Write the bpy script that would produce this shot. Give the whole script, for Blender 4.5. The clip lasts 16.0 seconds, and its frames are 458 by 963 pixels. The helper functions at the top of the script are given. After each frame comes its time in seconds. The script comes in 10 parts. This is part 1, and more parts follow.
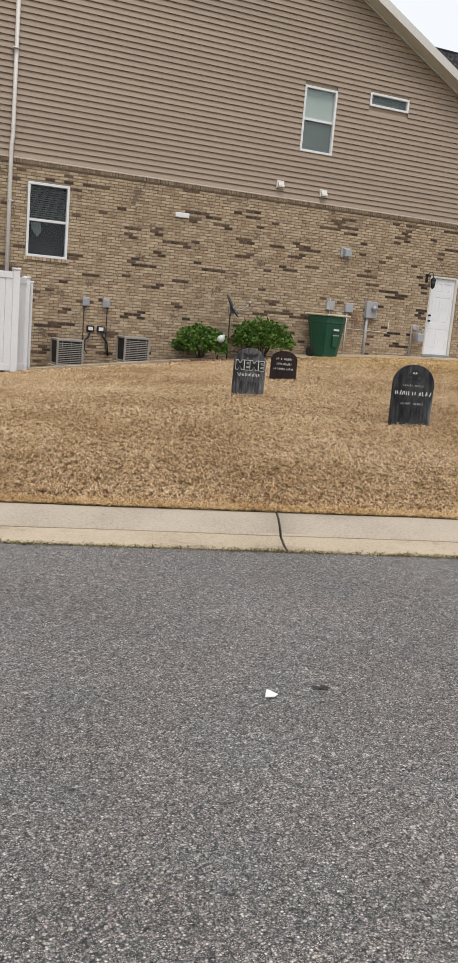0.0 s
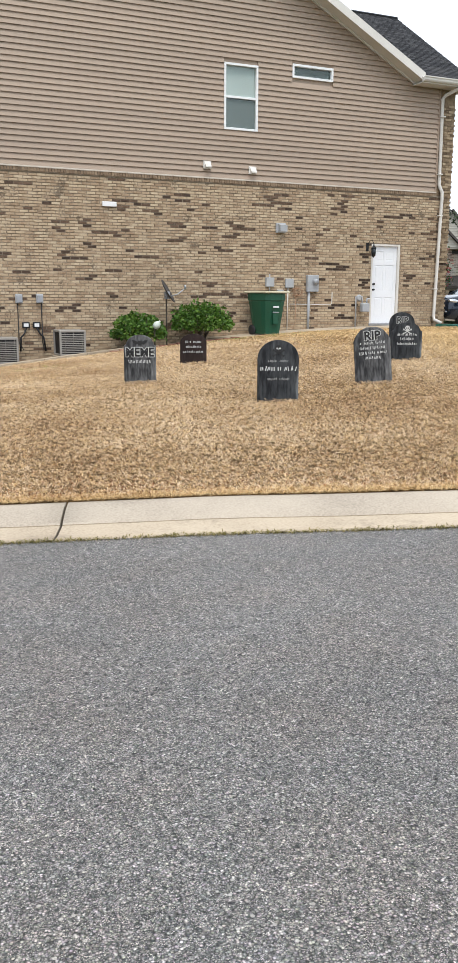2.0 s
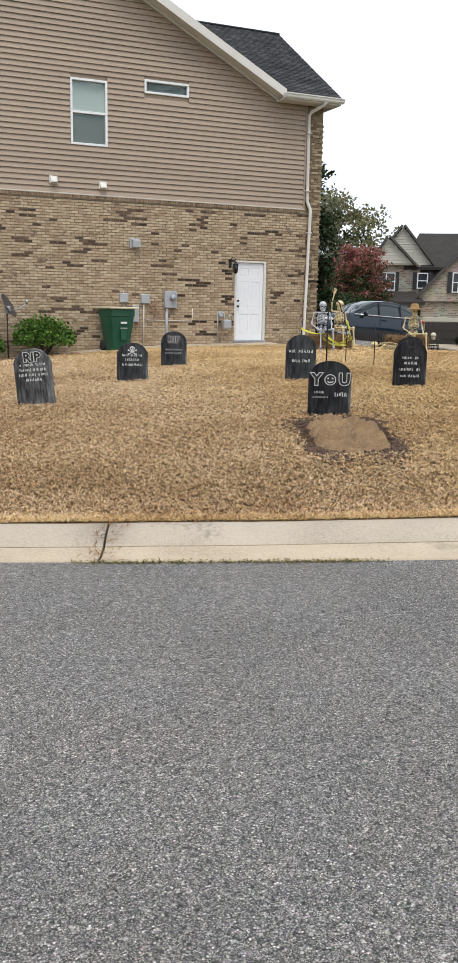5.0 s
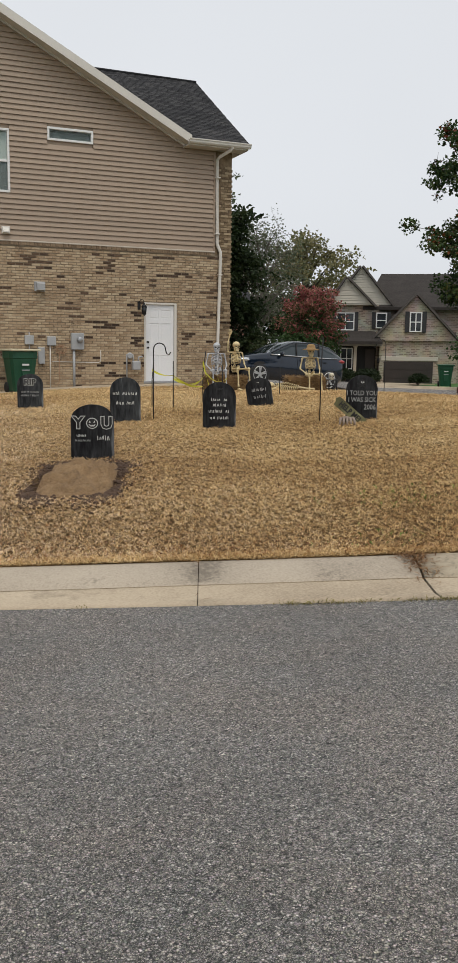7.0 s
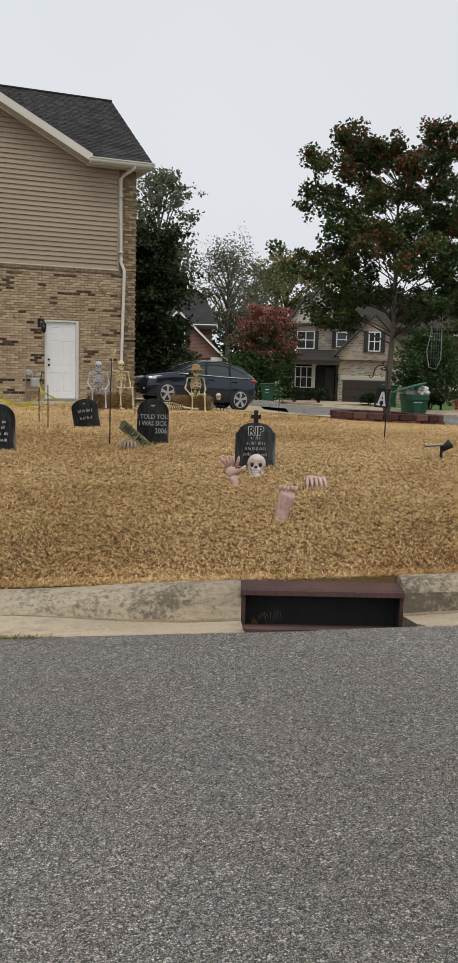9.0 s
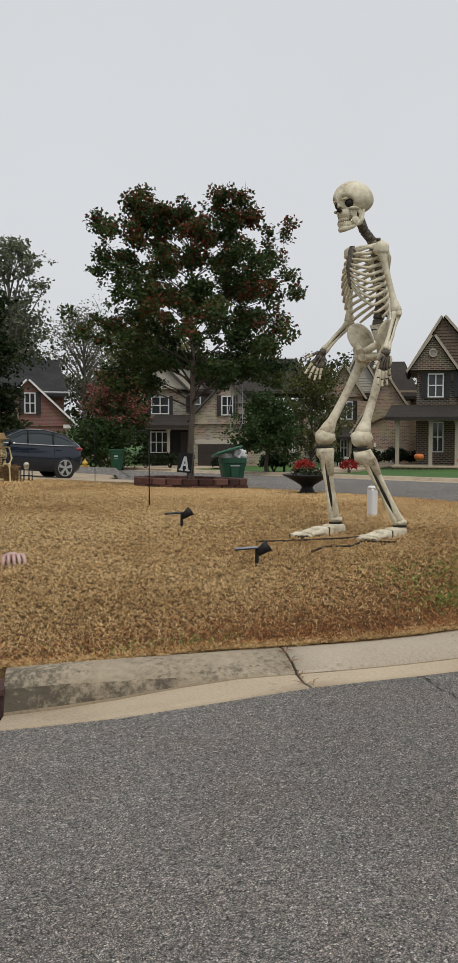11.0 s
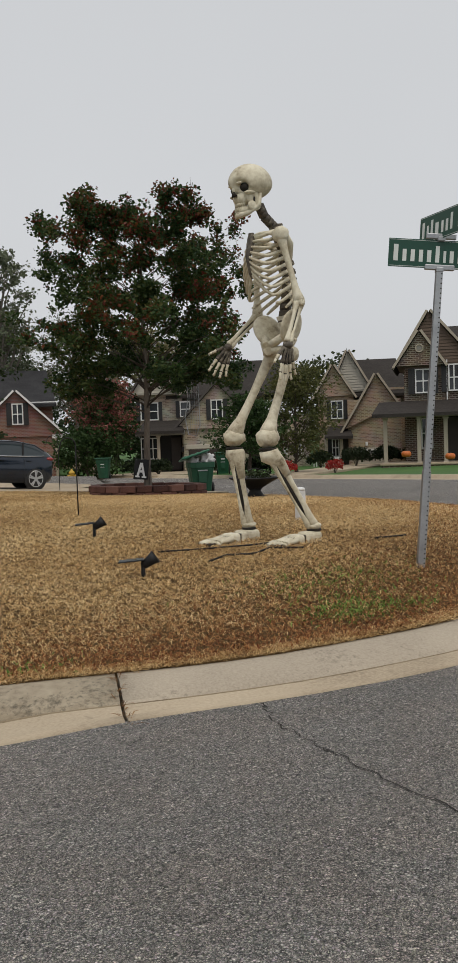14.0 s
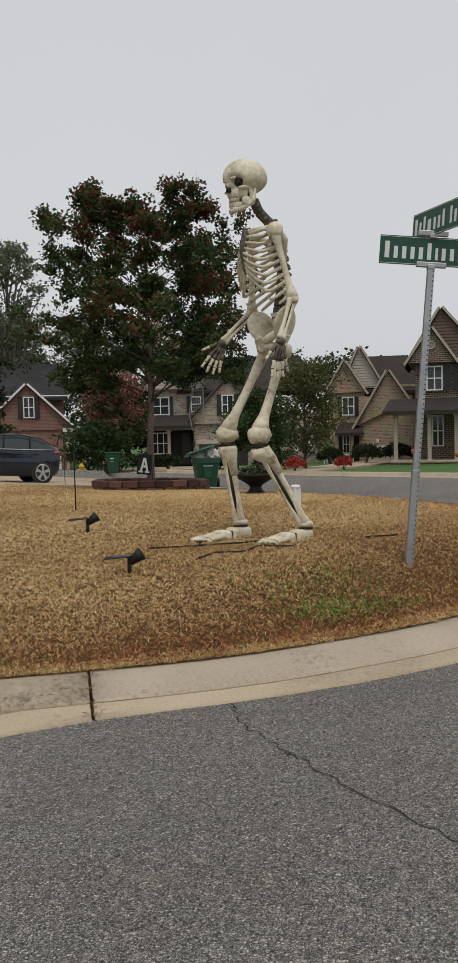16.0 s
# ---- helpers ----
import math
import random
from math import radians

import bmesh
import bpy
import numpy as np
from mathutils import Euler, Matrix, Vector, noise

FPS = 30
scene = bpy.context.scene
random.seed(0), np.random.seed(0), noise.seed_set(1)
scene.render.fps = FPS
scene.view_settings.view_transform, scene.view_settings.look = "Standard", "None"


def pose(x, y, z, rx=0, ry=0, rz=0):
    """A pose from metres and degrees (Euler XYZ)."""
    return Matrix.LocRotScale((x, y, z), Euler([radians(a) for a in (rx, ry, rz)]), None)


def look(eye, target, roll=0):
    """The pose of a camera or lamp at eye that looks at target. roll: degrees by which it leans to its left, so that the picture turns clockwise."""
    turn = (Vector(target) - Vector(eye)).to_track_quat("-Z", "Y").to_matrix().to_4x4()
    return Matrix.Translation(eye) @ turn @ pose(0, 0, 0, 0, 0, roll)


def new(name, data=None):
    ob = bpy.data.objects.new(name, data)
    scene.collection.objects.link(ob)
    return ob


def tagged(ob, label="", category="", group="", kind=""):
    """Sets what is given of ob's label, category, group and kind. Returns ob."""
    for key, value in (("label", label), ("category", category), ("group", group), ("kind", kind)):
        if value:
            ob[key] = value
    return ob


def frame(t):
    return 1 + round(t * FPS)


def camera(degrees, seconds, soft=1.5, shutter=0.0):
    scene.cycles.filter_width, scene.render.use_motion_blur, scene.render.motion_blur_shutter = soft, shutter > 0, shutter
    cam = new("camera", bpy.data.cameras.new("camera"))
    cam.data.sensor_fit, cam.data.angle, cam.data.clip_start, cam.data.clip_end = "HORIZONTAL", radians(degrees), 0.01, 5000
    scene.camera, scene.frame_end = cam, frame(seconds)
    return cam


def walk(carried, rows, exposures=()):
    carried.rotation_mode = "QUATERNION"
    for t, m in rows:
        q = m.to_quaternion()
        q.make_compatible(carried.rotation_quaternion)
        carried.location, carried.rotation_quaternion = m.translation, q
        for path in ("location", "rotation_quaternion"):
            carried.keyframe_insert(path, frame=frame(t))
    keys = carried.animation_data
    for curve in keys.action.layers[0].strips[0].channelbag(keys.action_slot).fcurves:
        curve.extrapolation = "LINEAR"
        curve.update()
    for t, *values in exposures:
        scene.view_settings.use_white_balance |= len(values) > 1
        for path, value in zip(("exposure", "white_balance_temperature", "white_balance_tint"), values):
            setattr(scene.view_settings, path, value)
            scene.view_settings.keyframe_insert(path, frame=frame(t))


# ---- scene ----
cam = camera(29.2, 16.0, 1.25)
PATH = [
    (0, (-1.395, 0.585, 1.268), (-0.553, 2.361, 0.898), 4.9),
    (0.5, (-1.142, 0.429, 1.299), (-0.324, 2.211, 0.906), 2.2),
    (1, (-0.881, 0.322, 1.31), (-0.064, 2.103, 0.913), 0.5),
    (1.5, (-0.578, 0.174, 1.332), (0.239, 1.956, 0.935), -0.1),
    (2, (-0.056, -0.086, 1.368), (0.76, 1.693, 0.957), 0.3),
    (2.5, (0.576, -0.344, 1.404), (1.404, 1.43, 0.994), 0.2),
    (3, (1.277, -0.573, 1.417), (2.111, 1.198, 1.01), 0.5),
    (3.5, (1.955, -0.913, 1.474), (2.782, 0.861, 1.064), 1.0),
    (4, (2.667, -1.211, 1.514), (3.477, 0.571, 1.105), 1.2),
    (4.2, (2.95, -1.304, 1.525), (3.752, 0.481, 1.116), 1.2),
    (6.3, (5.522, -2.099, 1.543), (6.285, -0.277, 1.226), 0.6),
    (6.5, (5.713, -2.206, 1.563), (6.481, -0.386, 1.254), 0.4),
    (7, (6.399, -2.506, 1.612), (7.175, -0.688, 1.311), 0.7),
    (7.5, (7.167, -2.827, 1.667), (7.95, -1.01, 1.375), 0.9),
    (8, (7.908, -3.045, 1.688), (8.692, -1.226, 1.409), 1.2),
    (8.5, (8.56, -3.297, 1.736), (9.337, -1.474, 1.462), 1.4),
    (9, (9.18, -3.482, 1.764), (9.944, -1.653, 1.497), 1.5),
    (9.5, (9.748, -3.624, 1.781), (10.503, -1.79, 1.526), 1.3),
    (10, (10.157, -3.744, 1.81), (10.959, -1.928, 1.572), 1.1),
    (10.2, (10.331, -3.764, 1.826), (11.2, -1.975, 1.617), 1.2),
    (12.3, (11.726, -3.656, 1.751), (12.763, -1.947, 1.692), -0.5),
    (12.5, (11.795, -3.67, 1.753), (12.825, -1.957, 1.683), -0.6),
    (13, (11.945, -3.71, 1.758), (12.955, -1.986, 1.669), -0.9),
    (13.5, (12.062, -3.739, 1.76), (13.054, -2.006, 1.656), -1.6),
    (14, (12.152, -3.765, 1.766), (13.132, -2.024, 1.658), -2.0),
    (14.5, (12.223, -3.789, 1.767), (13.194, -2.044, 1.654), -2.3),
    (15, (12.278, -3.804, 1.769), (13.246, -2.057, 1.651), -2.3),
    (15.5, (12.319, -3.815, 1.773), (13.281, -2.066, 1.658), -1.8),
    (16, (12.355, -3.829, 1.775), (13.307, -2.074, 1.657), -1.4),
]
walk(cam, [(t, look(eye, target, roll)) for t, eye, target, roll in PATH],
     exposures=[(0, 0.46, 6380, 12.5), (1, 0.76, 6200, 10), (2, 0.92, 6030, 10), (3, 0.93, 6000, 10), (4, 0.95, 6000, 10), (4.2, 0.93, 6000, 10), (6.3, 0.22, 6450, 10), (7, 0.15, 6500, 10), (10, 0.1, 6550, 10), (12.5, -0.2, 6620, 10), (14, -0.14, 6620, 10), (16, -0.14, 6620, 10)])

# world: overcast autumn sky and a weak, very soft sun
world = bpy.data.worlds.new("overcast_sky")
scene.world = world
world.use_nodes = True
wn, wl = world.node_tree.nodes, world.node_tree.links
sky = wn.new("ShaderNodeTexSky")
sky.sky_type, sky.sun_disc = "NISHITA", False
sky.sun_elevation, sky.sun_rotation = radians(52), radians(200)
sky.air_density, sky.dust_density, sky.ozone_density = 1.0, 4.0, 1.0
grey = wn.new("ShaderNodeHueSaturation")
grey.inputs["Saturation"].default_value = 0.08
wl.new(sky.outputs["Color"], grey.inputs["Color"])
veil = wn.new("ShaderNodeMixRGB")
veil.inputs["Fac"].default_value = 0.8
veil.inputs["Color2"].default_value = (7.45, 7.75, 8.15, 1)
wl.new(grey.outputs["Color"], veil.inputs["Color1"])
cloud = wn.new("ShaderNodeTexNoise")
cloud.inputs["Scale"].default_value, cloud.inputs["Detail"].default_value = 1.6, 4
cramp = wn.new("ShaderNodeMapRange")
cramp.inputs["To Min"].default_value, cramp.inputs["To Max"].default_value = 0.93, 1.07
wl.new(cloud.outputs["Fac"], cramp.inputs["Value"])
bgs = wn["Background"]
mulc = wn.new("ShaderNodeVectorMath")
mulc.operation = "SCALE"
wl.new(veil.outputs["Color"], mulc.inputs[0])
wl.new(cramp.outputs["Result"], mulc.inputs["Scale"])
wl.new(mulc.outputs["Vector"], bgs.inputs["Color"])
bgs.inputs["Strength"].default_value = 0.1
sun = new("sun", bpy.data.lights.new("sun", "SUN"))
sun.data.energy, sun.data.angle, sun.data.color = 1.3, radians(25), (1.0, 0.93, 0.82)
sun.matrix_world = look((0, 0, 40), (0 + 0.21 * 20, 40 * 0.45, 0))

# ---- building helpers
def box(bm, x0, x1, y0, y1, z0, z1, m=None, slot=0):
    vs = [bm.verts.new((x, y, z)) for z in (z0, z1) for y in (y0, y1) for x in (x0, x1)]
    if m is not None:
        for v in vs:
            v.co = m @ v.co
    for q in ((0, 2, 3, 1), (4, 5, 7, 6), (0, 1, 5, 4), (2, 6, 7, 3), (0, 4, 6, 2), (1, 3, 7, 5)):
        bm.faces.new([vs[i] for i in q]).material_index = slot
    return vs


def soft_box(bm, x0, x1, y0, y1, z0, z1, r=0.01, m=None, seg=2, slot=0):
    b2 = bmesh.new()
    box(b2, x0, x1, y0, y1, z0, z1)
    bmesh.ops.bevel(b2, geom=b2.edges[:], offset=r, segments=seg, affect="EDGES", profile=0.5)
    add(bm, b2, m, slot)


def add(bm, b2, m=None, slot=0):
    """Moves the geometry of b2 into bm."""
    mp = {}
    for v in b2.verts:
        mp[v] = bm.verts.new(m @ v.co if m is not None else v.co)
    for f in b2.faces:
        nf = bm.faces.new([mp[v] for v in f.verts])
        nf.material_index, nf.smooth = slot if slot else f.material_index, f.smooth
    b2.free()


def tube(bm, pts, r, n=8, slot=0, cap=True):
    """A tube along pts; r is one radius or one a point."""
    pts = [Vector(p) for p in pts]
    rs = r if isinstance(r, (list, tuple)) else [r] * len(pts)
    rings, side = [], None
    for i, p in enumerate(pts):
        d = (pts[min(i + 1, len(pts) - 1)] - pts[max(i - 1, 0)]).normalized()
        if side is None:
            side = d.orthogonal().normalized()
        side = (side - d * side.dot(d)).normalized()
        up = d.cross(side)
        rings.append([bm.verts.new(p + (side * math.cos(2 * math.pi * k / n) + up * math.sin(2 * math.pi * k / n)) * rs[i]) for k in range(n)])
    for a, b in zip(rings, rings[1:]):
        for k in range(n):
            f = bm.faces.new((a[k], a[(k + 1) % n], b[(k + 1) % n], b[k]))
            f.smooth, f.material_index = True, slot
    if cap:
        bm.faces.new(rings[0][::-1]).material_index = slot
        bm.faces.new(rings[-1]).material_index = slot


def lathe(bm, prof, n=20, m=None, slot=0, cap=True):
    """A turned body: prof is rows of radius and height."""
    rings = []
    for r, z in prof:
        ring = [Vector((r * math.cos(2 * math.pi * k / n), r * math.sin(2 * math.pi * k / n), z)) for k in range(n)]
        rings.append([bm.verts.new(m @ v if m is not None else v) for v in ring])
    for a, b in zip(rings, rings[1:]):
        for k in range(n):
            f = bm.faces.new((a[k], a[(k + 1) % n], b[(k + 1) % n], b[k]))
            f.smooth, f.material_index = True, slot
    if cap:
        bm.faces.new(rings[0][::-1]).material_index = slot
        bm.faces.new(rings[-1]).material_index = slot


def ball(bm, c, r, m=None, sub=2, bumpy=0.0, slot=0):
    b2 = bmesh.new()
    bmesh.ops.create_icosphere(b2, subdivisions=sub, radius=1)
    rr = Vector(r if isinstance(r, (list, tuple)) else (r, r, r))
    for v in b2.verts:
        k = 1 + bumpy * noise.noise(v.co * 2.3 + Vector(c))
        v.co = Vector((v.co.x * rr.x * k, v.co.y * rr.y * k, v.co.z * rr.z * k))
        if m is not None:
            v.co = m.to_3x3() @ v.co
        v.co += Vector(c)
    for f in b2.faces:
        f.smooth = True
    add(bm, b2, None, slot)


def prism(bm, poly, y0, y1, m=None, slot=0):
    """A plate: an outline in x and z, pushed from y0 to y1."""
    a = [Vector((x, y0, z)) for x, z in poly]
    b = [Vector((x, y1, z)) for x, z in poly]
    if m is not None:
        a, b = [m @ v for v in a], [m @ v for v in b]
    a, b = [bm.verts.new(v) for v in a], [bm.verts.new(v) for v in b]
    fs = [bm.faces.new(a), bm.faces.new(b[::-1])]
    for i in range(len(a)):
        j = (i + 1) % len(a)
        fs.append(bm.faces.new((a[j], a[i], b[i], b[j])))
    for f in fs:
        f.material_index = slot


def mesh_ob(name, bm, mats, smooth=False):
    me = bpy.data.meshes.new(name)
    bmesh.ops.recalc_face_normals(bm, faces=bm.faces[:])
    if smooth:
        for f in bm.faces:
            f.smooth = True
    bm.to_mesh(me)
    bm.free()
    for mt in mats if isinstance(mats, (list, tuple)) else [mats]:
        me.materials.append(mt)
    return new(name, me)


def part(name, bm, material, parent, label="", smooth=False):
    ob = mesh_ob(name, bm, material, smooth)
    ob.parent = parent
    return tagged(ob, label)


def raw(name, verts, faces, mats, idx=None, smooth=False):
    """An object from plain lists, for many small pieces."""
    me = bpy.data.meshes.new(name)
    me.from_pydata(verts, [], faces)
    for mt in mats if isinstance(mats, (list, tuple)) else [mats]:
        me.materials.append(mt)
    if idx is not None:
        me.polygons.foreach_set("material_index", np.asarray(idx, dtype=np.int32))
    if smooth:
        me.polygons.foreach_set("use_smooth", np.ones(len(faces), dtype=bool))
    me.update()
    return new(name, me)


def thing(name, x, y, z, rz, label, category, group="", rx=0, ry=0):
    ob = new(name)
    ob.empty_display_size = 0.2
    ob.matrix_world = pose(x, y, z, rx, ry, rz)
    return tagged(ob, label, category, group)


def words(name, text, size, material, parent, x, y, z, depth=0.004, rx=90, rz=0, align="CENTER", sx=1.0, label="", grow=0.0):
    """Raised lettering in the built-in font, as a mesh."""
    cu = bpy.data.curves.new(name, "FONT")
    cu.body, cu.size, cu.align_x, cu.align_y, cu.extrude, cu.resolution_u = text, size, align, "CENTER", depth, 2
    cu.offset = grow
    tmp = bpy.data.objects.new(name, cu)
    scene.collection.objects.link(tmp)
    me = bpy.data.meshes.new_from_object(tmp.evaluated_get(bpy.context.evaluated_depsgraph_get()))
    bpy.data.objects.remove(tmp)
    me.materials.clear()
    me.materials.append(material)
    ob = new(name, me)
    ob.parent = parent
    ob.matrix_local = pose(x, y, z, rx, 0, rz) @ Matrix.Diagonal((sx, 1, 1, 1))
    return tagged(ob, label)


# ---- materials
def nodes_of(name):
    mt = bpy.data.materials.new(name)
    mt.use_nodes = True
    return mt, mt.node_tree.nodes, mt.node_tree.links, mt.node_tree.nodes["Principled BSDF"]


def surf(name, cols, scale=3.0, fine=40.0, rough=0.8, bump=0.2, dist=0.01, metal=0.0, mix=0.4, vary=0.0, island=0.0, stretch=(1, 1, 1), spec=0.5, sub=0.0):
    """A surface: a ramp of colours over noise at two scales, with relief; vary: how far objects differ, island: loose pieces."""
    mt, n, l, bs = nodes_of(name)
    tc, mp = n.new("ShaderNodeTexCoord"), n.new("ShaderNodeMapping")
    mp.inputs["Scale"].default_value = stretch
    l.new(tc.outputs["Object"], mp.inputs["Vector"])
    n1, n2 = n.new("ShaderNodeTexNoise"), n.new("ShaderNodeTexNoise")
    n1.inputs["Scale"].default_value, n1.inputs["Detail"].default_value = scale, 5
    n2.inputs["Scale"].default_value, n2.inputs["Detail"].default_value = fine, 4
    l.new(mp.outputs["Vector"], n1.inputs["Vector"])
    l.new(mp.outputs["Vector"], n2.inputs["Vector"])
    mx = n.new("ShaderNodeMix")
    mx.inputs["Factor"].default_value = mix
    l.new(n1.outputs["Fac"], mx.inputs["A"])
    l.new(n2.outputs["Fac"], mx.inputs["B"])
    val = mx.outputs["Result"]
    for amount, node, out in ((vary, "ShaderNodeObjectInfo", "Random"), (island, "ShaderNodeNewGeometry", "Random Per Island")):
        if amount:
            src, ma, ad = n.new(node), n.new("ShaderNodeMath"), n.new("ShaderNodeMath")
            ma.operation, ad.operation = "MULTIPLY_ADD", "ADD"
            ma.inputs[1].default_value, ma.inputs[2].default_value = amount, -amount / 2
            l.new(src.outputs[out], ma.inputs[0])
            l.new(val, ad.inputs[0])
            l.new(ma.outputs[0], ad.inputs[1])
            val = ad.outputs[0]
    rp = n.new("ShaderNodeValToRGB")
    el = rp.color_ramp.elements
    while len(el) < len(cols):
        el.new(0.5)
    for i, c in enumerate(cols):
        el[i].position = 0.28 + 0.44 * i / max(1, len(cols) - 1)
        el[i].color = (*c, 1)
    l.new(val, rp.inputs["Fac"])
    l.new(rp.outputs["Color"], bs.inputs["Base Color"])
    bp = n.new("ShaderNodeBump")
    bp.inputs["Strength"].default_value, bp.inputs["Distance"].default_value = bump, dist
    l.new(n2.outputs["Fac"], bp.inputs["Height"])
    l.new(bp.outputs["Normal"], bs.inputs["Normal"])
    rr = n.new("ShaderNodeMapRange")
    rr.inputs["To Min"].default_value, rr.inputs["To Max"].default_value = max(0.02, rough - 0.12), min(1, rough + 0.12)
    l.new(n1.outputs["Fac"], rr.inputs["Value"])
    l.new(rr.outputs["Result"], bs.inputs["Roughness"])
    bs.inputs["Metallic"].default_value, bs.inputs["Specular IOR Level"].default_value = metal, spec
    if sub:
        bs.inputs["Transmission Weight"].default_value = 0
        bs.inputs["Subsurface Weight"].default_value = sub
    return mt


def glass(name, tint=(0.03, 0.035, 0.04), rough=0.04):
    mt, n, l, bs = nodes_of(name)
    bs.inputs["Base Color"].default_value = (*tint, 1)
    bs.inputs["Roughness"].default_value, bs.inputs["IOR"].default_value = rough, 1.5
    tc, ns, bp = n.new("ShaderNodeTexCoord"), n.new("ShaderNodeTexNoise"), n.new("ShaderNodeBump")
    ns.inputs["Scale"].default_value = 1.3
    bp.inputs["Strength"].default_value, bp.inputs["Distance"].default_value = 0.05, 0.02
    l.new(tc.outputs["Object"], ns.inputs["Vector"])
    l.new(ns.outputs["Fac"], bp.inputs["Height"])
    l.new(bp.outputs["Normal"], bs.inputs["Normal"])
    return mt


def leafy(name, cols, rough=0.55):
    """Leaves: colour from leaf to leaf and in drifts through the crown; thin, so some light comes through."""
    mt, n, l, bs = nodes_of(name)
    geo, tc, ns = n.new("ShaderNodeNewGeometry"), n.new("ShaderNodeTexCoord"), n.new("ShaderNodeTexNoise")
    ns.inputs["Scale"].default_value, ns.inputs["Detail"].default_value = 0.55, 3
    l.new(tc.outputs["Object"], ns.inputs["Vector"])
    mx = n.new("ShaderNodeMix")
    mx.inputs["Factor"].default_value = 0.38
    l.new(ns.outputs["Fac"], mx.inputs["A"])
    l.new(geo.outputs["Random Per Island"], mx.inputs["B"])
    rp = n.new("ShaderNodeValToRGB")
    el = rp.color_ramp.elements
    while len(el) < len(cols):
        el.new(0.5)
    for i, c in enumerate(cols):
        el[i].position, el[i].color = 0.25 + 0.5 * i / max(1, len(cols) - 1), (*c, 1)
    l.new(mx.outputs["Result"], rp.inputs["Fac"])
    l.new(rp.outputs["Color"], bs.inputs["Base Color"])
    bs.inputs["Roughness"].default_value, bs.inputs["Specular IOR Level"].default_value = rough, 0.25
    tr, ms = n.new("ShaderNodeBsdfTranslucent"), n.new("ShaderNodeMixShader")
    l.new(rp.outputs["Color"], tr.inputs["Color"])
    ms.inputs["Fac"].default_value = 0.3
    l.new(bs.outputs["BSDF"], ms.inputs[1])
    l.new(tr.outputs["BSDF"], ms.inputs[2])
    l.new(ms.outputs["Shader"], n["Material Output"].inputs["Surface"])
    return mt


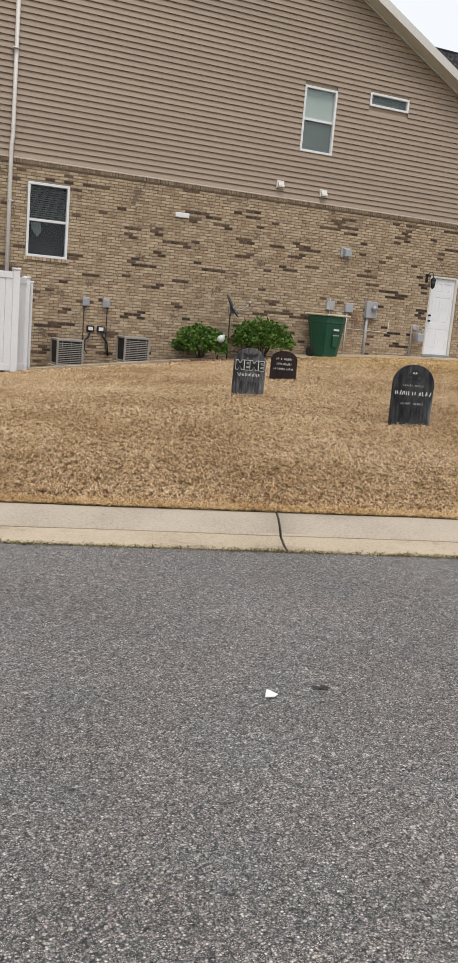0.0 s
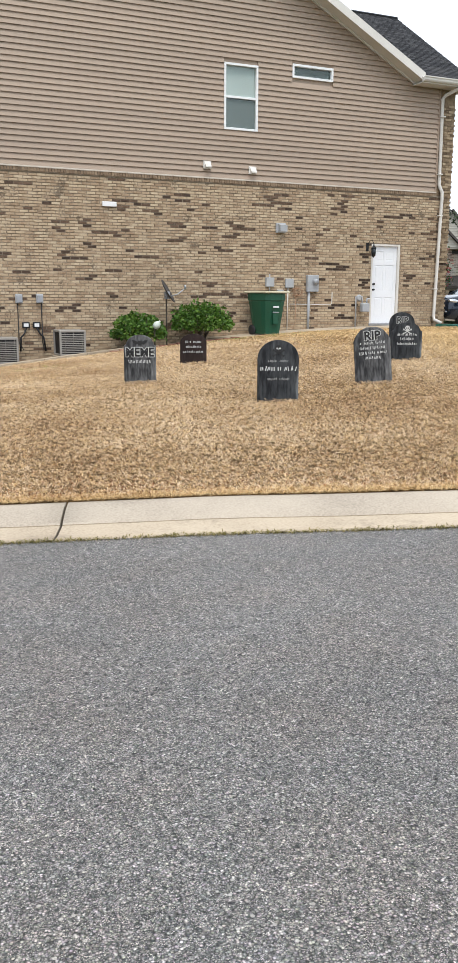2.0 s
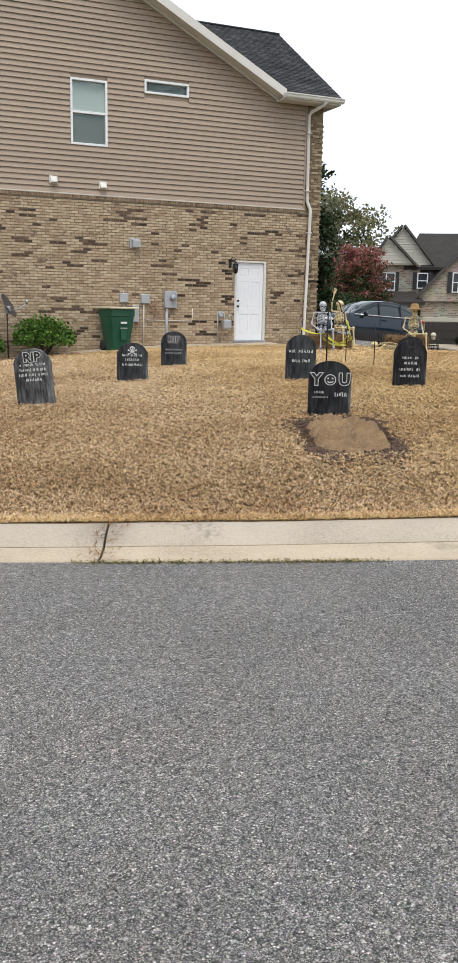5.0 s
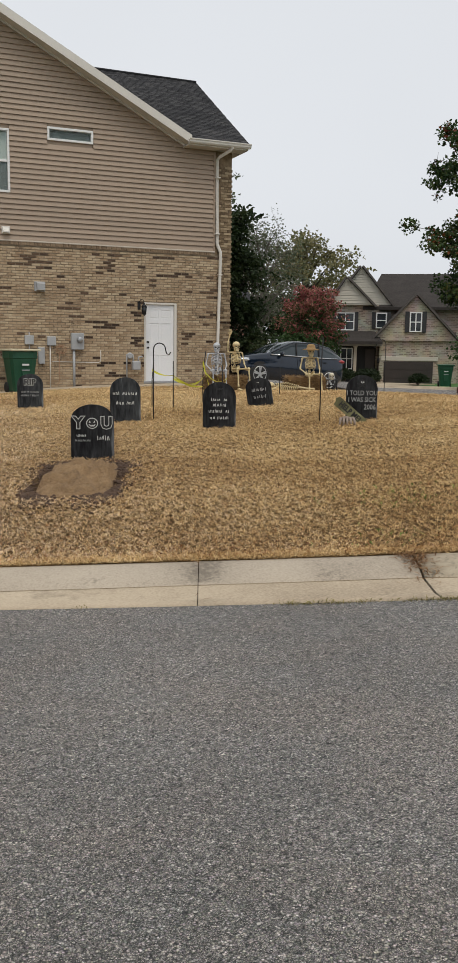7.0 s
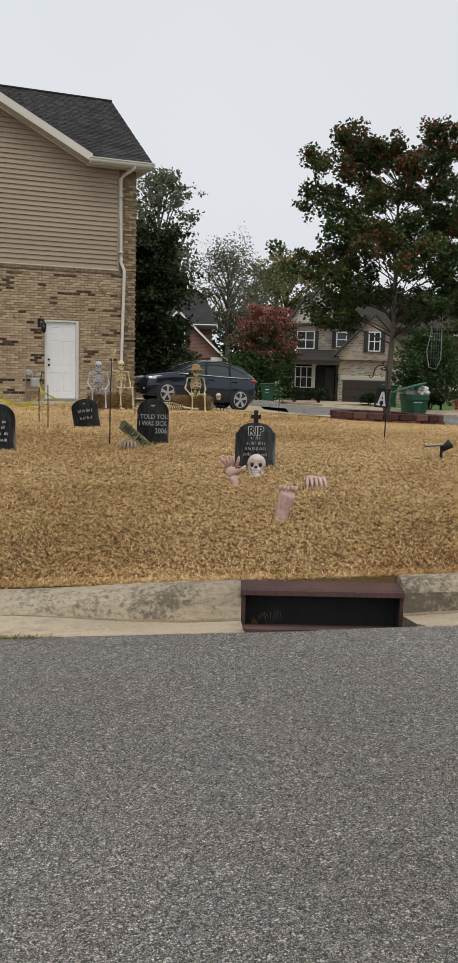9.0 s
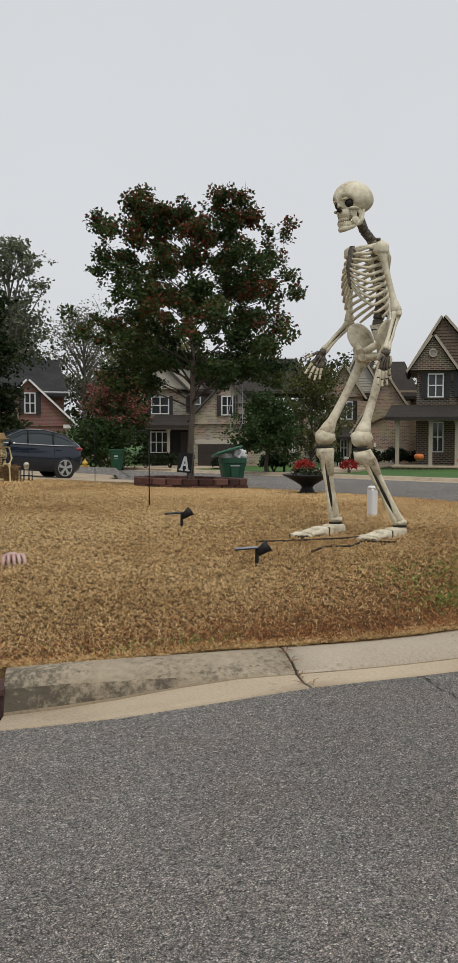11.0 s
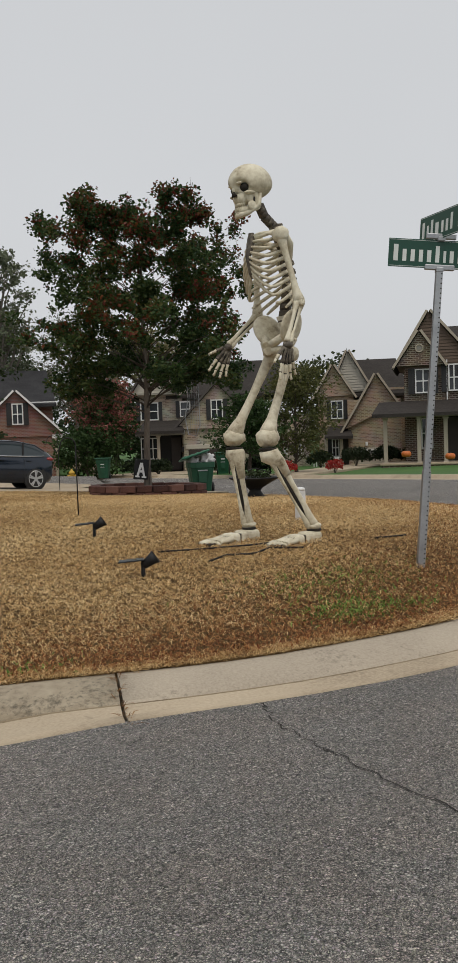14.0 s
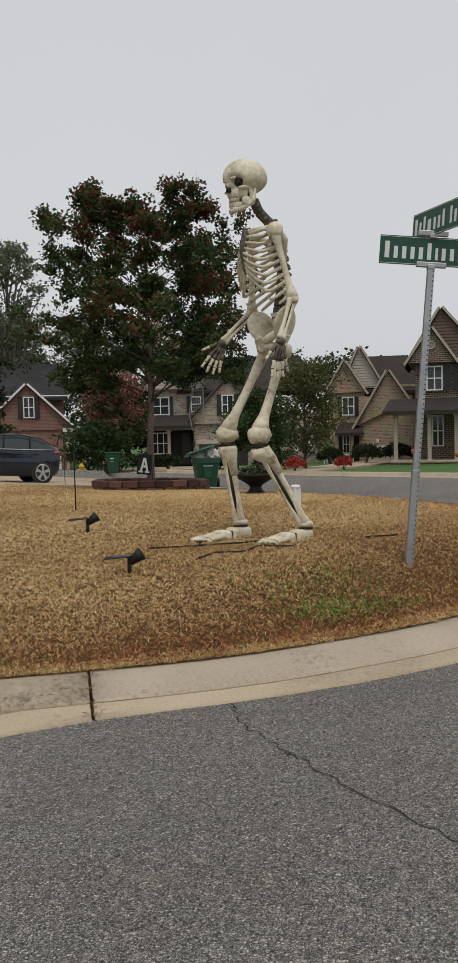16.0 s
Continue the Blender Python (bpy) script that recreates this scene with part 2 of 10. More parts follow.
def stony(name, ramp, gap=0.27, coarse=146, rough=0.88):
    """Worn asphalt: stone chips of two sizes, each its own grey, in dark binder, with broad paler and darker drifts."""
    mt, n, l, bs = nodes_of(name)
    tc = n.new("ShaderNodeTexCoord")
    cols, dists = [], []
    for sc in (coarse, coarse * 2.1):
        vo, rp = n.new("ShaderNodeTexVoronoi"), n.new("ShaderNodeValToRGB")
        vo.inputs["Scale"].default_value = sc
        l.new(tc.outputs["Object"], vo.inputs["Vector"])
        sp = n.new("ShaderNodeSeparateColor")
        l.new(vo.outputs["Color"], sp.inputs["Color"])
        el = rp.color_ramp.elements
        while len(el) < len(ramp):
            el.new(0.5)
        for i, (p, g, w) in enumerate(ramp):
            el[i].position, el[i].color = p, (g * (1 + 0.45 * w), g, g * (1 - w), 1)
        l.new(sp.outputs[0], rp.inputs["Fac"])
        hue = n.new("ShaderNodeMixRGB")
        hue.blend_type = "OVERLAY"
        hue.inputs["Fac"].default_value = 0.1
        l.new(rp.outputs["Color"], hue.inputs["Color1"])
        l.new(vo.outputs["Color"], hue.inputs["Color2"])
        mr = n.new("ShaderNodeMapRange")
        mr.inputs["From Min"].default_value, mr.inputs["From Max"].default_value = 0.32, 0.72
        mr.inputs["To Min"].default_value, mr.inputs["To Max"].default_value = 1.0, gap
        l.new(vo.outputs["Distance"], mr.inputs["Value"])
        cols.append(hue.outputs["Color"])
        dists.append(mr.outputs["Result"])
    pick = n.new("ShaderNodeTexNoise")
    pick.inputs["Scale"].default_value, pick.inputs["Detail"].default_value = 60, 2
    l.new(tc.outputs["Object"], pick.inputs["Vector"])
    pr = n.new("ShaderNodeMapRange")
    pr.inputs["From Min"].default_value, pr.inputs["From Max"].default_value = 0.42, 0.58
    l.new(pick.outputs["Fac"], pr.inputs["Value"])
    mx, md = n.new("ShaderNodeMixRGB"), n.new("ShaderNodeMix")
    l.new(pr.outputs["Result"], mx.inputs["Fac"])
    l.new(cols[0], mx.inputs["Color1"])
    l.new(cols[1], mx.inputs["Color2"])
    l.new(pr.outputs["Result"], md.inputs["Factor"])
    l.new(dists[0], md.inputs["A"])
    l.new(dists[1], md.inputs["B"])
    broad = n.new("ShaderNodeTexNoise")
    broad.inputs["Scale"].default_value, broad.inputs["Detail"].default_value = 0.7, 5
    l.new(tc.outputs["Object"], broad.inputs["Vector"])
    br = n.new("ShaderNodeMapRange")
    br.inputs["From Min"].default_value, br.inputs["From Max"].default_value = 0.3, 0.7
    br.inputs["To Min"].default_value, br.inputs["To Max"].default_value = 0.86, 1.14
    l.new(broad.outputs["Fac"], br.inputs["Value"])
    mu = n.new("ShaderNodeMath")
    mu.operation = "MULTIPLY"
    l.new(md.outputs["Result"], mu.inputs[0])
    l.new(br.outputs["Result"], mu.inputs[1])
    sc = n.new("ShaderNodeVectorMath")
    sc.operation = "SCALE"
    l.new(mx.outputs["Color"], sc.inputs[0])
    l.new(mu.outputs[0], sc.inputs["Scale"])
    # a few large pale stones, and brownish or greenish drifts
    big, bc = n.new("ShaderNodeTexVoronoi"), n.new("ShaderNodeSeparateColor")
    big.inputs["Scale"].default_value = 44
    l.new(tc.outputs["Object"], big.inputs["Vector"])
    l.new(big.outputs["Color"], bc.inputs["Color"])
    few, near, both = n.new("ShaderNodeMath"), n.new("ShaderNodeMapRange"), n.new("ShaderNodeMath")
    few.operation, both.operation = "GREATER_THAN", "MULTIPLY"
    few.inputs[1].default_value = 0.86
    l.new(bc.outputs[1], few.inputs[0])
    near.inputs["From Min"].default_value, near.inputs["From Max"].default_value = 0.2, 0.27
    near.inputs["To Min"].default_value, near.inputs["To Max"].default_value = 0.8, 0.0
    l.new(big.outputs["Distance"], near.inputs["Value"])
    l.new(few.outputs[0], both.inputs[0])
    l.new(near.outputs["Result"], both.inputs[1])
    chip = n.new("ShaderNodeMixRGB")
    chip.inputs["Color2"].default_value = (0.5, 0.48, 0.44, 1)
    l.new(both.outputs[0], chip.inputs["Fac"])
    l.new(sc.outputs["Vector"], chip.inputs["Color1"])
    hn, hr, ht = n.new("ShaderNodeTexNoise"), n.new("ShaderNodeValToRGB"), n.new("ShaderNodeMixRGB")
    hn.inputs["Scale"].default_value, hn.inputs["Detail"].default_value = 2.4, 3
    l.new(tc.outputs["Object"], hn.inputs["Vector"])
    hr.color_ramp.elements[0].position, hr.color_ramp.elements[0].color = 0.36, (0.985, 0.945, 0.915, 1)
    hr.color_ramp.elements[1].position, hr.color_ramp.elements[1].color = 0.62, (0.955, 0.955, 0.95, 1)
    l.new(hn.outputs["Fac"], hr.inputs["Fac"])
    ht.blend_type = "MULTIPLY"
    ht.inputs["Fac"].default_value = 1.0
    # coarser unevenness of the wearing course, a few stones across
    un, ur, us = n.new("ShaderNodeTexNoise"), n.new("ShaderNodeMapRange"), n.new("ShaderNodeVectorMath")
    un.inputs["Scale"].default_value, un.inputs["Detail"].default_value, un.inputs["Roughness"].default_value = 34, 3, 0.75
    l.new(tc.outputs["Object"], un.inputs["Vector"])
    ur.inputs["From Min"].default_value, ur.inputs["From Max"].default_value = 0.3, 0.7
    ur.inputs["To Min"].default_value, ur.inputs["To Max"].default_value = 0.68, 1.3
    l.new(un.outputs["Fac"], ur.inputs["Value"])
    us.operation = "SCALE"
    l.new(chip.outputs["Color"], us.inputs[0])
    l.new(ur.outputs["Result"], us.inputs["Scale"])
    l.new(us.outputs["Vector"], ht.inputs["Color1"])
    l.new(hr.outputs["Color"], ht.inputs["Color2"])
    l.new(ht.outputs["Color"], bs.inputs["Base Color"])
    bp = n.new("ShaderNodeBump")
    bp.inputs["Strength"].default_value, bp.inputs["Distance"].default_value = 0.85, 0.006
    l.new(md.outputs["Result"], bp.inputs["Height"])
    l.new(bp.outputs["Normal"], bs.inputs["Normal"])
    bs.inputs["Roughness"].default_value, bs.inputs["Specular IOR Level"].default_value = rough, 0.45
    return mt


M_ASPHALT = stony("asphalt", [(0.0, 0.056, 0.058), (0.3, 0.165, 0.058), (0.62, 0.312, 0.058), (0.88, 0.49, 0.058), (1.0, 0.7, 0.058)], 0.25)
M_CONCRETE = surf("concrete", [(0.24, 0.187, 0.128), (0.41, 0.335, 0.24), (0.5, 0.415, 0.305)], 1.3, 60, 0.92, 0.35, 0.006, mix=0.45)
M_KERB = surf("grey_cast_kerb", [(0.24, 0.2, 0.155), (0.37, 0.315, 0.245), (0.45, 0.388, 0.305)], 1.5, 70, 0.92, 0.5, 0.008, mix=0.5)
M_KERB_OLD = surf("weathered_concrete", [(0.2, 0.16, 0.11), (0.3, 0.25, 0.18), (0.37, 0.315, 0.23), (0.42, 0.36, 0.265)], 1.6, 30, 0.95, 0.6, 0.01, mix=0.5, stretch=(0.6, 0.6, 1.6))


def stained(mt, colour, amount, lo, hi, scale, patch):
    """Blotches of lichen and dirt, gathered in patches, over a surface's own colour."""
    n, l = mt.node_tree.nodes, mt.node_tree.links
    bs = next(q for q in n if q.type == "BSDF_PRINCIPLED")
    was = bs.inputs["Base Color"].links[0].from_socket
    tc, a, b = n.new("ShaderNodeTexCoord"), n.new("ShaderNodeTexNoise"), n.new("ShaderNodeTexNoise")
    a.inputs["Scale"].default_value, a.inputs["Detail"].default_value, a.inputs["Roughness"].default_value = scale, 7, 0.72
    b.inputs["Scale"].default_value, b.inputs["Detail"].default_value = patch, 2
    l.new(tc.outputs["Object"], a.inputs["Vector"])
    l.new(tc.outputs["Object"], b.inputs["Vector"])
    ad, mr, mx = n.new("ShaderNodeMath"), n.new("ShaderNodeMapRange"), n.new("ShaderNodeMixRGB")
    l.new(a.outputs["Fac"], ad.inputs[0])
    l.new(b.outputs["Fac"], ad.inputs[1])
    mr.inputs["From Min"].default_value, mr.inputs["From Max"].default_value = lo, hi
    mr.inputs["To Max"].default_value = amount
    l.new(ad.outputs[0], mr.inputs["Value"])
    mx.inputs["Color2"].default_value = (*colour, 1)
    l.new(mr.outputs["Result"], mx.inputs["Fac"])
    l.new(was, mx.inputs["Color1"])
    l.new(mx.outputs["Color"], bs.inputs["Base Color"])


M_LICHEN = surf("lichened_concrete", [(0.2, 0.16, 0.11), (0.3, 0.25, 0.18), (0.37, 0.315, 0.23), (0.42, 0.36, 0.265)], 1.6, 30, 0.95, 0.6, 0.01, mix=0.5, stretch=(0.6, 0.6, 1.6))
stained(M_LICHEN, (0.035, 0.03, 0.022), 0.8, 0.86, 1.1, 26, 1.9)
stained(M_KERB_OLD, (0.045, 0.04, 0.03), 0.72, 1.0, 1.18, 30, 1.9)
stained(M_KERB, (0.12, 0.1, 0.075), 0.6, 1.12, 1.3, 26, 1.7)
stained(M_CONCRETE, (0.17, 0.14, 0.1), 0.6, 1.1, 1.32, 10, 1.1)
M_SOIL = surf("thatch_soil", [(0.04, 0.023, 0.01), (0.085, 0.052, 0.023), (0.15, 0.096, 0.044), (0.24, 0.165, 0.078)], 0.9, 130, 0.95, 0.9, 0.02, mix=0.75, spec=0.1)
M_FARGRASS = surf("green_turf", [(0.025, 0.075, 0.01), (0.045, 0.12, 0.018), (0.085, 0.15, 0.03)], 0.2, 6, 0.95, 0.4, 0.03)
M_MORTAR = surf("mortar", [(0.2, 0.155, 0.108), (0.33, 0.27, 0.195)], 2, 50, 0.95, 0.4, 0.004)
M_BRICK = surf("tan_brick", [(0.26, 0.178, 0.108), (0.365, 0.268, 0.17), (0.43, 0.33, 0.215), (0.5, 0.4, 0.272)], 9, 60, 0.9, 0.6, 0.006, mix=0.5, vary=0.34)
M_BRICK_I = surf("tan_brick_laid", [(0.26, 0.178, 0.108), (0.365, 0.268, 0.17), (0.43, 0.33, 0.215), (0.5, 0.4, 0.272)], 9, 60, 0.9, 0.6, 0.006, mix=0.5, island=0.34)
M_BRICK_D = surf("dark_flashed_brick", [(0.03, 0.018, 0.011), (0.07, 0.042, 0.026), (0.15, 0.094, 0.058)], 6, 45, 0.88, 0.5, 0.005, vary=0.3, island=0.3)
stained(M_BRICK_I, (0.085, 0.058, 0.038), 0.75, 1.14, 1.24, 17, 2.6)
M_SIDING = surf("beige_vinyl_siding", [(0.275, 0.208, 0.153), (0.325, 0.247, 0.183), (0.35, 0.267, 0.198)], 0.5, 9, 0.6, 0.06, 0.004, mix=0.3, vary=0.12, stretch=(0.35, 1, 4))
M_TRIM = surf("almond_trim", [(0.56, 0.53, 0.48), (0.66, 0.63, 0.58)], 1.5, 30, 0.5, 0.05, 0.003)
M_WHITE = surf("white_vinyl", [(0.66, 0.66, 0.66), (0.78, 0.78, 0.77)], 1.2, 30, 0.4, 0.05, 0.003)
M_DOORW = surf("white_door_paint", [(0.7, 0.71, 0.73), (0.8, 0.81, 0.82)], 0.8, 25, 0.45, 0.05, 0.003)
M_SHINGLE = surf("charcoal_shingles", [(0.018, 0.018, 0.02), (0.04, 0.04, 0.043), (0.075, 0.073, 0.073)], 1.5, 28, 0.95, 0.8, 0.02, mix=0.6, island=0.3, spec=0.2)
M_GLASS = glass("window_glass")
M_BLIND = surf("grey_blinds", [(0.16, 0.17, 0.17), (0.22, 0.23, 0.23)], 2, 20, 0.7, 0.1, 0.004)
M_CURTAIN = surf("pale_roller_blind", [(0.62, 0.65, 0.64), (0.72, 0.74, 0.73)], 2, 20, 0.8, 0.1, 0.004)
# near-black colour in place of the shade inside rooms, pit and porches
M_DARKROOM = surf("dark_interior", [(0.01, 0.01, 0.011), (0.025, 0.025, 0.026)], 1, 10, 0.9, 0, 0.01)
M_BLACK = surf("black_painted_metal", [(0.012, 0.012, 0.012), (0.028, 0.028, 0.03)], 5, 40, 0.5, 0.1, 0.003, spec=0.2)
M_GREYBOX = surf("grey_utility_enamel", [(0.3, 0.31, 0.32), (0.4, 0.41, 0.42)], 3, 40, 0.45, 0.08, 0.003)
M_STEEL = surf("galvanised_steel", [(0.3, 0.31, 0.33), (0.46, 0.47, 0.49)], 9, 60, 0.42, 0.08, 0.002, metal=0.75)
M_RUST = surf("rusty_cast_iron", [(0.02, 0.011, 0.01), (0.06, 0.028, 0.024), (0.11, 0.05, 0.038)], 3, 60, 0.85, 0.5, 0.004)
M_BINGREEN = surf("green_plastic", [(0.008, 0.06, 0.03), (0.014, 0.095, 0.048)], 2, 35, 0.5, 0.12, 0.003)
M_BINLID = surf("faded_cream_lid", [(0.45, 0.4, 0.26), (0.6, 0.55, 0.4)], 3, 30, 0.6, 0.12, 0.003)
M_RUBBER = surf("black_rubber", [(0.01, 0.01, 0.01), (0.022, 0.022, 0.022)], 6, 50, 0.8, 0.2, 0.003)
M_BARK = surf("grey_bark", [(0.035, 0.026, 0.02), (0.085, 0.068, 0.052), (0.13, 0.108, 0.085)], 5, 30, 0.95, 0.9, 0.02, stretch=(1, 1, 0.3))
# ---- the lie of the land
# street frame: u along the near street, v towards the house
CU, SU = 0.9306, -0.3660
KV, U0, RAD = 5.76, 12.3, 5.5            # back of kerb, start and radius of the corner
CX, CY = CU * U0 - SU * (KV + RAD), SU * U0 + CU * (KV + RAD)
XE = CX + RAD                            # back of kerb along the side street
ARC = radians(90) + math.asin(-SU)
S1 = U0 + RAD * ARC


def uv_of(x, y):
    return CU * x + SU * y, -SU * x + CU * y


def xy_of(u, v):
    return CU * u - SU * v, SU * u + CU * v


def lot(x, y):
    """Distance along the kerb's back and distance out of the lot (towards the road)."""
    x, y = np.asarray(x, float), np.asarray(y, float)
    u, v = uv_of(x, y)
    ang = np.arctan2(y - CY, x - CX) - math.atan2(SU * U0 + CU * KV - CY, CU * U0 - SU * KV - CX)
    ang = np.clip(np.where(ang < -1.0, ang + 2 * math.pi, ang), 0, ARC)
    s = np.where(u <= U0, u, np.where(y >= CY, S1 + (y - CY), U0 + RAD * ang))
    d = np.where(u <= U0, KV - v, np.where(y >= CY, x - XE, np.hypot(x - CX, y - CY) - RAD))
    return s, d


def kerb_z(s):
    """Height of the kerb's back along its run."""
    s = np.asarray(s, float)
    a = 0.03 + 0.0155 * s + 0.0016 * s * s
    e = 0.03 + 0.0155 * U0 + 0.0016 * U0 * U0
    b = e + 0.012 * (np.minimum(s, 20) - U0)
    c = e + 0.012 * (20 - U0) - np.minimum(0.025 * (np.maximum(s, 23) - 23), 1.0)
    a0 = 0.033 + 0.034 * (s - 0.2)
    lift = 0.06 * np.clip((s - 15.5) / 2.5, 0, 1) - 0.018 * np.clip((s - 3) / 2, 0, 1) * np.clip((12.2 - s) / 1.5, 0, 1)
    return np.where(s < 0.2, np.maximum(a0, -0.5), np.where(s < U0, a, np.where(s < 20, b, c))) + lift


def lawn_z(x, y):
    """The lawn: rises from the street's low end to the corner and falls towards the yard beside the house."""
    X = (np.clip(x, -6, 21) - 10) / 10
    Y = (np.clip(y, -1, 22) - 10) / 10
    g = 0.5778 + 0.4454 * X + 0.1319 * Y - 0.0618 * X * Y - 0.2025 * X * X - 0.3109 * Y * Y - 0.2977 * X * X * Y + 0.3043 * X * Y * Y - 0.1315 * X ** 3
    g = g - 0.09 * np.clip((np.asarray(x) - 11) / 3, 0, 1) * np.clip((np.asarray(y) - 12.5) / 3.5, 0, 1) * np.clip((21 - np.asarray(y)) / 2.5, 0, 1)
    g = g - 0.028 * np.clip((np.asarray(y) - 6) / 3, 0, 1) * np.clip((18 - np.asarray(y)) / 4, 0, 1) * np.clip((14.5 - np.asarray(x)) / 3, 0, 1)
    g = g - 0.12 * np.clip((np.asarray(x) - 17.3) / 1.6, 0, 1) * np.clip((np.asarray(y) - 17.0) / 3, 0, 1)
    g = g - 0.08 * np.exp(-((np.asarray(x) - 19.4) ** 2 + (np.asarray(y) - 12.5) ** 2) / 5)
    g = g - 0.6 * np.clip((np.asarray(y) - 23.5) / 8, 0, 1)
    s, d = lot(x, y)
    k = np.clip(-d / 1.5, 0, 1)
    k = k * k * (3 - 2 * k)
    return (kerb_z(s) + 0.012) * (1 - k) + g * k


def road_z(x, y):
    s, d = lot(x, y)
    return kerb_z(s) - 0.075 + 0.018 * np.clip(d - 0.7, 0, 4) - 0.022 * np.clip(d - 4, 0, 8) * np.clip((s - 16) / 4, 0, 1)


def ground_z(x, y):
    s, d = lot(x, y)
    u, v = uv_of(np.asarray(x, float), np.asarray(y, float))
    far = (v < -3.1) | (np.asarray(x) > 29.4) & (v > 4)
    pit = np.where((s > 9.6) & (s < 11.4), 1.1, 0.0)
    return np.where(d <= 0.01, lawn_z(x, y), np.where(far, road_z(x, y) + np.where(v < -3.1, -0.06, 0.09), road_z(x, y) - 0.4 - pit))


def gz(x, y):
    return float(ground_z(x, y))


def grid_axis(lo, hi, step, reach):
    mid = np.arange(lo, hi + 1e-6, step)
    out = np.array([1, 2.5, 5, 9, 16, 30, 60, 120, 250, 500, 1000, 2000.0])
    out = out[out < reach]
    return np.concatenate([lo - out[::-1], mid, hi + out])


def build_ground():
    xs, ys = grid_axis(-14, 36, 0.34, 2500), grid_axis(-9, 40, 0.34, 2500)
    X, Y = np.meshgrid(xs, ys)
    x, y = X.ravel().copy(), Y.ravel().copy()
    # the edge of the turf follows the back of the kerb
    for _ in range(3):
        s, d = lot(x, y)
        e = 1e-3
        gx, gy = (lot(x + e, y)[1] - d) / e, (lot(x, y + e)[1] - d) / e
        near = np.abs(d) < 0.17
        x, y = np.where(near, x - gx * d, x), np.where(near, y - gy * d, y)
    z = ground_z(x, y)
    n, m = len(xs), len(ys)
    verts = np.stack([x, y, z], -1).tolist()
    faces, idx = [], []
    for j in range(m - 1):
        for i in range(n - 1):
            a = j * n + i
            faces.append((a, a + 1, a + n + 1, a + n))
    fc = np.array(faces)
    cx, cy = x[fc].mean(1), y[fc].mean(1)
    s, d = lot(cx, cy)
    idx = np.where((d > 1) | (cx > 21.2) | (cy > 45) | (cx < -25), 1, 0)
    return tagged(raw("ground", verts, faces, [M_SOIL, M_FARGRASS], idx, True), "dormant straw-brown lawn soil with green turf across the street", "ground", kind="structure")


build_ground()


def kerb_at(s):
    if s < U0:
        p, n = xy_of(s, KV), (SU, -CU)
    elif s < S1:
        a = math.atan2(-CU, SU) + (s - U0) / RAD
        p, n = (CX + RAD * math.cos(a), CY + RAD * math.sin(a)), (math.cos(a), math.sin(a))
    else:
        p, n = (XE, CY + s - S1), (1.0, 0.0)
    if s < U0:
        n = (SU, -CU)
    return Vector((p[0], p[1])), Vector(n)


def gutter_width(s):
    """How far the gutter reaches out from the kerb's back: poured wider round the storm drain."""
    return float(np.interp(s, [-5, 1.5, 3, 5, 6.7, 8, 11.8, 12.4, 12.8], [0.74, 0.7, 0.67, 0.72, 0.78, 0.82, 0.83, 0.7, 0.58]))


def build_road():
    step = 0.5
    xs, ys = np.arange(-60, 62, step), np.arange(-40, 78, step)
    X, Y = np.meshgrid(xs, ys)
    s, d = lot(X + step / 2, Y + step / 2)
    u, v = uv_of(X + step / 2, Y + step / 2)
    s, d = lot(X, Y)
    u, v = uv_of(X, Y)
    ok = d > 1.6
    keep = np.zeros_like(ok)
    keep[:-1, :-1] = ok[:-1, :-1] & ok[1:, :-1] & ok[:-1, 1:] & ok[1:, 1:]
    keep &= (v > -3.4) & ((X < 29.6) | (v < 4.5))
    Z = road_z(X, Y)
    vid, verts, faces = {}, [], []

    def vert(i, j):
        if (i, j) not in vid:
            vid[(i, j)] = len(verts)
            verts.append((X[j, i], Y[j, i], Z[j, i]))
        return vid[(i, j)]

    for j in range(len(ys) - 1):
        for i in range(len(xs) - 1):
            if keep[j, i]:
                faces.append((vert(i, j), vert(i + 1, j), vert(i + 1, j + 1), vert(i, j + 1)))
    # a strip that follows the gutter, running just under the open field
    ds = [0.69, 0.8, 1.0, 1.3, 1.7, 2.1, 2.6]
    ss = [-40 + k * 0.4 for k in range(230)]
    o = len(verts)
    for q in ss:
        p, nn = kerb_at(q)
        for e in [gutter_width(q) - 0.012, gutter_width(q) + 0.1] + ds[2:]:
            x, y = p.x + nn.x * e, p.y + nn.y * e
            verts.append((x, y, float(road_z(x, y)) - (0.003 if e > 1.5 else 0)))
    w = len(ds)
    for i in range(len(ss) - 1):
        for k in range(w - 1):
            faces.append((o + i * w + k, o + i * w + k + 1, o + (i + 1) * w + k + 1, o + (i + 1) * w + k))
    # straight far edge of the street
    o = len(verts)
    for k in range(81):
        for v in (-2.4, -5.2):
            x, y = xy_of(-70 + k * 2.0, v)
            verts.append((x, y, float(road_z(x, y)) - 0.003))
    faces += [(o + 2 * k + 1, o + 2 * k + 3, o + 2 * k + 2, o + 2 * k) for k in range(80)]
    return tagged(raw("road", verts, faces, M_ASPHALT, None, True), "worn grey asphalt street with exposed pale stone chips", "road", kind="structure")


build_road()


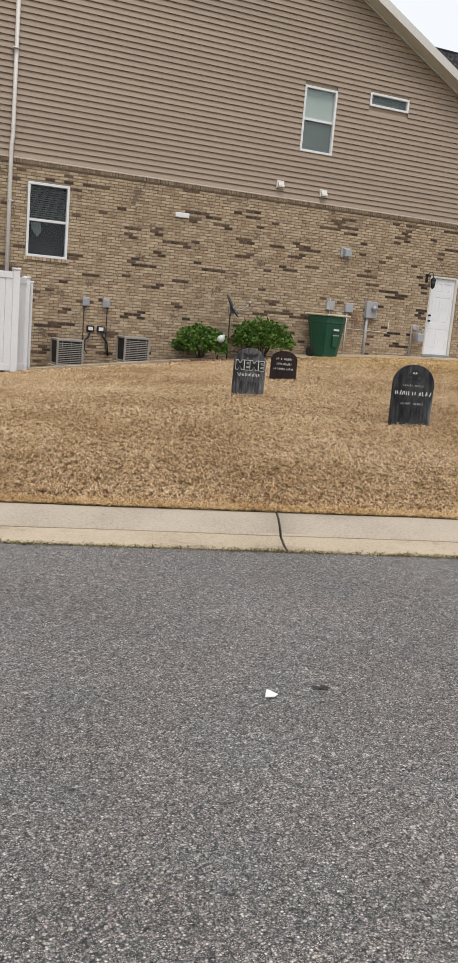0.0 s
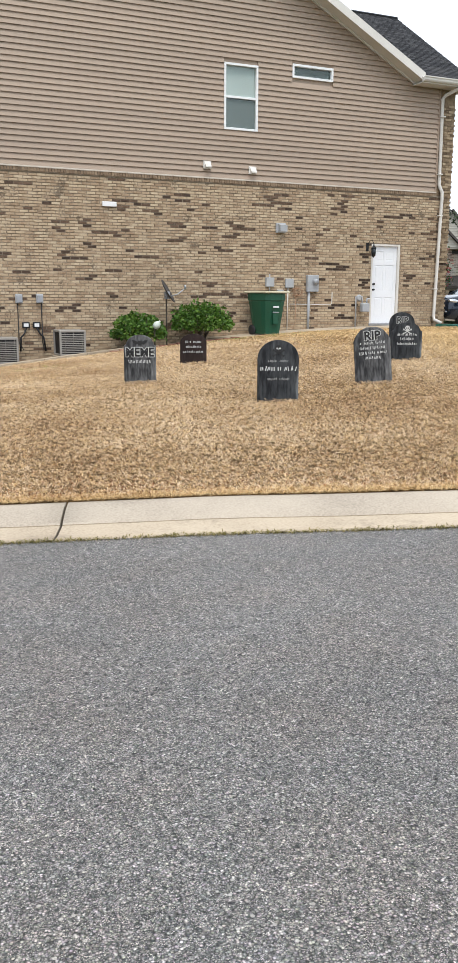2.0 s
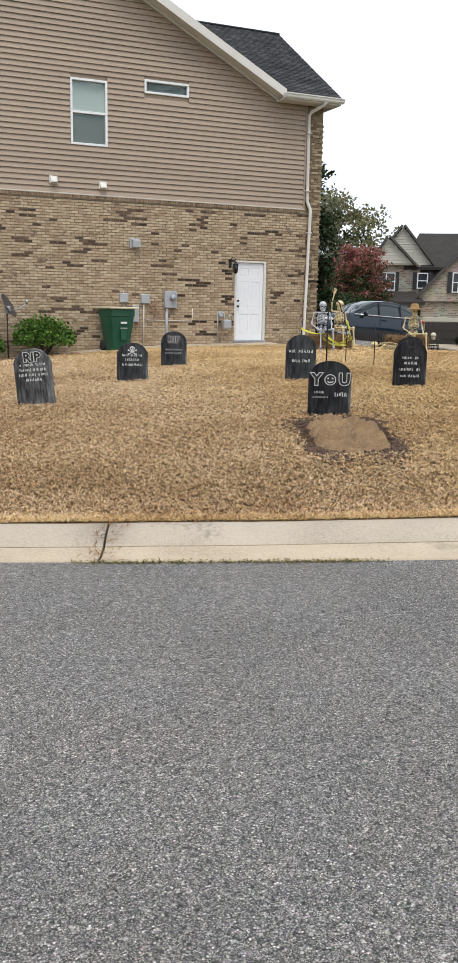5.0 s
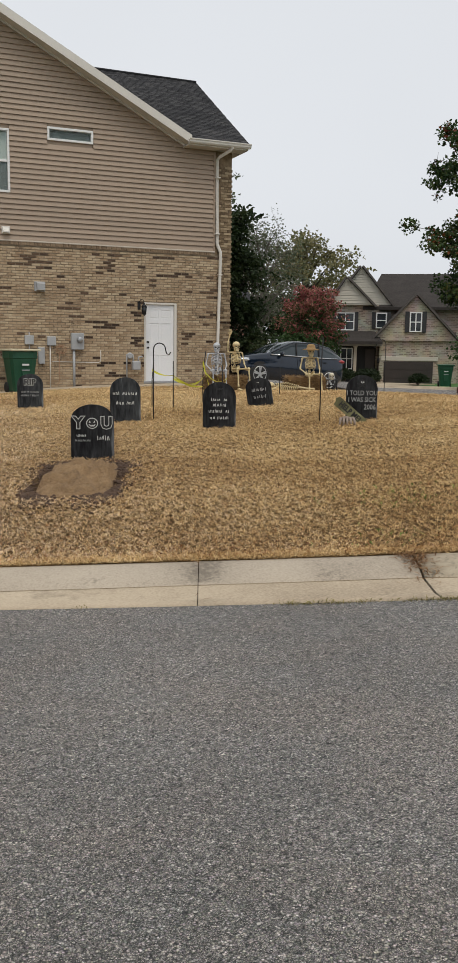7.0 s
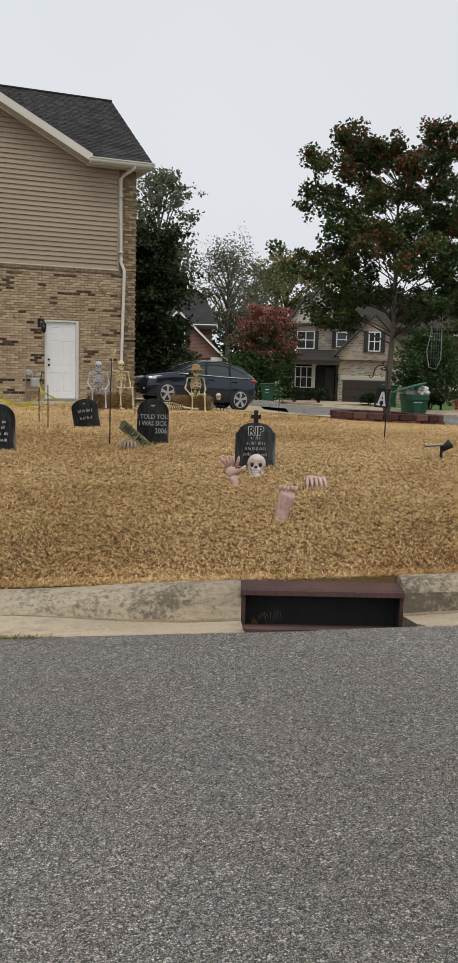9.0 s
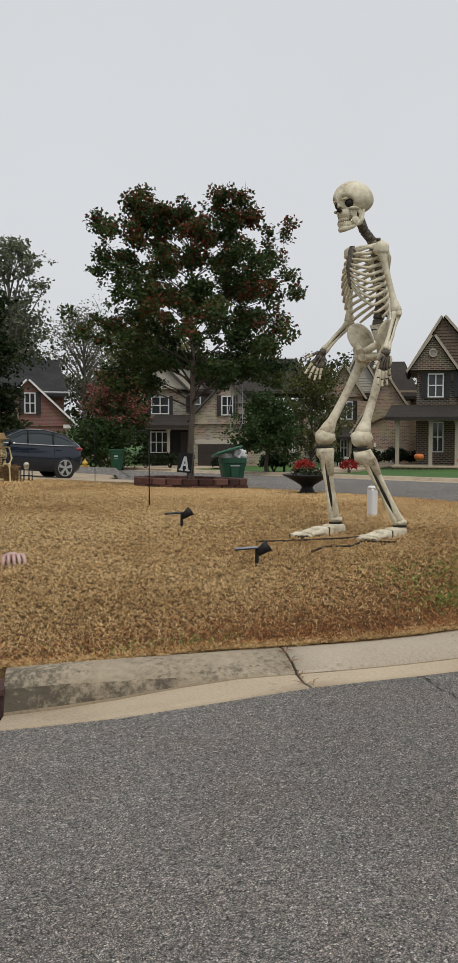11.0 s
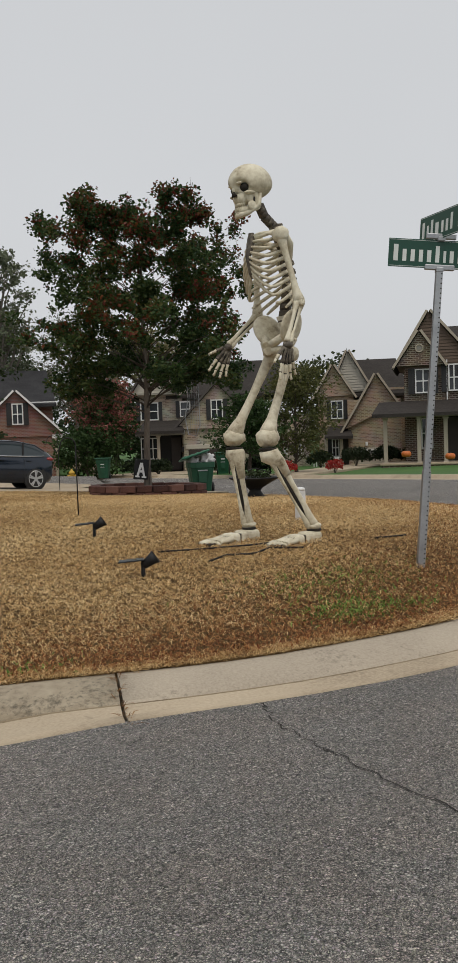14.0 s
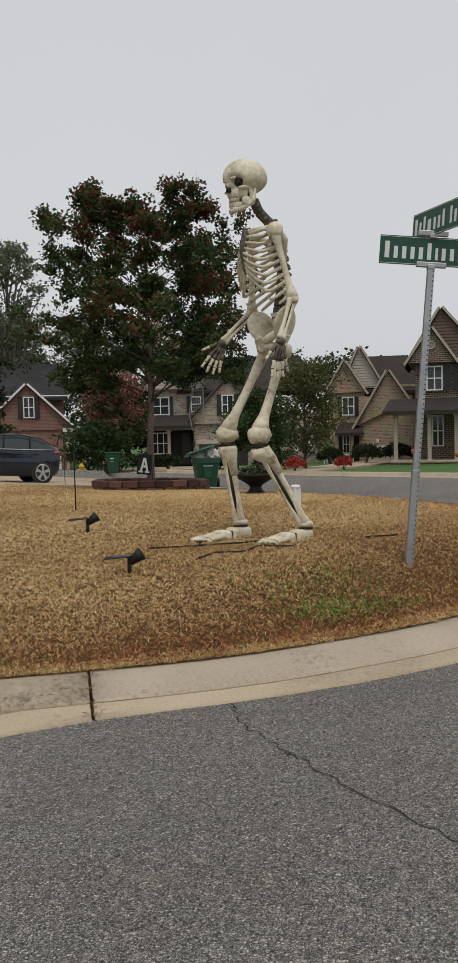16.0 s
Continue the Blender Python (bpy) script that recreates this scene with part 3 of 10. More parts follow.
# kerb and gutter, poured in lengths with open joints
M_CRACKDIRT = surf("dirt_in_joint", [(0.14, 0.105, 0.066), (0.33, 0.265, 0.18), (0.38, 0.31, 0.215)], 4, 60, 0.95, 0.5, 0.006)


def kerb_profile(s):
    """Outline across the kerb: distance out and height; a rolled kerb that stands upright round the storm drain."""
    k = min(max((s - 8.35) / 1.4, 0), 1) if s < 10.5 else min(max((12.62 - s) / 1.5, 0), 1)
    k = k * k * (3 - 2 * k)
    roll = [(0, -0.3), (0, 0), (0.05, 0.006), (0.16, -0.004), (0.27, -0.03), (0.34, -0.056), (0.355, -0.066), (0.3565, -0.076), (0.3605, -0.076), (0.3615, -0.07), (0.55, -0.08), (0.69, -0.066), (0.70, -0.3)]
    tall = [(0, -0.4), (0, 0.02), (0.04, 0.034), (0.1, 0.03), (0.16, 0.006), (0.2, -0.045), (0.235, -0.165), (0.238, -0.19), (0.246, -0.19), (0.248, -0.18), (0.5, -0.125), (0.69, -0.068), (0.70, -0.4)]
    g = gutter_width(s) / 0.69
    out = [(a[0] * (1 - k) + b[0] * k, a[1] * (1 - k) + b[1] * k) for a, b in zip(roll, tall)]
    return [(d * g if d > 0.45 else d, h) for d, h in out]


def kerb_run(s0, s1, parent, old):
    n = max(2, int((s1 - s0) / 0.3))
    bm, rings = bmesh.new(), []
    for i in range(n + 1):
        s = s0 + (s1 - s0) * i / n
        p, o = kerb_at(s)
        z = float(kerb_z(s))
        rings.append([bm.verts.new((p.x + o.x * (d + 0.004 * noise.noise(Vector((s * 2, d * 9, 0)))), p.y + o.y * d, z + h + 0.006 * noise.noise(Vector((s * 1.3, d * 5, 3))))) for d, h in kerb_profile(s)])
    for a, b in zip(rings, rings[1:]):
        for i in range(len(a) - 1):
            f = bm.faces.new((a[i], a[i + 1], b[i + 1], b[i]))
            f.smooth, f.material_index = not 5 <= i <= 9, 1 if i >= 8 else 2 if i >= 6 else 3 if i == 5 and old and s0 > 9 and (s0 < 11 or rings.index(a) < 3) else 0
    bm.faces.new(rings[0])
    bm.faces.new(rings[-1][::-1])
    return part("kerb_length", bm, [M_KERB_OLD if old else M_KERB, M_CONCRETE, M_CRACKDIRT, M_LICHEN], parent)


kerb = tagged(new("kerb"), "cast concrete kerb and gutter with open joints", "kerb", kind="structure")
joints = [-19.1, -16.05, -13, -9.95, -6.9, -3.84, -0.79, 3.74, 6.84, 8.27, 10.03]
for a, b in zip(joints, joints[1:]):
    kerb_run(a + (0.0025 if a == 6.84 else 0.008), b - (0.0025 if b == 6.84 else 0.008 if b < 10 else 0), kerb, a > 8)
for a, b in ((11.06, 12.69), (12.69, 15.8), (15.8, 18.9), (18.9, 22), (22, 25.5), (25.5, 29), (37, 40), (40, 43)):
    kerb_run(a + (0.008 if a > 11.1 else 0), b - 0.008, kerb, a < 12)

# storm drain inlet: iron hood over a dark box, with a flat iron sill in the gutter
zi = float(kerb_z(10.5))
pu, po = kerb_at(10.505)
drain = thing("storm_drain", pu.x, pu.y, zi, math.degrees(math.atan2(SU, CU)), "rusty red-brown cast iron kerb inlet over a dark pit", "storm drain")
bm = bmesh.new()
prism(bm, [(-0.05, -0.05), (-0.05, 0.014), (-0.205, 0.004), (-0.232, -0.006), (-0.238, -0.036), (-0.222, -0.036), (-0.21, -0.02)], -0.475, 0.56, Matrix(((0, 1, 0, 0), (1, 0, 0, 0), (0, 0, 1, 0), (0, 0, 0, 1))))
part("hood", bm, M_RUST, drain)
for px in (-0.46, 0.545):
    bm = bmesh.new()
    soft_box(bm, px - 0.012, px + 0.012, -0.222, -0.03, -0.29, -0.02, 0.005)
    part("side_post", bm, M_RUST, drain)
bm = bmesh.new()
prism(bm, [(-0.1, -0.33), (-0.1, -0.262), (-0.26, -0.225), (-0.81, -0.075), (-0.83, -0.075), (-0.83, -0.33)], -0.475, 0.555, Matrix(((0, 1, 0, 0), (1, 0, 0, 0), (0, 0, 1, 0), (0, 0, 0, 1))))
part("sill_plate", bm, M_RUST, drain)
bm = bmesh.new()
box(bm, -0.448, 0.533, -0.075, -0.06, -0.6, 0.0)
box(bm, -0.466, -0.448, -0.2, -0.06, -0.6, -0.04)
box(bm, 0.533, 0.55, -0.2, -0.06, -0.6, -0.04)
box(bm, -0.466, 0.55, -0.2, -0.06, -0.62, -0.6)
part("pit", bm, M_DARKROOM, drain, "dark pit")
bm = bmesh.new()
for k in range(7):
    a = k * 0.9 + random.uniform(0, 0.3)
    x1, h1 = -0.29 + 0.045 * math.cos(a), 0.05 + 0.05 * random.random()
    tube(bm, [(-0.29 + 0.02 * math.cos(a), -0.205, -0.232), (x1, -0.2, -0.232 + h1), (x1 + 0.02 * math.cos(a), -0.21, -0.232 + h1 * 0.9), (x1 + 0.035 * math.cos(a), -0.215, -0.232 + h1 * 0.35)], 0.0018, 4)
part("caught_straw", bm, surf("caught_dry_straw", [(0.05, 0.03, 0.018), (0.12, 0.08, 0.045)], 6, 30, 0.9, 0.2, 0.003), drain, "tuft of dry grass caught in the opening")

# driveway slab beside the house front
bm = bmesh.new()
slab = []
for i in range(21):
    x = 16.7 + 0.25 * i
    front = float(np.interp(x, [16.7, 17.6, 19.2, 21.05, 21.7], [20.4, 18.6, 15.6, 14.1, 13.2]))
    slab.append([bm.verts.new((x, y, gz(min(x, 20.9), y) + 0.04)) for y in np.linspace(front, 30, 40)])
for a, b in zip(slab, slab[1:]):
    for i in range(39):
        bm.faces.new((a[i], b[i], b[i + 1], a[i + 1]))
geo = bmesh.ops.extrude_face_region(bm, geom=bm.faces[:])
for v in geo["geom"]:
    if isinstance(v, bmesh.types.BMVert):
        v.co.z -= 0.25
tagged(mesh_ob("driveway", bm, M_CONCRETE), "pale concrete driveway beside the lawn", "driveway", kind="structure")
# ---- the house: brick below, vinyl siding above, side gable towards the lawn
YW = 20.84
XL, XR = -1.2, 16.33
ZB, ZS = 4.17, 4.24                      # top of the brick, bottom of the siding
house = thing("house", 8, YW, 0, 0, "two-storey house, tan brick below and beige vinyl siding above", "house")
HINV = Matrix.Translation((-8, -YW, 0))


def hpart(name, bm, material, label="", smooth=False):
    ob = part(name, bm, material, house, label, smooth)
    ob.matrix_parent_inverse = HINV
    return ob


def rake_z(x):
    return 7.02 + 0.516 * (14.93 - x)


def panels(x0, x1, z0, z1, holes):
    """The rectangles of a wall that its openings leave."""
    xs = sorted({x0, x1, *(h[0] for h in holes), *(h[1] for h in holes)})
    out = []
    for a, b in zip(xs, xs[1:]):
        z = z0
        for h in sorted((h for h in holes if h[0] < b - 1e-6 and h[1] > a + 1e-6), key=lambda h: h[2]):
            if h[2] > z:
                out.append((a, b, z, h[2]))
            z = h[3]
        if z < z1:
            out.append((a, b, z, z1))
    return out


W1 = (2.735, 3.67, 2.19, 3.785)
DR = (13.79, 14.73, 0.60, 2.80)
W2 = (9.35, 10.275, 5.405, 6.945)
W3 = (11.23, 12.42, 6.77, 7.1)

bm = bmesh.new()
for x0, x1, z0, z1 in panels(XL, XR - 0.012, -1.2, ZB, [W1, DR]):
    box(bm, x0, x1, YW + 0.009, YW + 0.25, z0, z1)
brick_wall = hpart("brick_wall", bm, M_MORTAR, "tan brick in running bond with dark flashed bricks")
bm = bmesh.new()
for x0, x1, z0, z1 in panels(XL, 15.8, ZB, 7.15, [W2, W3]):
    box(bm, x0, min(x1, 15.8), YW + 0.03, YW + 0.25, z0, z1 if x1 < 14 else min(z1, 6.95))
prism(bm, [(XL, 7.15), (14.55, 7.15), (6.5, rake_z(6.5) + 0.08), (XL, rake_z(14.2) + 0.1)], YW + 0.03, YW + 0.25)
siding_wall = hpart("siding_wall", bm, M_SIDING, "beige lapped vinyl siding")
bm = bmesh.new()
box(bm, XR - 0.3, XR - 0.012, YW + 0.26, 27, -0.8, 6.95)
box(bm, XL, XL + 0.25, YW + 0.26, 33, -1.2, 7)
box(bm, XL, XR - 0.3, 32.8, 33, -1.2, 7)
prism(bm, [(20.86, 6.9), (27, 6.9), (23.9, 9.1)], -(XR - 0.03), -(XR - 0.3), Matrix(((0, -1, 0, 0), (1, 0, 0, 0), (0, 0, 1, 0), (0, 0, 0, 1))))
hpart("plain_wall", bm, M_BRICK_I)

# ledge between brick and siding
M_ROWLOCK = surf("brown_rowlock_brick", [(0.13, 0.085, 0.052), (0.2, 0.138, 0.086), (0.27, 0.195, 0.124)], 6, 45, 0.9, 0.5, 0.005, mix=0.4, island=0.3)
bm = bmesh.new()
box(bm, XL, 15.86, YW - 0.012, YW + 0.03, ZB - 0.05, ZB + 0.05)
ledge = hpart("brick_ledge", bm, M_MORTAR)
bm = bmesh.new()
for k in range(250):
    x0 = XL + 0.004 + k * 0.0677
    if x0 + 0.058 < 15.86:
        e_ = random.uniform(-0.004, 0.004)
        box(bm, x0, x0 + 0.057, YW - 0.03 + e_, YW - 0.011, ZB - 0.03, ZB + 0.048)
tagged(part("rowlock_course", bm, M_ROWLOCK, ledge, "brown rowlock course under the siding"), kind="stuff")
bm = bmesh.new()
prism(bm, [(-0.034, ZS - 0.02), (-0.034, ZS - 0.002), (-0.02, ZS + 0.018), (0.02, ZS + 0.018), (0.02, ZS - 0.02)], XL, 15.84, Matrix(((0, 1, 0, 0), (1, 0, 0, YW), (0, 0, 1, 0), (0, 0, 0, 1))))
hpart("starter_strip", bm, surf("tan_starter_trim", [(0.36, 0.31, 0.25), (0.45, 0.39, 0.32)], 1.5, 30, 0.6, 0.05, 0.003), "tan starter strip")
bm = bmesh.new()
box(bm, 15.79, 15.845, YW - 0.02, YW + 0.1, ZS, 6.95)
hpart("corner_channel", bm, M_SIDING)


# siding: each lap is a board, proud at its lower edge
def siding():
    e, z = 0.127, ZS + 0.02
    while z < rake_z(6.5):
        top = z + e
        rows = [(XL, 15.79)]
        for h in (W2, W3):
            if top > h[2] and z < h[3]:
                rows = [q for a, b in rows for q in ((a, min(b, h[0])), (max(a, h[1]), b)) if q[1] - q[0] > 0.02]
        for a, b in rows:
            b2, a2 = b, a
            if z > 6.95:
                lim = 14.93 - (z - 7.02) / 0.516 + 0.05
                lim2 = 14.93 - (top - 7.02) / 0.516 + 0.05
                left, left2 = 13.0 - lim, 13.0 - lim2
                if a > lim:
                    continue
                b, b2 = min(b, lim), min(b, lim2)
                a, a2 = max(a, left), max(a, left2)
                if b - a < 0.05 or b2 < a2:
                    continue
            m = bmesh.new()
            v = [m.verts.new(p) for p in ((a, YW - 0.021, z), (b, YW - 0.021, z), (b2, YW + 0.012, top), (a2, YW + 0.012, top),
                                          (a, YW + 0.029, z), (b, YW + 0.029, z), (b2, YW + 0.029, top), (a2, YW + 0.029, top))]
            for q in ((0, 1, 2, 3), (4, 7, 6, 5), (0, 4, 5, 1), (1, 5, 6, 2), (2, 6, 7, 3), (3, 7, 4, 0)):
                m.faces.new([v[i] for i in q])
            part("siding_board", m, M_SIDING, siding_wall)
        z = top


siding()


# roofs
def slope(bm, p, q, r, s, th, slot=0):
    """A roof slab with its top on p, q, r, s."""
    n = (Vector(q) - Vector(p)).cross(Vector(s) - Vector(p)).normalized()
    n = n if n.z > 0 else -n
    a = [bm.verts.new(Vector(k)) for k in (p, q, r, s)]
    b = [bm.verts.new(Vector(k) - n * th) for k in (p, q, r, s)]
    for f in (a, b[::-1], (a[1], a[0], b[0], b[1]), (a[2], a[1], b[1], b[2]), (a[3], a[2], b[2], b[3]), (a[0], a[3], b[3], b[0])):
        bm.faces.new(f).material_index = slot


def shingles(bm, p, q, r, s, course=0.14, tab=0.31):
    """Courses of tabs from the eave p-q up to s-r, each a little proud of the one above."""
    p, q, r, s = (Vector(k) for k in (p, q, r, s))
    n = (q - p).cross(s - p).normalized()
    n = n if n.z > 0 else -n
    rows = int((s - p).length / course)
    for i in range(rows):
        a, b = p.lerp(s, i / rows), q.lerp(r, i / rows)
        a2, b2 = p.lerp(s, min(1, (i + 1.15) / rows)), q.lerp(r, min(1, (i + 1.15) / rows))
        k = max(1, int((b - a).length / tab))
        off = random.random() * 0.5
        for j in range(-1, k + 1):
            f0, f1 = max(0, (j + off) / k), min(1, (j + 1 + off) / k - 0.012)
            if f1 <= f0:
                continue
            h = 0.010 + random.uniform(0, 0.004)
            bm.faces.new([bm.verts.new(v) for v in (a.lerp(b, f0) + n * h, a.lerp(b, f1) + n * h, a2.lerp(b2, f1) + n * 0.003, a2.lerp(b2, f0) + n * 0.003)])
            bm.faces.new([bm.verts.new(v) for v in (a.lerp(b, f0), a.lerp(b, f1), a.lerp(b, f1) + n * h, a.lerp(b, f0) + n * h)])


bm = bmesh.new()
AZ = rake_z(6.5) + 0.22
EZ = rake_z(14.97) + 0.2
slope(bm, (14.97, 20.44, EZ), (14.97, 34, EZ), (6.5, 34, AZ), (6.5, 20.44, AZ), 0.1)
slope(bm, (-1.97, 34, EZ), (-1.97, 20.44, EZ), (6.5, 20.44, AZ), (6.5, 34, AZ), 0.1)
hpart("main_roof", bm, M_SHINGLE, "dark charcoal shingle roof")
bm = bmesh.new()
E0, E1, R0, R1 = (15.05, 20.4, 7.1), (16.66, 20.4, 7.1), (16.42, 23.9, 9.55), (10.4, 23.9, 9.55)
slope(bm, E0, E1, R0, R1, 0.1)
slope(bm, (16.66, 27.4, 7.1), (15.05, 27.4, 7.1), R1, R0, 0.1)
wing_roof = hpart("wing_roof", bm, M_SHINGLE, "dark charcoal shingle roof of the front wing")
bm = bmesh.new()
shingles(bm, (15.12, 20.4, 7.1), E1, R0, (10.5, 23.9, 9.55))
tagged(part("shingle_courses", bm, M_SHINGLE, wing_roof), kind="stuff")
bm = bmesh.new()
tube(bm, [(10.4, 23.9, 9.57), (16.42, 23.9, 9.57)], 0.035, 6)
part("ridge_cap", bm, M_SHINGLE, wing_roof)
# rake boards, soffit, return and gutter
for nm, lo, hi, y0, y1 in (("rake_board", -0.02, 0.2, 20.42, 20.455), ("rake_frieze", -0.06, 0.09, 20.8, 20.835)):
    bm = bmesh.new()
    for x0, x1, sg in ((6.5, 15.0, 1), (6.5, -2.0, -1)):
        za, zb_ = rake_z(6.5), rake_z(15.0)
        prism(bm, [(x0, za + lo), (x1, zb_ + lo), (x1, zb_ + hi), (x0, za + hi)], y0, y1)
    hpart(nm, bm, M_TRIM, "almond painted rake trim")
bm = bmesh.new()
for x1 in (15.0, -2.0):
    za, zb_ = rake_z(6.5), rake_z(15.0)
    prism(bm, [(6.5, za - 0.005), (x1, zb_ - 0.005), (x1, zb_ + 0.012), (6.5, za + 0.012)], 20.455, 20.84)
hpart("rake_soffit", bm, M_TRIM)
bm = bmesh.new()
box(bm, 14.9, 16.62, 20.42, 20.84, 6.93, 6.955)
box(bm, 14.9, 16.62, 20.4, 20.425, 6.93, 7.09)
box(bm, 16.6, 16.64, 20.42, 27.3, 6.93, 7.09)
hpart("eave_soffit", bm, M_TRIM, "almond eave soffit")
bm = bmesh.new()
prism(bm, [(20.4, 6.965), (20.33, 6.965), (20.305, 7.0), (20.3, 7.05), (20.28, 7.06), (20.28, 7.085), (20.295, 7.085), (20.3, 7.07), (20.39, 7.06), (20.4, 7.085)], -16.68, -14.9, Matrix(((0, -1, 0, 0), (1, 0, 0, 0), (0, 0, 1, 0), (0, 0, 0, 1))))
hpart("gutter", bm, M_TRIM, "almond aluminium gutter")
bm = bmesh.new()
tube(bm, [(16.16, 20.36, 6.99), (16.12, 20.42, 6.9), (15.93, 20.74, 6.77), (15.875, 20.785, 6.68), (15.895, 20.785, 4.45), (15.93, 20.77, 4.36), (15.975, 20.74, 4.24), (15.98, 20.74, 4.1), (15.9, 20.74, 0.86), (15.9, 20.7, 0.76), (15.94, 20.45, 0.68)], 0.046, 8)
for z in (6.2, 4.7, 3.6, 1.6):
    xx = 15.885 if z > 4.3 else 15.9 + 0.08 * (z - 0.86) / 3.24
    box(bm, xx - 0.06, xx + 0.06, 20.7, 20.84, z, z + 0.03)
hpart("downspout", bm, M_TRIM, "almond downspout", True)
bm = bmesh.new()
tube(bm, [(2.39, 20.78, 9.2), (2.36, 20.78, 4.72), (2.35, 20.75, 4.6), (2.33, 20.74, 4.45), (2.32, 20.74, -0.2)], 0.046, 8)
for z in (6.4, 3.3):
    box(bm, 2.29, 2.41, 20.7, 20.84, z, z + 0.03)
hpart("downspout", bm, M_TRIM, "almond downspout", True)


# windows
M_SCREEN = surf("grey_screen_and_sky_sheet", [(0.2, 0.22, 0.22), (0.26, 0.28, 0.28)], 2, 60, 0.9, 0.2, 0.002)


def house_window(h, name, blinds):
    x0, x1, z0, z1 = h
    bm = bmesh.new()
    box(bm, x0, x1, YW + 0.2, YW + 0.22, z0, z1)
    win = hpart(name, bm, M_DARKROOM, "white vinyl window with dark room behind")
    f, y0, y1 = 0.055, YW - 0.025, YW + 0.09
    bm = bmesh.new()
    for a, b, c, d in ((x0, x1, z0, z0 + f), (x0, x1, z1 - f, z1), (x0, x0 + f, z0 + f, z1 - f), (x1 - f, x1, z0 + f, z1 - f)):
        soft_box(bm, a, b, y0, y1, c, d, 0.006)
    part("window_frame", bm, M_WHITE, win)
    tall = z1 - z0 > 1
    zm = (z0 + z1) / 2
    if tall:
        bm = bmesh.new()
        soft_box(bm, x0 + f, x1 - f, YW + 0.01, YW + 0.075, zm - 0.028, zm + 0.028, 0.006)
        part("meeting_rail", bm, M_WHITE, win)
    for a, b in ((z0 + f, zm - 0.028), (zm + 0.028, z1 - f)) if tall else ((z0 + f, z1 - f),):
        bm = bmesh.new()
        box(bm, x0 + f, x1 - f, YW + 0.045, YW + 0.05, a, b)
        ob = part("pane", bm, M_PANE, win)
        ob.visible_shadow = False
    if blinds == "slats":
        bm = bmesh.new()
        z = zm + 0.05
        while z < z1 - f - 0.02:
            box(bm, x0 + f + 0.01, x1 - f - 0.01, 0, 0.035, 0, 0.004, Matrix.Translation((0, YW + 0.09, z)) @ Matrix.Rotation(radians(-35), 4, "X"))
            z += 0.045
        part("blind_slats", bm, M_BLIND, win, "lowered dark slatted blind")
        bm = bmesh.new()
        prism(bm, [(x0 + 0.12, zm - 0.05), (x0 + 0.33, zm - 0.04), (x0 + 0.36, zm - 0.22), (x0 + 0.27, zm - 0.36), (x0 + 0.22, zm - 0.3), (x0 + 0.14, zm - 0.2)], YW + 0.11, YW + 0.14)
        part("curtain_tieback", bm, M_BLIND, win)
    elif blinds == "roller":
        bm = bmesh.new()
        box(bm, x0 + f, x1 - f, YW + 0.08, YW + 0.09, z0 + f, z1 - f)
        part("blind_or_sky_sheet", bm, M_CURTAIN, win, "pale closed blind")
        bm = bmesh.new()
        box(bm, x0 + f, x1 - f, YW + 0.052, YW + 0.056, z0 + f, zm - 0.03)
        part("insect_screen", bm, M_SCREEN, win, "grey insect screen over the lower sash")
    elif blinds == "sky_sheet":
        # added grey sheet behind the pane, its colour imitating reflected sky
        bm = bmesh.new()
        box(bm, x0 + f, x1 - f, YW + 0.08, YW + 0.09, z0 + f, z1 - f)
        part("blind_or_sky_sheet", bm, M_SCREEN, win, "grey sheet standing in for sky reflected in the pane")
    return win


M_PANE = bpy.data.materials.new("clear_pane")
M_PANE.use_nodes = True
pn, pl = M_PANE.node_tree.nodes, M_PANE.node_tree.links
pg, pt, pm, pf = pn.new("ShaderNodeBsdfGlossy"), pn.new("ShaderNodeBsdfTransparent"), pn.new("ShaderNodeMixShader"), pn.new("ShaderNodeFresnel")
pg.inputs["Roughness"].default_value, pf.inputs["IOR"].default_value = 0.03, 1.35
pt.inputs["Color"].default_value = (0.88, 0.92, 0.91, 1)
pl.new(pf.outputs["Fac"], pm.inputs["Fac"])
pl.new(pt.outputs["BSDF"], pm.inputs[1])
pl.new(pg.outputs["BSDF"], pm.inputs[2])
pl.new(pm.outputs["Shader"], pn["Material Output"].inputs["Surface"])

wa = house_window(W1, "window", "slats")
bm = bmesh.new()
for i in range(12):
    a = W1[0] - 0.04 + i * 0.0855
    soft_box(bm, a, a + 0.077, YW - 0.04, YW + 0.03, W1[2] - 0.075, W1[2] - 0.004, 0.004)
part("window_sill", bm, M_BRICK_I, wa, "rowlock brick sill")
house_window(W2, "window", "roller")
# no blind here: a grey sheet gives the pane its sky reflection
house_window(W3, "window", "sky_sheet")
bm = bmesh.new()
box(bm, W3[0] + 0.06, W3[1] - 0.06, YW + 0.09, YW + 0.1, W3[2] + 0.05, W3[3] - 0.05)
hpart("window_film", bm, surf("teal_grey_film", [(0.07, 0.1, 0.1), (0.1, 0.135, 0.135)], 1, 10, 0.4, 0, 0.01))

# side door
bm = bmesh.new()
x0, x1, z0, z1 = DR
fw = 0.055
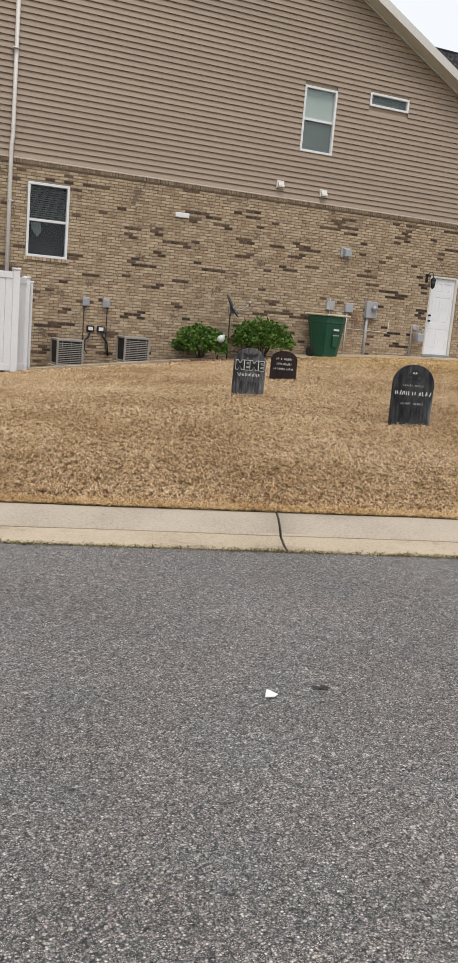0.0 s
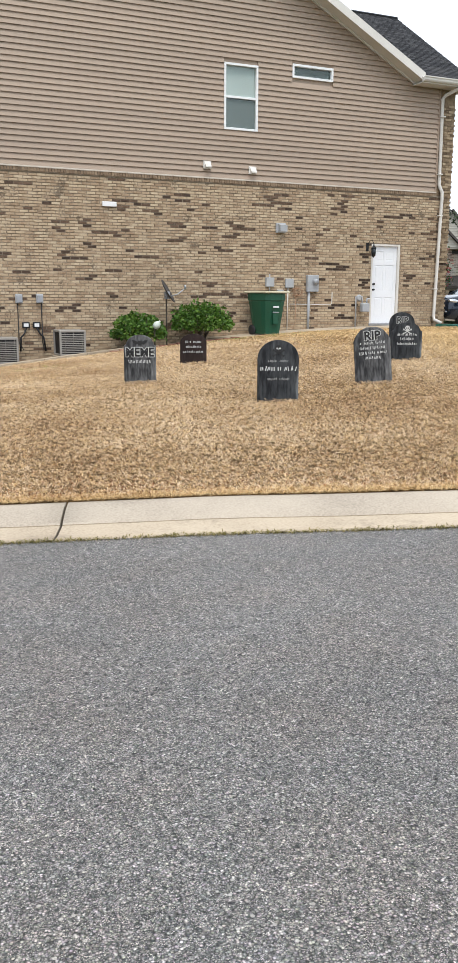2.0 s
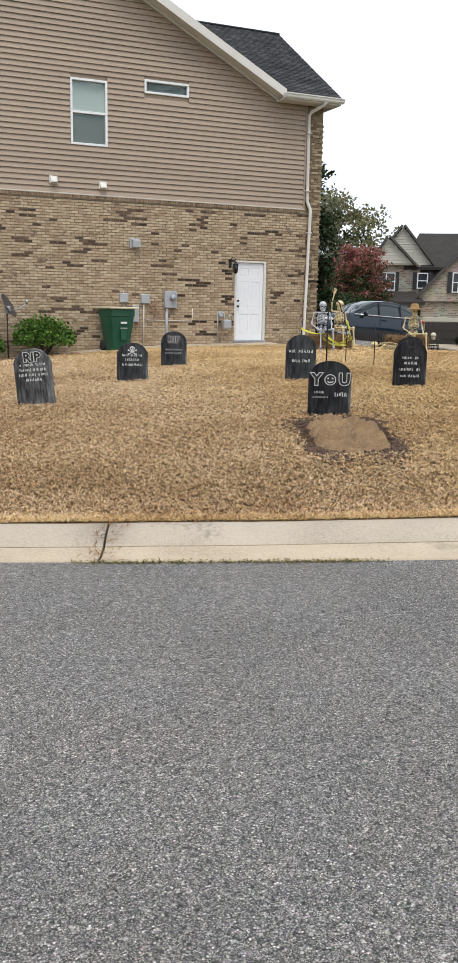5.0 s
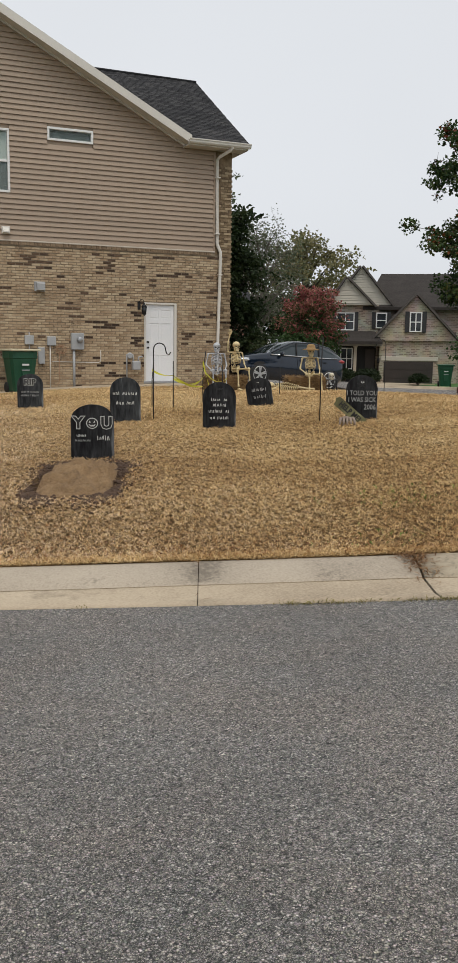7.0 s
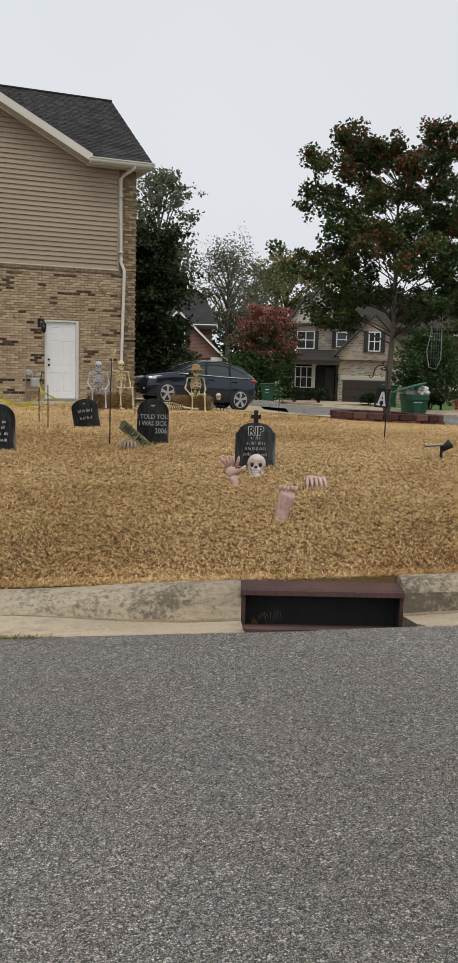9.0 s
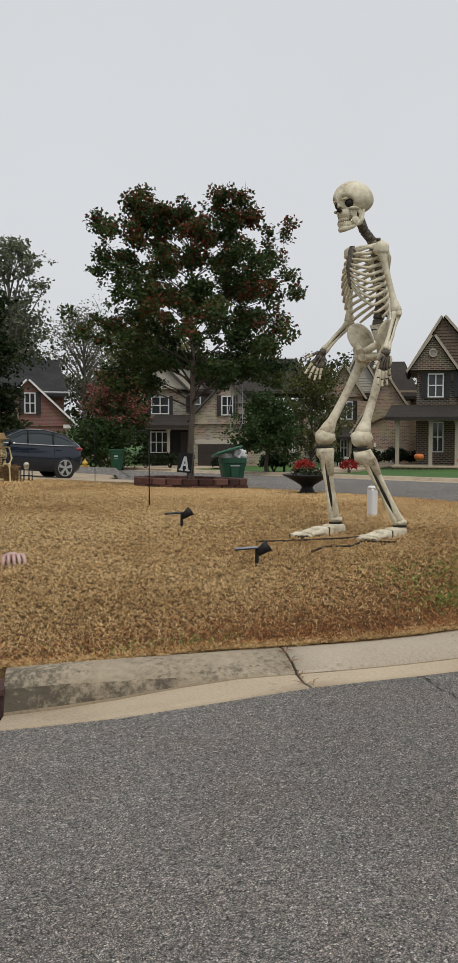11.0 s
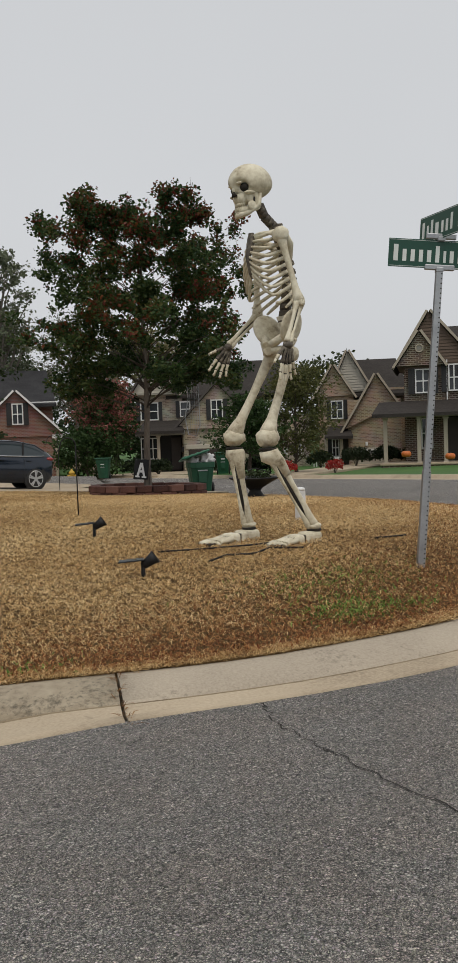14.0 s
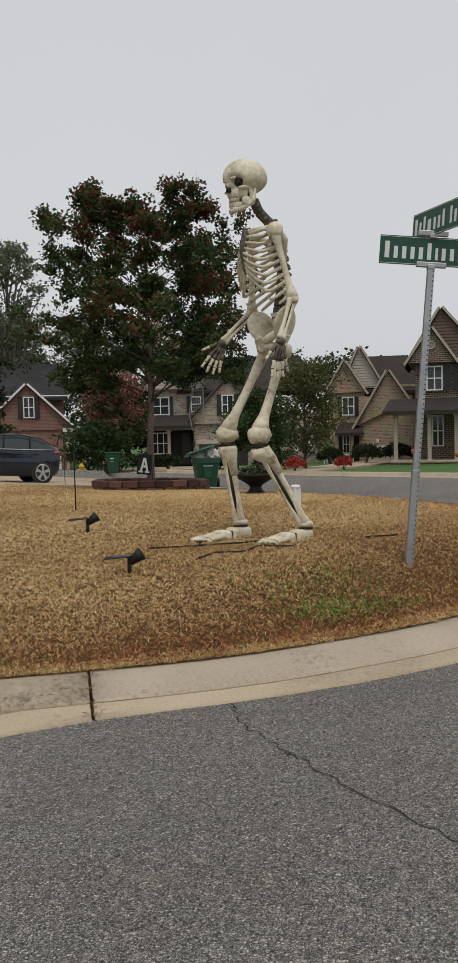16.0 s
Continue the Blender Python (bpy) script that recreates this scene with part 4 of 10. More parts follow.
for a, b, c, d in ((x0, x0 + fw, z0, z1), (x1 - fw * 1.3, x1, z0, z1), (x0 + fw, x1 - fw * 1.3, z1 - 0.05, z1)):
    soft_box(bm, a, b, YW + 0.0, YW + 0.12, c, d, 0.006)
door = hpart("door", bm, M_TRIM, "almond door frame with a white six-panel steel door")
dx0, dx1, dz0, dz1 = x0 + fw + 0.004, x1 - fw * 1.3 - 0.004, z0 + 0.075, z1 - 0.053
bm = bmesh.new()
box(bm, dx0, dx1, YW + 0.0585, YW + 0.1, dz0, dz1)
wid = dx1 - dx0
xs = [0, 0.12, 0.46, 0.54, 0.88, 1]
zs = [0, 0.075, 0.34, 0.42, 0.76, 0.82, 0.935, 1]
for i in range(5):
    for j in range(7):
        if not (i in (1, 3) and j in (1, 3, 5)):
            box(bm, dx0 + xs[i] * wid, dx0 + xs[i + 1] * wid, YW + 0.05, YW + 0.069, dz0 + zs[j] * (dz1 - dz0), dz0 + zs[j + 1] * (dz1 - dz0))
        else:
            soft_box(bm, dx0 + xs[i] * wid + 0.03, dx0 + xs[i + 1] * wid - 0.03, YW + 0.055, YW + 0.07, dz0 + zs[j] * (dz1 - dz0) + 0.03, dz0 + zs[j + 1] * (dz1 - dz0) - 0.03, 0.006)
part("door_leaf", bm, M_DOORW, door, "white six-panel door leaf")
for z in (0.98, 1.13):
    bm = bmesh.new()
    lathe(bm, [(0.028, 0), (0.028, 0.012), (0.012, 0.02), (0.012, 0.04), (0.027, 0.05), (0.024, 0.068), (0.008, 0.074)], 12, pose(dx0 + 0.06, YW + 0.05, dz0 + z - 0.07, 90))
    part("door_knob", bm, M_BLACK, door, "dark knob")
bm = bmesh.new()
soft_box(bm, x0 - 0.02, x1 + 0.02, YW - 0.05, YW + 0.14, z0 + 0.005, z0 + 0.07, 0.008)
part("threshold", bm, M_STEEL, door)

# lantern beside the door
lamp = hpart("wall_lantern", bmesh.new(), M_BLACK, "black carriage lantern")
bm = bmesh.new()
soft_box(bm, 13.6, 13.68, YW - 0.03, YW, 2.6, 2.82, 0.008)
part("back_plate", bm, M_BLACK, lamp)
bm = bmesh.new()
tube(bm, [(13.64, YW - 0.03, 2.78), (13.66, YW - 0.1, 2.87), (13.7, YW - 0.16, 2.88), (13.73, YW - 0.19, 2.8), (13.73, YW - 0.19, 2.76)], 0.009, 6)
part("arm", bm, M_BLACK, lamp)
bm = bmesh.new()
lathe(bm, [(0.012, 2.78), (0.03, 2.74), (0.075, 2.69), (0.08, 2.68)], 6, Matrix.Translation((13.73, YW - 0.19, 0)))
lathe(bm, [(0.05, 2.47), (0.03, 2.455), (0.008, 2.43)], 6, Matrix.Translation((13.73, YW - 0.19, 0)))
for k in range(6):
    a = k * math.pi / 3
    tube(bm, [(13.73 + 0.05 * math.cos(a), YW - 0.19 + 0.05 * math.sin(a), 2.47), (13.73 + 0.072 * math.cos(a), YW - 0.19 + 0.072 * math.sin(a), 2.68)], 0.006, 4)
part("cage", bm, M_BLACK, lamp)
bm = bmesh.new()
lathe(bm, [(0.045, 2.472), (0.066, 2.678)], 6, Matrix.Translation((13.73, YW - 0.19, 0)))
part("lamp_glass", bm, M_GLASS, lamp)
# step at the door
bm = bmesh.new()
soft_box(bm, 13.6, 14.95, YW - 0.75, YW - 0.02, 0.3, 0.6, 0.015)
hpart("door_step", bm, M_CONCRETE, "low concrete step")


# fittings on the wall
def fitting(name, x0, x1, z0, z1, depth, material, label=""):
    bm = bmesh.new()
    soft_box(bm, x0, x1, YW - depth, YW - 0.001, z0, z1, min(0.015, depth / 3))
    return hpart(name, bm, material, label)


for a, b in ((8.79, 4.44), (10.03, 4.385)):
    v = fitting("dryer_vent", a, a + 0.21, b, b + 0.19, 0.05, M_TRIM, "almond hooded wall vent")
    bm = bmesh.new()
    prism(bm, [(-0.05, b + 0.17), (-0.13, b + 0.06), (-0.13, b + 0.03), (-0.05, b + 0.03)], a + 0.03, a + 0.18, Matrix(((0, 1, 0, 0), (1, 0, 0, YW), (0, 0, 1, 0), (0, 0, 0, 1))))
    part("vent_hood", bm, M_TRIM, v)
v = fitting("exhaust_vent", 10.82, 11.1, 2.99, 3.24, 0.06, M_GREYBOX, "grey metal exhaust hood")
bm = bmesh.new()
prism(bm, [(-0.06, 3.22), (-0.2, 3.18), (-0.2, 3.02), (-0.06, 3.01)], 10.87, 11.07, Matrix(((0, 1, 0, 0), (1, 0, 0, YW), (0, 0, 1, 0), (0, 0, 0, 1))))
part("vent_hood", bm, M_GREYBOX, v)
v = fitting("flood_light", 6.2, 6.55, 3.44, 3.555, 0.07, M_WHITE, "white wall light box")
for a in (4.076, 4.558):
    v = fitting("disconnect_box", a, a + 0.16, 1.2, 1.41, 0.08, M_GREYBOX, "grey electrical disconnect box")
    bm = bmesh.new()
    soft_box(bm, a + 0.02, a + 0.14, YW - 0.09, YW - 0.08, 1.22, 1.37, 0.004)
    part("cover", bm, M_STEEL, v)
    bm = bmesh.new()
    tube(bm, [(a + 0.05 if a < 4.3 else a + 0.12, YW - 0.03, 1.2), (a + 0.05 if a < 4.3 else a + 0.12, YW - 0.03, 0.3), (a + 0.1, YW - 0.25, 0.15)], 0.011, 6)
    part("whip_conduit", bm, M_BLACK, v)
for a in (4.21, 4.46):
    v = fitting("line_set_cover", a, a + 0.18, 0.63, 0.77, 0.05, M_BLACK, "black line-set plate with a white label")
    bm = bmesh.new()
    box(bm, a + 0.035, a + 0.145, YW - 0.053, YW - 0.05, 0.66, 0.74)
    part("sticker", bm, M_WHITE, v)
    bm = bmesh.new()
    s = -1 if a < 4.3 else 1
    tube(bm, [(a + 0.09, YW - 0.04, 0.63), (a + 0.09 + s * 0.06, YW - 0.08, 0.5), (a + 0.09 + s * 0.14, YW - 0.1, 0.42), (a + 0.09 + s * 0.17, YW - 0.14, 0.1)], 0.02, 6)
    part("insulated_pipe", bm, M_BLACK, v)
v = fitting("telephone_box", 10.54, 10.77, 1.63, 1.865, 0.1, M_GREYBOX, "grey telephone service box")
bm = bmesh.new()
tube(bm, [(10.66, YW - 0.04, 1.95), (10.66, YW - 0.04, 0.6)], 0.014, 6)
part("cable", bm, M_GREYBOX, v)
v = fitting("cable_box", 11.12, 11.35, 1.61, 1.845, 0.09, M_GREYBOX, "tan-grey cable service box")
bm = bmesh.new()
tube(bm, [(11.2, YW - 0.04, 1.61), (11.19, YW - 0.04, 0.5)], 0.016, 8)
part("conduit", bm, M_TRIM, v)
bm = bmesh.new()
for k in range(5):
    a0 = random.uniform(0, 6)
    pts = [(11.42 + 0.1 * math.cos(a0 + i * 0.9) + 0.03 * k, YW - 0.03 - 0.01 * k, 1.5 + 0.11 * math.sin(a0 + i * 0.9)) for i in range(7)]
    tube(bm, pts, 0.006, 5)
tube(bm, [(11.45, YW - 0.03, 1.4), (11.44, YW - 0.03, 0.7), (11.36, YW - 0.05, 0.55), (11.28, YW - 0.04, 0.6)], 0.008, 5)
part("coiled_wire", bm, surf("orange_tan_wire", [(0.3, 0.16, 0.09), (0.4, 0.24, 0.14)], 4, 30, 0.6, 0.1, 0.002), v)
fitting("junction_box", 10.88, 11.05, 1.13, 1.56, 0.1, M_GREYBOX, "grey junction box")
v = fitting("electric_meter", 11.75, 12.09, 1.51, 1.945, 0.12, M_GREYBOX, "grey electric meter box")
bm = bmesh.new()
lathe(bm, [(0.085, 0), (0.085, 0.02), (0.075, 0.03), (0.072, 0.09), (0.05, 0.105), (0.01, 0.108)], 18, pose(11.97, YW - 0.12, 1.77, 90))
part("meter_glass", bm, M_STEEL, v, "round glass meter")
bm = bmesh.new()
tube(bm, [(11.83, YW - 0.05, 1.51), (11.82, YW - 0.05, 0.42)], 0.035, 10)
part("riser_conduit", bm, M_GREYBOX, v)
bm = bmesh.new()
tube(bm, [(11.25, YW - 0.02, 1.19), (12.5, YW - 0.02, 1.17), (12.56, YW - 0.02, 1.21), (12.565, YW - 0.02, 1.5)], 0.01, 8)
hpart("water_pipe", bm, M_TRIM, "pale pipe run")
# gas meter
v = hpart("gas_meter", bmesh.new(), M_GREYBOX, "grey gas meter with pipes")
bm = bmesh.new()
soft_box(bm, 13.38, 13.6, YW - 0.3, YW - 0.12, 0.98, 1.22, 0.03)
lathe(bm, [(0.07, 0), (0.09, 0.02), (0.06, 0.05)], 12, pose(13.33, YW - 0.15, 1.36, 90))
part("meter_body", bm, M_GREYBOX, v)
bm = bmesh.new()
tube(bm, [(13.25, YW - 0.15, 0.55), (13.25, YW - 0.15, 1.4), (13.4, YW - 0.2, 1.4), (13.42, YW - 0.2, 1.2)], 0.022, 8)
tube(bm, [(13.56, YW - 0.2, 1.2), (13.56, YW - 0.2, 1.33), (13.7, YW - 0.1, 1.34), (13.7, YW, 1.34)], 0.022, 8)
part("gas_pipe", bm, M_GREYBOX, v)


# brick quoins at the front corner, in proud blocks of six courses
M_BRICK_Q = surf("brown_quoin_brick", [(0.1, 0.066, 0.038), (0.2, 0.142, 0.084), (0.275, 0.205, 0.126), (0.35, 0.27, 0.172)], 6, 45, 0.9, 0.5, 0.005, mix=0.4, island=0.42)


def quoin(z, wide, parent):
    bm = bmesh.new()
    x0 = XR - (0.42 if wide else 0.33)
    for r in range(6):
        zz = z + r * 0.0677
        x, k = x0, 0
        while x < XR - 0.02:
            w = (0.2 if (r + k) % 2 else 0.1) if k == 0 else 0.2
            b = min(x + w, XR + 0.015)
            box(bm, x, b, YW - 0.03, YW + 0.06, zz, zz + 0.058)
            x, k = b + 0.01, k + 1
        box(bm, XR - 0.1, XR + 0.018, YW + 0.062, YW + 0.3, zz, zz + 0.058)
    return part("quoin", bm, M_BRICK_Q, parent, "proud brick quoin")


bm = bmesh.new()
box(bm, 15.86, XR, YW - 0.012, YW + 0.1, 4.17, 6.95)
quoin_backing = hpart("corner_pier", bm, M_BRICK_Q, "brick corner pier with proud quoins")
z = 0.45
k = 0
while z < 6.52:
    quoin(z, k % 2 == 0, quoin_backing)
    z, k = z + 0.0677 * 7, k + 1
# ---- things by the wall
M_AC = surf("taupe_enamel", [(0.24, 0.225, 0.2), (0.33, 0.31, 0.275)], 3, 40, 0.5, 0.08, 0.003)


def ac_unit(x, y, z):
    ac = thing("air_conditioner", x, y, z, 0, "grey outdoor air conditioner with slatted sides on a pad", "air conditioner", "air conditioners by the wall")
    w, h = 0.61, 0.58
    bm = bmesh.new()
    soft_box(bm, -w / 2 - 0.05, w / 2 + 0.05, -w / 2 - 0.05, w / 2 + 0.05, -0.12, -0.005, 0.01)
    part("pad", bm, M_CONCRETE, ac)
    bm = bmesh.new()
    box(bm, -w / 2 + 0.03, w / 2 - 0.03, -w / 2 + 0.03, w / 2 - 0.03, 0.02, h - 0.04)
    part("coil", bm, M_BLACK, ac, "dark coil")
    for sx in (-1, 1):
        for sy in (-1, 1):
            bm = bmesh.new()
            soft_box(bm, sx * (w / 2 - 0.02) - 0.022, sx * (w / 2 - 0.02) + 0.022, sy * (w / 2 - 0.02) - 0.022, sy * (w / 2 - 0.02) + 0.022, 0, h - 0.02, 0.006)
            part("corner_post", bm, M_AC, ac)
    bm = bmesh.new()
    soft_box(bm, -w / 2, w / 2, -w / 2, w / 2, h - 0.05, h, 0.012)
    part("top_cover", bm, M_AC, ac)
    bm = bmesh.new()
    soft_box(bm, -w / 2, w / 2, -w / 2, w / 2, 0, 0.04, 0.01)
    part("base_pan", bm, M_AC, ac)
    for i in range(11):
        z0 = 0.065 + i * 0.041
        bm = bmesh.new()
        box(bm, -w / 2 + 0.04, w / 2 - 0.04, -w / 2 - 0.004, -w / 2 + 0.012, z0, z0 + 0.017)
        part("slat", bm, M_AC, ac)
    for i in range(3):
        x0 = -w / 2 + 0.12 + i * 0.2
        bm = bmesh.new()
        tube(bm, [(x0, -w / 2 - 0.008, 0.04), (x0, -w / 2 - 0.008, h - 0.05)], 0.003, 4)
        part("guard_wire", bm, M_AC, ac)
    return ac


ac_unit(3.64, 20.3, -0.13)
ac_unit(5.19, 20.3, 0.02)


def wheeled_bin(x, y, z, rz, lid_mat, lid_open, label, size=1.0):
    b = thing("wheeled_bin", x, y, z, rz, label, "bin", "wheeled bins")
    bm = bmesh.new()
    lo, hi, H = 0.24 * size, 0.35 * size, 0.98 * size
    rings = []
    for k, (r, zz) in enumerate(((lo, 0.05), (lo + 0.01, 0.12), (hi - 0.02, 0.78 * size), (hi - 0.02, 0.8 * size), (hi, 0.82 * size), (hi, H))):
        b2 = []
        for i in range(20):
            a = 2 * math.pi * (i + 0.5) / 20
            c, s_ = math.cos(a), math.sin(a)
            q = (abs(c) ** 6 + abs(s_) ** 6) ** (-1 / 6)
            b2.append(bm.verts.new((r * q * c * 0.96, r * q * s_ * 1.05, zz)))
        rings.append(b2)
    for p, q in zip(rings, rings[1:]):
        for i in range(20):
            bm.faces.new((p[i], p[(i + 1) % 20], q[(i + 1) % 20], q[i]))
    bm.faces.new(rings[0][::-1])
    bm.faces.new(rings[-1])
    part("body", bm, M_BINGREEN, b)
    bm = bmesh.new()
    prism(bm, [(-0.07, 0.3), (0.07, 0.3), (0.09, 0.62), (-0.09, 0.62)], -0.345 * size, -0.3 * size)
    part("front_recess", bm, M_BLACK if size < 0 else M_BINGREEN, b)
    bm = bmesh.new()
    soft_box(bm, -0.1, 0.1, -0.36 * size, -0.34 * size, 0.57, 0.6, 0.006)
    part("lift_bar", bm, M_STEEL, b, "pale metal lift bar")
    bm = bmesh.new()
    box(bm, -0.09, 0.09, -0.362 * size, -0.352 * size, 0.7, 0.745)
    part("label_plate", bm, M_WHITE, b, "pale sticker")
    m = pose(-0.1, hi * 1.0, H + 0.1, -8, -20, 0) if lid_open else pose(0, hi * 1.05, H, 0, 0, 0)
    bm = bmesh.new()
    soft_box(bm, -hi * 1.06, hi * 1.06, -hi * 2.25, 0.03, 0.0, 0.05, 0.02, m, 3)
    if lid_open:
        for i in range(4):
            soft_box(bm, -hi * 0.8 + i * hi * 0.45, -hi * 0.8 + i * hi * 0.45 + 0.06, -hi * 2.0, -0.1, 0.05, 0.065, 0.006, m)
    # the open lid's green is lightened to carry the sky's reflection
    part("lid", bm, surf("sky_lit_green_lid", [(0.02, 0.13, 0.075), (0.04, 0.19, 0.11)], 2, 35, 0.4, 0.12, 0.003) if lid_open else lid_mat, b, "faded cream lid" if lid_mat is M_BINLID else "")
    bm = bmesh.new()
    tube(bm, [(-0.22, hi + 0.06, H - 0.03), (0.22, hi + 0.06, H - 0.03)], 0.016, 8)
    part("grip_bar", bm, M_BINGREEN, b)
    for sx in (-1, 1):
        bm = bmesh.new()
        lathe(bm, [(0.05, -0.03), (0.12, -0.03), (0.135, -0.015), (0.135, 0.015), (0.12, 0.03), (0.05, 0.03)], 16, pose(sx * 0.27, 0.24, 0.135, 0, 90))
        part("wheel", bm, M_RUBBER, b)
    return b


wheeled_bin(10.32, 20.3, gz(10.3, 20.3), 12, M_BINLID, False, "dark green wheeled bin with a faded cream lid", 1.08)
b2 = wheeled_bin(22.3, 15.7, float(road_z(22.3, 15.7)), -18, M_BINGREEN, True, "green wheeled bin overfilled with white bags, lid propped open", 0.8)
b2.matrix_world = b2.matrix_world @ Matrix.Diagonal((1.25, 1.25, 1, 1))
bm = bmesh.new()
M_BAG = surf("white_plastic_bag", [(0.6, 0.6, 0.6), (0.75, 0.75, 0.75)], 6, 30, 0.4, 0.4, 0.01)
ball(bm, (0.13, -0.08, 0.84), (0.14, 0.16, 0.13), None, 3, 0.9)
ball(bm, (-0.08, 0.04, 0.79), (0.16, 0.16, 0.1), None, 3, 0.9)
part("rubbish_bag", bm, M_BAG, b2, "white rubbish bag")

M_BUSH = leafy("shrub_leaves", [(0.03, 0.075, 0.012), (0.08, 0.165, 0.025), (0.17, 0.27, 0.045)], 0.4)


def leaf_quads(verts, faces, c, size, rnd, up=0.3):
    """One pointed, folded leaf."""
    d = Vector((rnd.gauss(0, 1), rnd.gauss(0, 1), rnd.gauss(0, 0.7))).normalized()
    n = Vector((rnd.gauss(0, 1), rnd.gauss(0, 1), rnd.gauss(up, 1))).normalized()
    side = d.cross(n).normalized() * size * 0.36
    d = d * size
    n2 = side.cross(d).normalized() * size * 0.12
    o = len(verts)
    c = Vector(c)
    verts += [tuple(c), tuple(c + d * 0.5 + side + n2), tuple(c + d), tuple(c + d * 0.5 - side + n2)]
    faces += [(o, o + 1, o + 2), (o, o + 2, o + 3)]


def bush(x, y, z, r, h, n, seed, mat, label, cat="bush", size=0.075, name="bush", twigs=14):
    rnd = random.Random(seed)
    t = thing(name, x, y, z, 0, label, cat, "")
    bm = bmesh.new()
    for k in range(twigs):
        a = rnd.uniform(0, 6.28)
        q = rnd.uniform(0.3, 0.85)
        tube(bm, [(0, 0, -0.05), (r * q * 0.4 * math.cos(a), r * q * 0.4 * math.sin(a), h * 0.4), (r * q * math.cos(a), r * q * math.sin(a), h * rnd.uniform(0.6, 0.9))], [0.014, 0.01, 0.004], 5)
    part("stems", bm, M_BARK, t)
    verts, faces = [], []
    for k in range(n):
        a, b = rnd.uniform(0, 6.283), rnd.uniform(-0.25, 1)
        q = rnd.random() ** 0.22
        lump = 1 + 0.22 * noise.noise(Vector((math.cos(a) * 2.2, math.sin(a) * 2.2, b * 2.2 + seed)))
        rr = math.sqrt(max(0, 1 - b * b)) * r * q * lump
        leaf_quads(verts, faces, (rr * math.cos(a), rr * math.sin(a), h * 0.45 + b * h * 0.55 * q * lump), size * rnd.uniform(0.7, 1.3), rnd, 0.8)
    ob = raw("foliage", verts, faces, mat)
    ob.parent = t
    return t


bush(6.83, 20.15, gz(6.8, 20.1), 0.66, 0.86, 1500, 3, M_BUSH, "dark green glossy shrub against the brick wall", size=0.1)
bush(8.45, 20.1, gz(8.4, 20.1), 0.74, 0.95, 1800, 5, M_BUSH, "rounded dark green shrub against the brick wall", size=0.1)
jug = thing("plastic_jug", 7.05, 19.62, gz(7, 19.6) + 0.02, 20, "pale plastic jug held up among the shrub leaves", "jug")
bm = bmesh.new()
lathe(bm, [(0.02, 0.0), (0.02, 0.45)], 8)
part("stick", bm, M_BARK, jug)
bm = bmesh.new()
lathe(bm, [(0.05, 0), (0.1, 0.02), (0.11, 0.12), (0.08, 0.2), (0.03, 0.24), (0.03, 0.27)], 16, pose(0, 0, 0.45, 35, 20, 0) @ Matrix.Scale(0.78, 4))
part("jug_body", bm, surf("pale_green_plastic", [(0.5, 0.56, 0.5), (0.62, 0.66, 0.6)], 3, 30, 0.4, 0.1, 0.003), jug)

# satellite dish on a pole
dish = thing("satellite_dish", 7.6, 20.3, gz(7.6, 20.3), 0, "dark grey satellite dish on a slim pole", "satellite dish")
bm = bmesh.new()
tube(bm, [(0, 0, -0.1), (0, 0, 1.12), (0.02, 0, 1.2)], 0.017, 10)
part("pole", bm, M_BARK, dish)
bm = bmesh.new()
m = pose(0.05, -0.02, 1.32, 0, 60, -30)
lathe(bm, [(0.005, 0.06), (0.1, 0.056), (0.19, 0.042), (0.27, 0.014), (0.275, 0.0), (0.26, 0.004), (0.19, 0.03), (0.1, 0.044), (0.005, 0.048)], 22, m @ Matrix.Diagonal((1.15, 0.85, -1, 1)))
part("reflector", bm, surf("dark_grey_dish", [(0.045, 0.04, 0.037), (0.08, 0.072, 0.066)], 3, 30, 0.8, 0.08, 0.003), dish)
bm = bmesh.new()
tube(bm, [(0.03, 0, 1.16), (0.28, -0.05, 1.24), (0.46, -0.08, 1.38)], 0.013, 6)
tube(bm, [(0.46, -0.08, 1.36), (0.46, -0.08, 1.46)], 0.028, 8)
part("feed_arm", bm, M_STEEL, dish)
bm = bmesh.new()
soft_box(bm, -0.05, 0.08, -0.05, 0.05, 1.12, 1.3, 0.01)
part("mount", bm, M_STEEL, dish)

# mow strip and path along the wall, brick edging under the shrubs
bm = bmesh.new()
for i in range(9):
    x0 = 2.3 + i * 0.52
    y0 = 18.95 + i * 0.115
    za, zb_ = gz(x0, y0), gz(x0 + 0.52, y0 + 0.115)
    vs = [(x0 + 0.006, y0, za), (x0 + 0.515, y0 + 0.115, zb_), (x0 + 0.5, y0 + 0.3, zb_), (x0 - 0.01, y0 + 0.19, za)]
    for lift, keep in ((0.075, 1),):
        a = [bm.verts.new((p[0], p[1], p[2] + lift)) for p in vs]
        b_ = [bm.verts.new((p[0], p[1], p[2] - 0.1)) for p in vs]
        bm.faces.new(a)
        for k in range(4):
            bm.faces.new((a[k], b_[k], b_[(k + 1) % 4], a[(k + 1) % 4]))
tagged(mesh_ob("edging_strip", bm, M_CONCRETE), "weathered pale concrete edging strip beside the lawn", "edging", kind="structure")
bm = bmesh.new()
